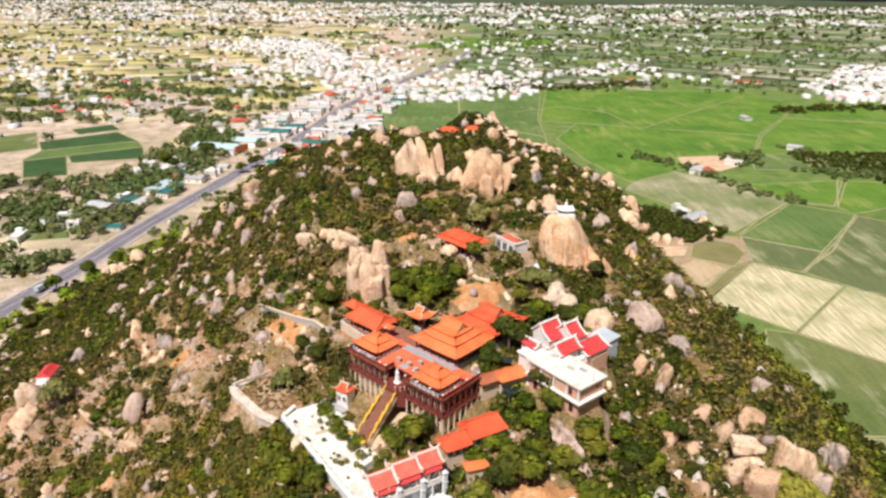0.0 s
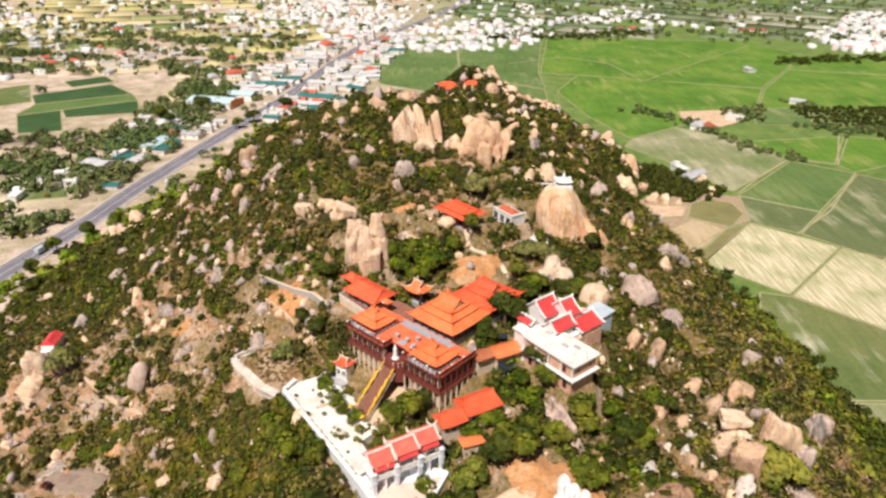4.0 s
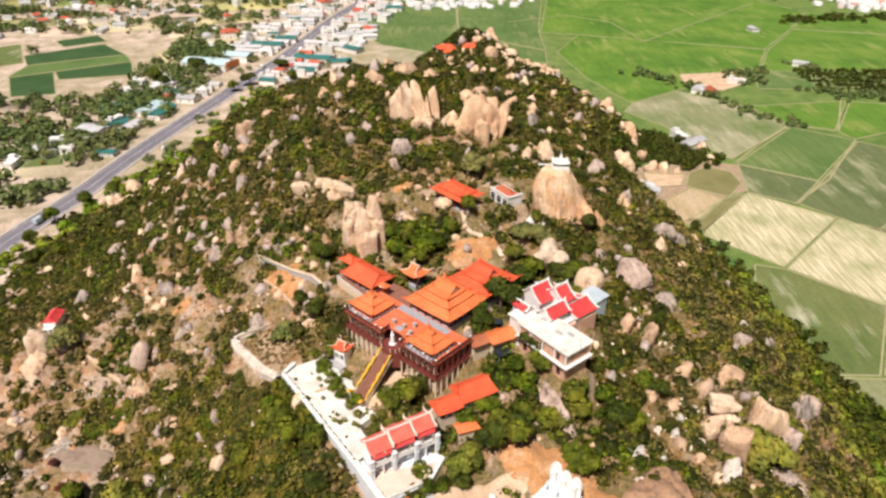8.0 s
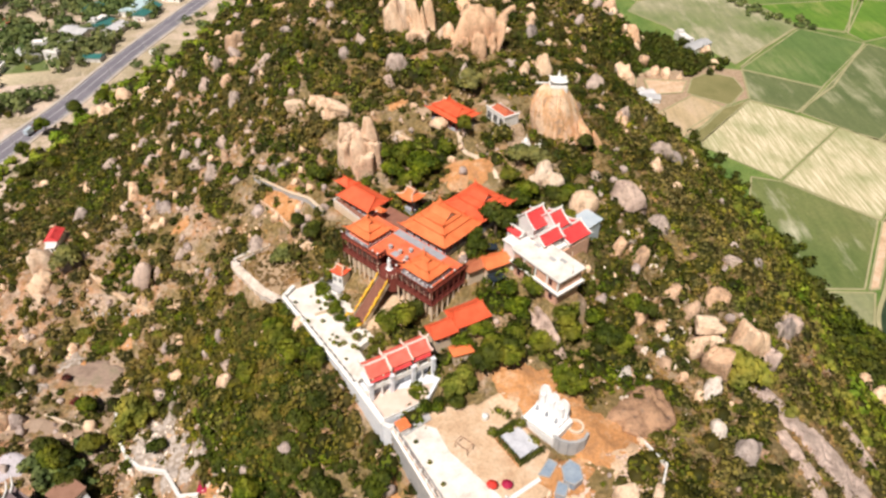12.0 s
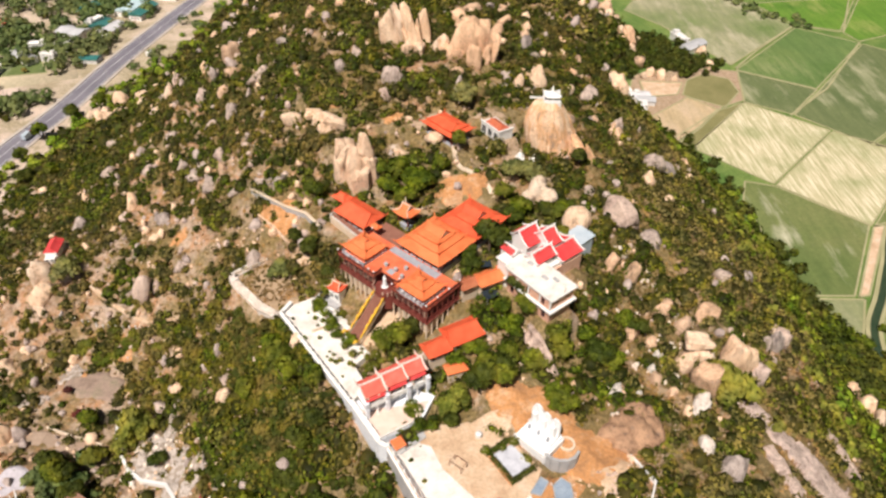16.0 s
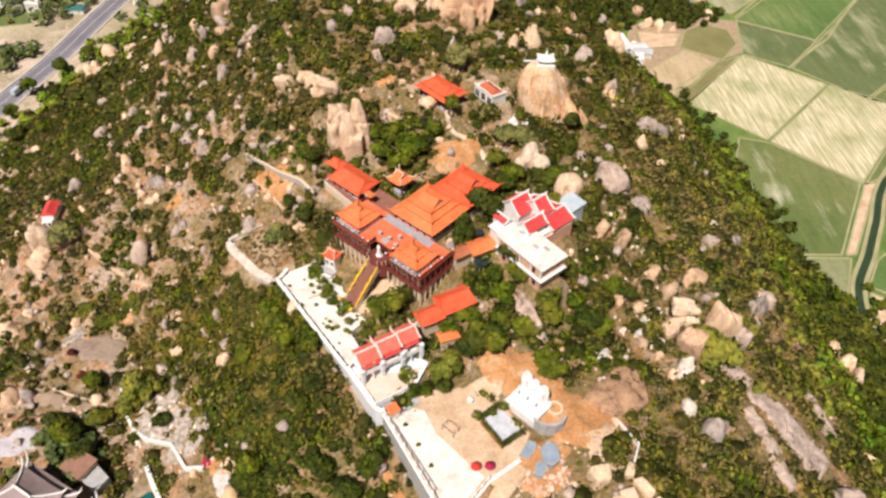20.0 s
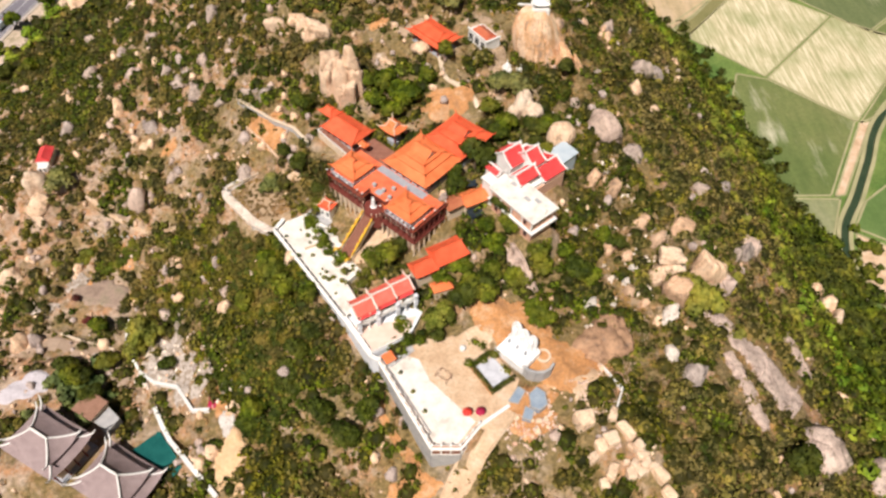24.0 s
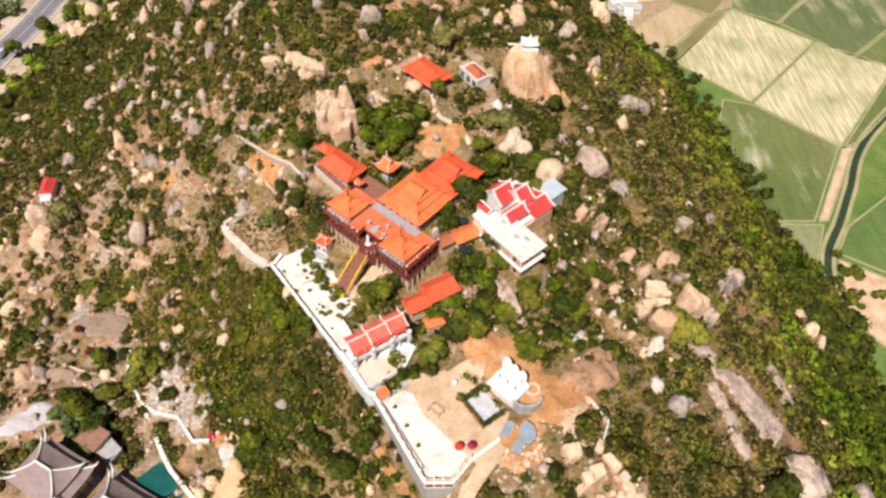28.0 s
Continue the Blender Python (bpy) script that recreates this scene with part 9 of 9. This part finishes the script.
def house(name, label, w, d, h, roof_h, roof_mat, flat=False, storeys=1, wall_mat=None, group="houses of the plain", category="house"):
    ob = thing(name, label, category, Matrix(), group)
    wm = wall_mat or TOWNWHITE
    part("wall", Geo().box(-w / 2, -d / 2, -0.4, w / 2, d / 2, h), wm, ob)
    if flat:
        r = Geo().box(-w / 2 - 0.3, -d / 2 - 0.3, h, w / 2 + 0.3, d / 2 + 0.3, h + 0.25)
        part("roof", r, roof_mat, ob)
        p = Geo().box(-w / 2, -d / 2, h + 0.25, w / 2, -d / 2 + 0.2, h + 0.9).box(-w / 2, d / 2 - 0.2, h + 0.25, w / 2, d / 2, h + 0.9)
        part("parapet", p.box(-w / 2, -d / 2 + 0.2, h + 0.25, -w / 2 + 0.2, d / 2 - 0.2, h + 0.9), wm, ob)
        part("stair_hut", Geo().box(-w / 2 + 0.6, d / 2 - 4, h + 0.25, w / 2 - 1.5, d / 2 - 1, h + 2.4), wm, ob)
    else:
        a, b = w / 2 + 0.5, d / 2 + 0.5
        g = Geo().add([(-a, -b, h), (a, -b, h), (a, b, h), (-a, b, h), (0, -b, h + roof_h), (0, b, h + roof_h), (-a, -b, h - 0.2), (a, -b, h - 0.2), (a, b, h - 0.2), (-a, b, h - 0.2)],
                      [(1, 2, 5, 4), (3, 0, 4, 5), (0, 6, 7, 1, 4), (2, 8, 9, 3, 5), (0, 3, 9, 6), (1, 7, 8, 2), (6, 9, 8, 7)])
        part("roof", g, roof_mat, ob)
    for s in range(storeys):
        z = s * h / storeys
        windows(ob, (-w / 2, -d / 2), (w / 2, -d / 2), z + 1.0, 1.1, 1.3, max(1, int(w / 3.5)), 0.03)
        windows(ob, (w / 2, -d / 2), (w / 2, d / 2), z + 1.0, 1.1, 1.3, max(1, int(d / 6)), 0.03)
    part("door", Geo().box(-0.5, -d / 2 - 0.06, 0, 0.5, -d / 2, 2.1), MAROON, ob)
    return ob


KINDS = [
    house("flat_roofed_house", "white flat-roofed concrete house on the plain", 6, 14, 4.2, 0, TOWNWHITE, True),
    house("tall_house", "white two-storey flat-roofed house on the plain", 5.5, 14, 7.6, 0, TOWNWHITE, True, 2),
    house("red_roofed_house", "small white house under a red gabled roof", 8, 11, 3.4, 2.2, ROOFRED),
    house("metal_roofed_house", "white house under a pale sheet-metal roof", 9, 13, 3.6, 1.6, ROOFGREY),
    house("long_house", "long low house under a pale sheet-metal roof", 8, 20, 3.6, 1.5, ROOFGREY),
    house("green_roofed_shed", "shed under a teal sheet-metal roof", 10, 16, 3.8, 1.5, ROOFTEAL, category="shed"),
]
used = set()


def settle(k, x, y, turn, s=1.0):
    m = pose(x, y, 0.05, 0, 0, turn)
    ob = KINDS[k]
    if k in used:
        ob = copy_thing(ob, m)
    used.add(k)
    ob.matrix_basis = m @ Matrix.Diagonal((s, s, s, 1))
    return ob


town = random.Random(7)
taken = []


def free(x, y, gap):
    if any(abs(x - a) < gap and abs(y - b) < gap for a, b in taken):
        return False
    taken.append((x, y))
    return True


def road_turn(y):
    return math.degrees(math.atan2(20, road_x(y + 10) - road_x(y - 10))) - 90


# along the highway
for y in range(408, 1010, 11):
    for side in (-1, 1):
        for row in (0, 1, 2):
            if side > 0 and y < 560:
                continue
            if town.random() < (0.92, 0.75, 0.55)[row] and not (side < 0 and 560 < y < 660 and row < 3) and not (side < 0 and 425 < y < 510):
                x = road_x(y) + side * (19 + row * 20 + town.uniform(-3, 3))
                if hill(np.array([x]), np.array([float(y)]))[0] < 0.3 and free(x, y, 9):
                    settle(town.choice((0, 0, 0, 1, 1, 2, 3, 3, 4, 4, 5)), x, y + town.uniform(-4, 4), road_turn(y) + 90 * side + town.uniform(-6, 6) * (1 + 3 * row), town.uniform(0.65, 1.2))
# a few near trees by the highway
for kind, x, y, size in (("broad", -197, 312, 2.0), ("dark", -190, 334, 1.8), ("broad", -197, 291, 1.7), ("dark", -187, 270, 1.8), ("broad", -174, 270, 1.6), ("dark", -158, 556, 2.6), ("dark", -142, 602, 2.6), ("broad", -126, 567, 2.2), ("broad", -166, 541, 2.2), ("broad", -181, 345, 1.8), ("dark", -214, 600, 3.0), ("broad", -236, 560, 2.6), ("dark", -228, 552, 2.2)):
    plant(kind, x, y, size)
# hamlets on the dry side
for _ in range(900):
    x, y = town.uniform(-620, -225), town.uniform(345, 1080)
    if -480 < x < -255 and 505 < y < 745:
        continue
    if x < road_x(y) - 32 and free(x, y, 12) and town.random() < 0.34 + 0.35 * float(waves(np.array([x]), np.array([y]), 5, 240)[0]):
        settle(town.choice((0, 2, 3, 3, 4, 1)), x, y, town.uniform(0, 360), town.uniform(0.7, 1.1))
# among the rice fields
for x, y, k in ((213, 552, 3), (222, 548, 2), (352, 788, 3), (337, 638, 3), (254, 578, 0), (410, 545, 3), (275, 1096, 2), (295, 1100, 2), (262, 1090, 3), (315, 1094, 4), (460, 1085, 2), (478, 1092, 2), (495, 1088, 2), (445, 1080, 0), (164, 443, 0), (169, 430, 4),
                (114, 360, 0), (111, 350, 3), (117, 347, 0), (119, 361, 3), (112, 368, 0), (121, 356, 3), (226, 249, 1)):
    settle(k, x, y, (x * 31 + y * 17) % 360, 0.75 if k in (0, 3) and y < 400 else 1.0)
for x, y, w, d, h, rh, mat, turn, label in (
    (-240, 487, 22, 11, 4, 2, ROOFTEAL, 80, "long market shed under a dark teal roof"), (-214, 490, 12, 26, 4, 2, ROOFPALE, -12, "long market shed under a pale aqua roof"), (-203, 482, 9, 24, 4, 1.8, ROOFTEAL, -12, "roadside shed under a dark teal roof"),
    (-226, 456, 16, 14, 4, 2, ROOFTEAL, 10, "shed under a dark teal roof beside the highway"), (-236, 443, 12, 18, 4, 1.6, ROOFGREY, 70, "white shed beside the highway"), (-214, 450, 9, 18, 3.6, 1.6, ROOFGREY, -12, "white shed close to the highway"),
    (-208, 612, 22, 42, 6, 2.4, ROOFPALE, 78, "large warehouse under a pale aqua roof"), (-190, 640, 16, 26, 5.5, 2.2, ROOFPALE, 78, "warehouse under a pale aqua roof"),
    (-172, 684, 12, 30, 5, 2.2, ROOFTEAL, 85, "long shed under a teal roof"), (-118, 634, 13, 34, 5, 2.2, ROOFTEAL, 80, "long shed under a teal roof"), (-222, 731, 18, 16, 6, 2, ROOFRED, 20, "pink-walled house under a faded red roof"),
    (-147, 894, 16, 20, 9, 4, ROOFRED, 30, "tall white building under a red roof beside the highway"), (-93, 838, 10, 12, 4, 2, ROOFRED, 10, "house under a bright orange-red roof"),
):
    ob = house("warehouse", label, w, d, h, rh, mat, category="warehouse", group="sheds beside the highway")
    ob.matrix_world = pose(x, y, 0.05, 0, 0, turn)
solid("signboard", Geo().box(-8, -0.3, 4.5, 8, 0.3, 9.5).box(-7.5, -0.2, 0, -7.1, 0.2, 4.5).box(7.1, -0.2, 0, 7.5, 0.2, 4.5), SIGNORANGE, "large orange signboard before the warehouse", "signboard", pose(-183, 600, 0, 0, 0, 62))

# ---- countless far houses ----
# the blue-grey whites carry a little painted haze of the far town
FARHOUSE = palette("far_house_walls", [(0.0, (0.82, 0.82, 0.82)), (0.25, (0.55, 0.56, 0.6)), (0.5, (0.80, 0.79, 0.78)), (0.7, (0.62, 0.58, 0.55)), (0.92, (0.74, 0.74, 0.77)), (0.955, (0.55, 0.22, 0.16)), (0.975, (0.62, 0.68, 0.74)), (1.0, (0.85, 0.82, 0.78))], spread=0.10)


def far_houses(name, n, box, weight, seed, grow=1.0):
    rng = np.random.RandomState(seed)
    x, y = rng.uniform(box[0], box[1], n), rng.uniform(box[2], box[3], n)
    ok = rng.rand(n) < weight(x, y)
    x, y = x[ok], y[ok]
    m = len(x)
    w, d, h, r = rng.uniform(4.5, 8.5, m) * grow, rng.uniform(7, 14, m) * grow, rng.uniform(2.8, 5.5, m) * grow, rng.uniform(0.2, 1.6, m) * grow
    a = rng.uniform(0, math.pi, m)
    c, s = np.cos(a), np.sin(a)
    loc = np.array([(-1, -1, 0), (1, -1, 0), (1, 1, 0), (-1, 1, 0), (-1, -1, 1), (1, -1, 1), (1, 1, 1), (-1, 1, 1), (0, -1, 2), (0, 1, 2)], float)
    v = np.zeros((m, 10, 3))
    for k, (u, t, z) in enumerate(loc):
        px, py = u * w / 2, t * d / 2
        v[:, k] = np.stack([x + px * c - py * s, y + px * s + py * c, np.where(z == 0, -0.3, np.where(z == 1, h, h + r))], 1)
    f = np.array([(0, 1, 5), (0, 5, 4), (1, 2, 6), (1, 6, 5), (2, 3, 7), (2, 7, 6), (3, 0, 4), (3, 4, 7), (4, 5, 8), (6, 7, 9), (5, 6, 9), (5, 9, 8), (7, 4, 8), (7, 8, 9)])
    faces = (f[None] + 10 * np.arange(m)[:, None, None]).reshape(-1, 3)
    tagged(new(name, big_mesh(name, v.reshape(-1, 3), faces, FARHOUSE)), "countless white houses of the distant town", "town", kind="stuff")


def road_line(y):
    return np.interp(y, [p[1] for p in ROAD], [p[0] for p in ROAD])


def near_line(x, y, pts, reach):
    out = np.zeros(len(x))
    for (x0, y0), (x1, y1) in zip(pts, pts[1:]):
        dx, dy = x1 - x0, y1 - y0
        t = np.clip(((x - x0) * dx + (y - y0) * dy) / (dx * dx + dy * dy), 0, 1)
        out = np.maximum(out, np.exp(-(((x - x0 - t * dx) ** 2 + (y - y0 - t * dy) ** 2) / reach**2)))
    return out


far_houses("town_houses", 14000, (-1000, 420, 890, 1900), lambda x, y: np.clip(0.62 * near_line(x, y, [(-110, 1120), (-180, 1250), (-264, 1440), (-434, 1760)], 85) + 0.5 * near_line(x, y, [(-30, 915), (50, 955), (120, 1010), (60, 1090), (-60, 1060)], 42) + 0.4 * near_line(x, y, [(90, 1120), (260, 1200), (330, 1260)], 36) + 0.02 + 0.14 * waves(x, y, 51, 300), 0.0, 0.85) * np.where(x < road_line(y) - 14, 1, np.where(x > road_line(y) + 14, 1, 0)) * np.where((y < 1000) & (x < -70), 0, 1) * np.where((x > 130) & (y < 1030), 0, 1), 61)
far_houses("east_town_houses", 2600, (440, 1000, 830, 1350), lambda x, y: np.clip(near_line(x, y, [(585, 960), (660, 1060), (800, 1250)], 62) - 0.08, 0, 0.95), 62)
far_houses("scattered_houses", 5200, (-2200, 2200, 1100, 3000), lambda x, y: np.clip(0.14 + 0.45 * waves(x, y, 52, 420) + np.where(y > 2300, 0.15, 0) - np.where(x > 250, 0.08, 0), 0.02, 0.9), 63, 1.15)
far_houses("distant_houses", 8200, (-3600, 3400, 2600, 4900), lambda x, y: np.clip(0.38 + 0.7 * waves(x, y, 53, 800) - np.where(x > 500, 0.25, 0), 0.03, 1), 64, 1.7)
far_houses("western_houses", 900, (-1500, -430, 500, 1100), lambda x, y: np.clip(0.10 + 0.4 * waves(x, y, 54, 200), 0.02, 0.8), 65)


# ---- trees of the plain ----
def far_trees(name, n, box, weight, per, leaf, lo, hi, material, label, seed):
    rng = np.random.RandomState(seed)
    x, y = rng.uniform(box[0], box[1], n), rng.uniform(box[2], box[3], n)
    ok = (rng.rand(n) < weight(x, y)) & (abs(x - np.interp(y, [p[1] for p in ROAD], [p[0] for p in ROAD])) > 13) & (hill(x, y) < 1.5)
    x, y = x[ok], y[ok]
    r = rng.uniform(lo, hi, len(x))
    pts = leaf_cloud(x, y, 0.4 * r, r, r * 1.25, per, leaf, seed)
    tagged(new(name, leaf_mesh(name, pts, material)), label, "trees", kind="stuff")


far_trees("plain_trees", 6200, (-620, -195, 330, 1000), lambda x, y: np.clip(0.27 - np.clip((y - 640) / 200, 0, 0.2) + 0.85 * waves(x, y, 71, 90) + 0.5 * near_line(x, y, [(-224, 420), (-262, 470), (-235, 560), (-225, 640), (-275, 740)], 34) - np.where((x > -480) & (x < -262) & (y > 515) & (y < 735), 0.9, 0), 0.0, 0.9), 52, 1.15, 2.6, 6.2, PLAINLEAF, "green trees between the houses of the plain", 81)
far_trees("plain_bushes", 3600, (-700, -195, 200, 1100), lambda x, y: np.clip(0.25 + 0.6 * waves(x, y, 72, 70) - np.where((x > -480) & (x < -262) & (y > 515) & (y < 735), 0.9, 0), 0.0, 0.7), 30, 0.7, 1.0, 2.4, SHRUB, "bushes scattered over the dry plain", 82)
far_trees("roadside_trees", 900, (-260, -40, 340, 1000), lambda x, y: 0.8 * near_line(x, y, [p for p in ROAD[::6]], 26), 60, 0.8, 2.2, 4.6, PLAINLEAF, "green trees along the highway", 83)
far_trees("field_trees", 3000, (140, 420, 440, 680), lambda x, y: np.clip(near_line(x, y, [(168, 613), (200, 583), (215, 552), (235, 497), (255, 475)], 6) + near_line(x, y, [(335, 545), (420, 540)], 10) + near_line(x, y, [(326, 640), (345, 632)], 7) + near_line(x, y, [(300, 560), (340, 545)], 6) + near_line(x, y, [(262, 600), (290, 617)], 8) + near_line(x, y, [(262, 572), (280, 590)], 6), 0, 1), 50, 0.8, 1.4, 3.2, PLAINLEAF, "green trees along the field edges", 84)
far_trees("field_trees", 5000, (60, 760, 800, 1150), lambda x, y: np.clip(near_line(x, y, [(420, 840), (520, 870), (640, 830)], 14) + near_line(x, y, [(60, 1010), (180, 1015), (300, 1060)], 14) + near_line(x, y, [(335, 785), (372, 792)], 6), 0, 1), 30, 1.1, 2.2, 4.2, DARKLEAF, "dark trees at the far edge of the rice fields", 184)
far_trees("town_trees", 7500, (-1300, 1100, 980, 2000), lambda x, y: np.clip(0.22 + 0.6 * waves(x, y, 73, 160) + np.where(x > 100, 0.15, -0.05), 0.02, 0.9), 16, 1.9, 2.4, 5.2, PLAINLEAF, "trees among the distant houses", 85)
far_trees("distant_trees", 9000, (-3400, 3400, 1900, 4900), lambda x, y: np.clip(0.30 + 0.7 * waves(x, y, 74, 600) + np.where(x > 300, 0.2, 0), 0.02, 1), 7, 4.0, 4, 9, DARKLEAF, "distant belts of trees", 86)
far_trees("orchard", 1500, (320, 450, 562, 626), lambda x, y: np.where(np.sin(y * 0.55) > 0.1, 0.55, 0.0), 30, 0.7, 1.3, 2.2, DARKLEAF, "rows of dark young orchard trees", 88)
far_trees("orchard", 800, (350, 560, 520, 720), lambda x, y: np.where(np.sin(x * 1.2 + y * 0.6) > 0.2, 0.8, 0.0) * near_line(x, y, [(365, 545), (450, 575), (540, 690)], 26), 36, 0.8, 1.6, 2.6, DARKLEAF, "rows of dark orchard trees", 87)


def foot_trees(name, n, line, reach, lo, hi, material, label, seed):
    rng = np.random.RandomState(seed)
    line = np.array(curve_through(line, 10))
    i = rng.randint(0, len(line), n)
    x, y = line[i, 0] + rng.normal(0, reach, n), line[i, 1] + rng.normal(0, reach, n)
    ok = np.hypot(x - 140.5, y - 141) > 7
    x, y = x[ok], y[ok]
    z = land(x, y)
    r = rng.uniform(lo, hi, len(x))
    pts = leaf_cloud(x, y, z + 0.5 * r, r, r * 1.2, 46, 0.66, seed)
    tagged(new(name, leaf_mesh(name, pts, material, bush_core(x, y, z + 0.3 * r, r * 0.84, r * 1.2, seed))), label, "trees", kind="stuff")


FOOT = [(138, 60), (143, 110), (140, 150), (135, 190), (131, 235), (124, 280), (113, 308), (100, 330)]
foot_trees("foot_trees", 230, [(x - 6, y) for x, y in FOOT], 8.0, 1.3, 3.0, BRIGHTLEAF, "fresh green trees along the hill's foot", 91)
foot_trees("foot_trees", 420, [(x - 2, y) for x, y in FOOT], 6.0, 1.5, 3.4, LUSH, "green trees crowding the hill's foot", 196)
foot_trees("foot_trees", 420, [(x + 5, y) for x, y in FOOT], 4.5, 1.5, 3.4, DARKLEAF, "dark trees along the hill's foot", 92)
foot_trees("foot_trees", 210, [(x - 24, y) for x, y in FOOT[1:]], 11.0, 0.9, 2.2, YELLOWLEAF, "yellow-green bushes along the hill's foot", 93)
foot_trees("foot_trees", 150, [(152, 80), (152, 110), (150, 135), (148, 160), (143, 190)], 4.0, 1.6, 3.4, LUSH, "green trees between hill and ditch", 191)
foot_trees("foot_trees", 120, [(149, 85), (149, 115), (147, 150), (142, 180), (138, 215)], 4.0, 1.8, 3.6, DARKLEAF, "dark trees between hill and ditch", 192)
foot_trees("foot_trees", 150, [(137, 168), (146, 160), (148, 146), (142, 138)], 5.5, 1.8, 3.6, DARKLEAF, "dense dark trees below the eastern slope", 193)
foot_trees("foot_trees", 110, [(140, 172), (150, 160), (150, 148), (144, 132)], 5.5, 1.6, 3.0, LUSH, "dense green trees below the eastern slope", 194)
foot_trees("foot_trees", 170, [(140, 70), (146, 95), (147, 120), (144, 150), (139, 180), (135, 215), (128, 260)], 6.0, 1.6, 3.2, LUSH, "lush green trees along the hill's foot", 195)
foot_trees("crest_trees", 130, [(-16, 552), (2, 556), (20, 562)], 7.0, 2.4, 4.6, DARKLEAF, "dark trees behind the temple on the far crest", 198)
foot_trees("dark_grove", 330, [(92, 372), (100, 390), (112, 401), (125, 413), (138, 418), (147, 410), (156, 405), (163, 406), (158, 428), (142, 448)], 7.0, 1.8, 3.4, DARKLEAF, "dense dark grove at the hill's far foot", 94)
foot_trees("ditch_trees", 40, [(150, 110), (160, 140), (168, 172)], 4.0, 1.2, 2.4, LUSH, "green bushes along the ditch", 95)
foot_trees("west_foot_trees", 220, [(-205, 260), (-185, 300), (-172, 350), (-160, 400), (-148, 470), (-140, 540)], 7.0, 1.2, 2.8, BRIGHTLEAF, "green trees along the hill's western foot", 96)
foot_trees("west_foot_trees", 50, [(-101, 112), (-97, 108), (-92, 104), (-122, 92)], 3.0, 1.3, 2.4, PLAINLEAF, "dark trees round the grey-roofed temple", 97)
foot_trees("crest_trees", 240, [(-20, 548), (0, 555), (20, 562), (34, 566), (52, 540), (70, 500), (98, 470), (104, 430)], 9.0, 2.0, 3.8, DARKLEAF, "dark trees on the far crest", 98)

# ---- vehicles and poles on the highway ----
def truck(m, cab_mat, box_mat, label):
    ob = thing("truck", label, "truck", m)
    part("cargo_box", Geo().box(-1.2, -3.4, 1.0, 1.2, 1.6, 3.4), box_mat, ob)
    cab = part("cab", Geo().add([(-1.15, 1.8, 0.6), (1.15, 1.8, 0.6), (1.15, 3.8, 0.6), (-1.15, 3.8, 0.6), (-1.1, 1.8, 2.6), (1.1, 1.8, 2.6), (1.1, 3.2, 2.6), (-1.1, 3.2, 2.6), (-1.15, 3.8, 1.5), (1.15, 3.8, 1.5)], [(3, 2, 1, 0), (0, 1, 5, 4), (4, 5, 6, 7), (1, 2, 9, 6, 5), (3, 0, 4, 7, 8), (2, 3, 8, 9), (9, 8, 7, 6)]), cab_mat, ob)
    part("windscreen", Geo().add([(-0.95, 3.76, 1.62), (0.95, 3.76, 1.62), (0.95, 3.28, 2.45), (-0.95, 3.28, 2.45), (-0.95, 3.8, 1.64), (0.95, 3.8, 1.64), (0.95, 3.32, 2.47), (-0.95, 3.32, 2.47)], [(3, 2, 1, 0), (4, 5, 6, 7), (0, 1, 5, 4), (2, 3, 7, 6), (1, 2, 6, 5), (3, 0, 4, 7)]), GLASS, cab)
    part("chassis", Geo().box(-0.9, -3.3, 0.55, 0.9, 3.4, 1.0), DARKCLOTH, ob)
    wm = mesh_of("wheel", Geo().tube([(-0.15, 0, 0), (0.15, 0, 0)], [0.5, 0.5], 12), DARKCLOTH)
    repeat("wheel", wm, ob, [(sx * 1.0, y, 0.5) for sx in (-1, 1) for y in (-2.3, 2.7)])
    return ob


truck(pose(-176.5, 414, 0.1, 0, 0, -12), TIN, WHITE, "white truck with a pale blue cab parked beside the highway")
truck(pose(-205.4, 312, 0.24, 0, 0, -10), REDCLOTH, TIN, "truck with a red cab driving on the highway")
truck(pose(-160, 610, 0.24, 0, 0, 170), WHITE, WHITE, "white truck driving on the highway")
lamp = thing("lamp_post", "slim grey street lamp beside the highway", "street lamp", Matrix(), "street lamps")
part("pole", Geo().tube([(0, 0, 0), (0, 0, 8.4)], [0.16, 0.1], 6), CONCRETE, lamp)
part("arm", Geo().tube([(0, 0, 8.3), (1.4, 0, 8.9), (2.4, 0, 9.0)], [0.08, 0.06, 0.05], 5), CONCRETE, lamp)
part("lamp_head", Geo().box(2.2, -0.2, 8.9, 3.1, 0.2, 9.05), WHITE, lamp)
for k, y in enumerate(range(210, 900, 42)):
    m = pose(road_x(y) + 7.2, y, 0.3, 0, 0, 180 + road_turn(y))
    if k:
        copy_thing(lamp, m)
    else:
        lamp.matrix_basis = m
solid("pond", Geo().prism([(-262, 512), (-240, 516), (-230, 530), (-238, 545), (-262, 540)], -0.3, 0.15), DARKWATER, "murky green pond among trees", "pond")
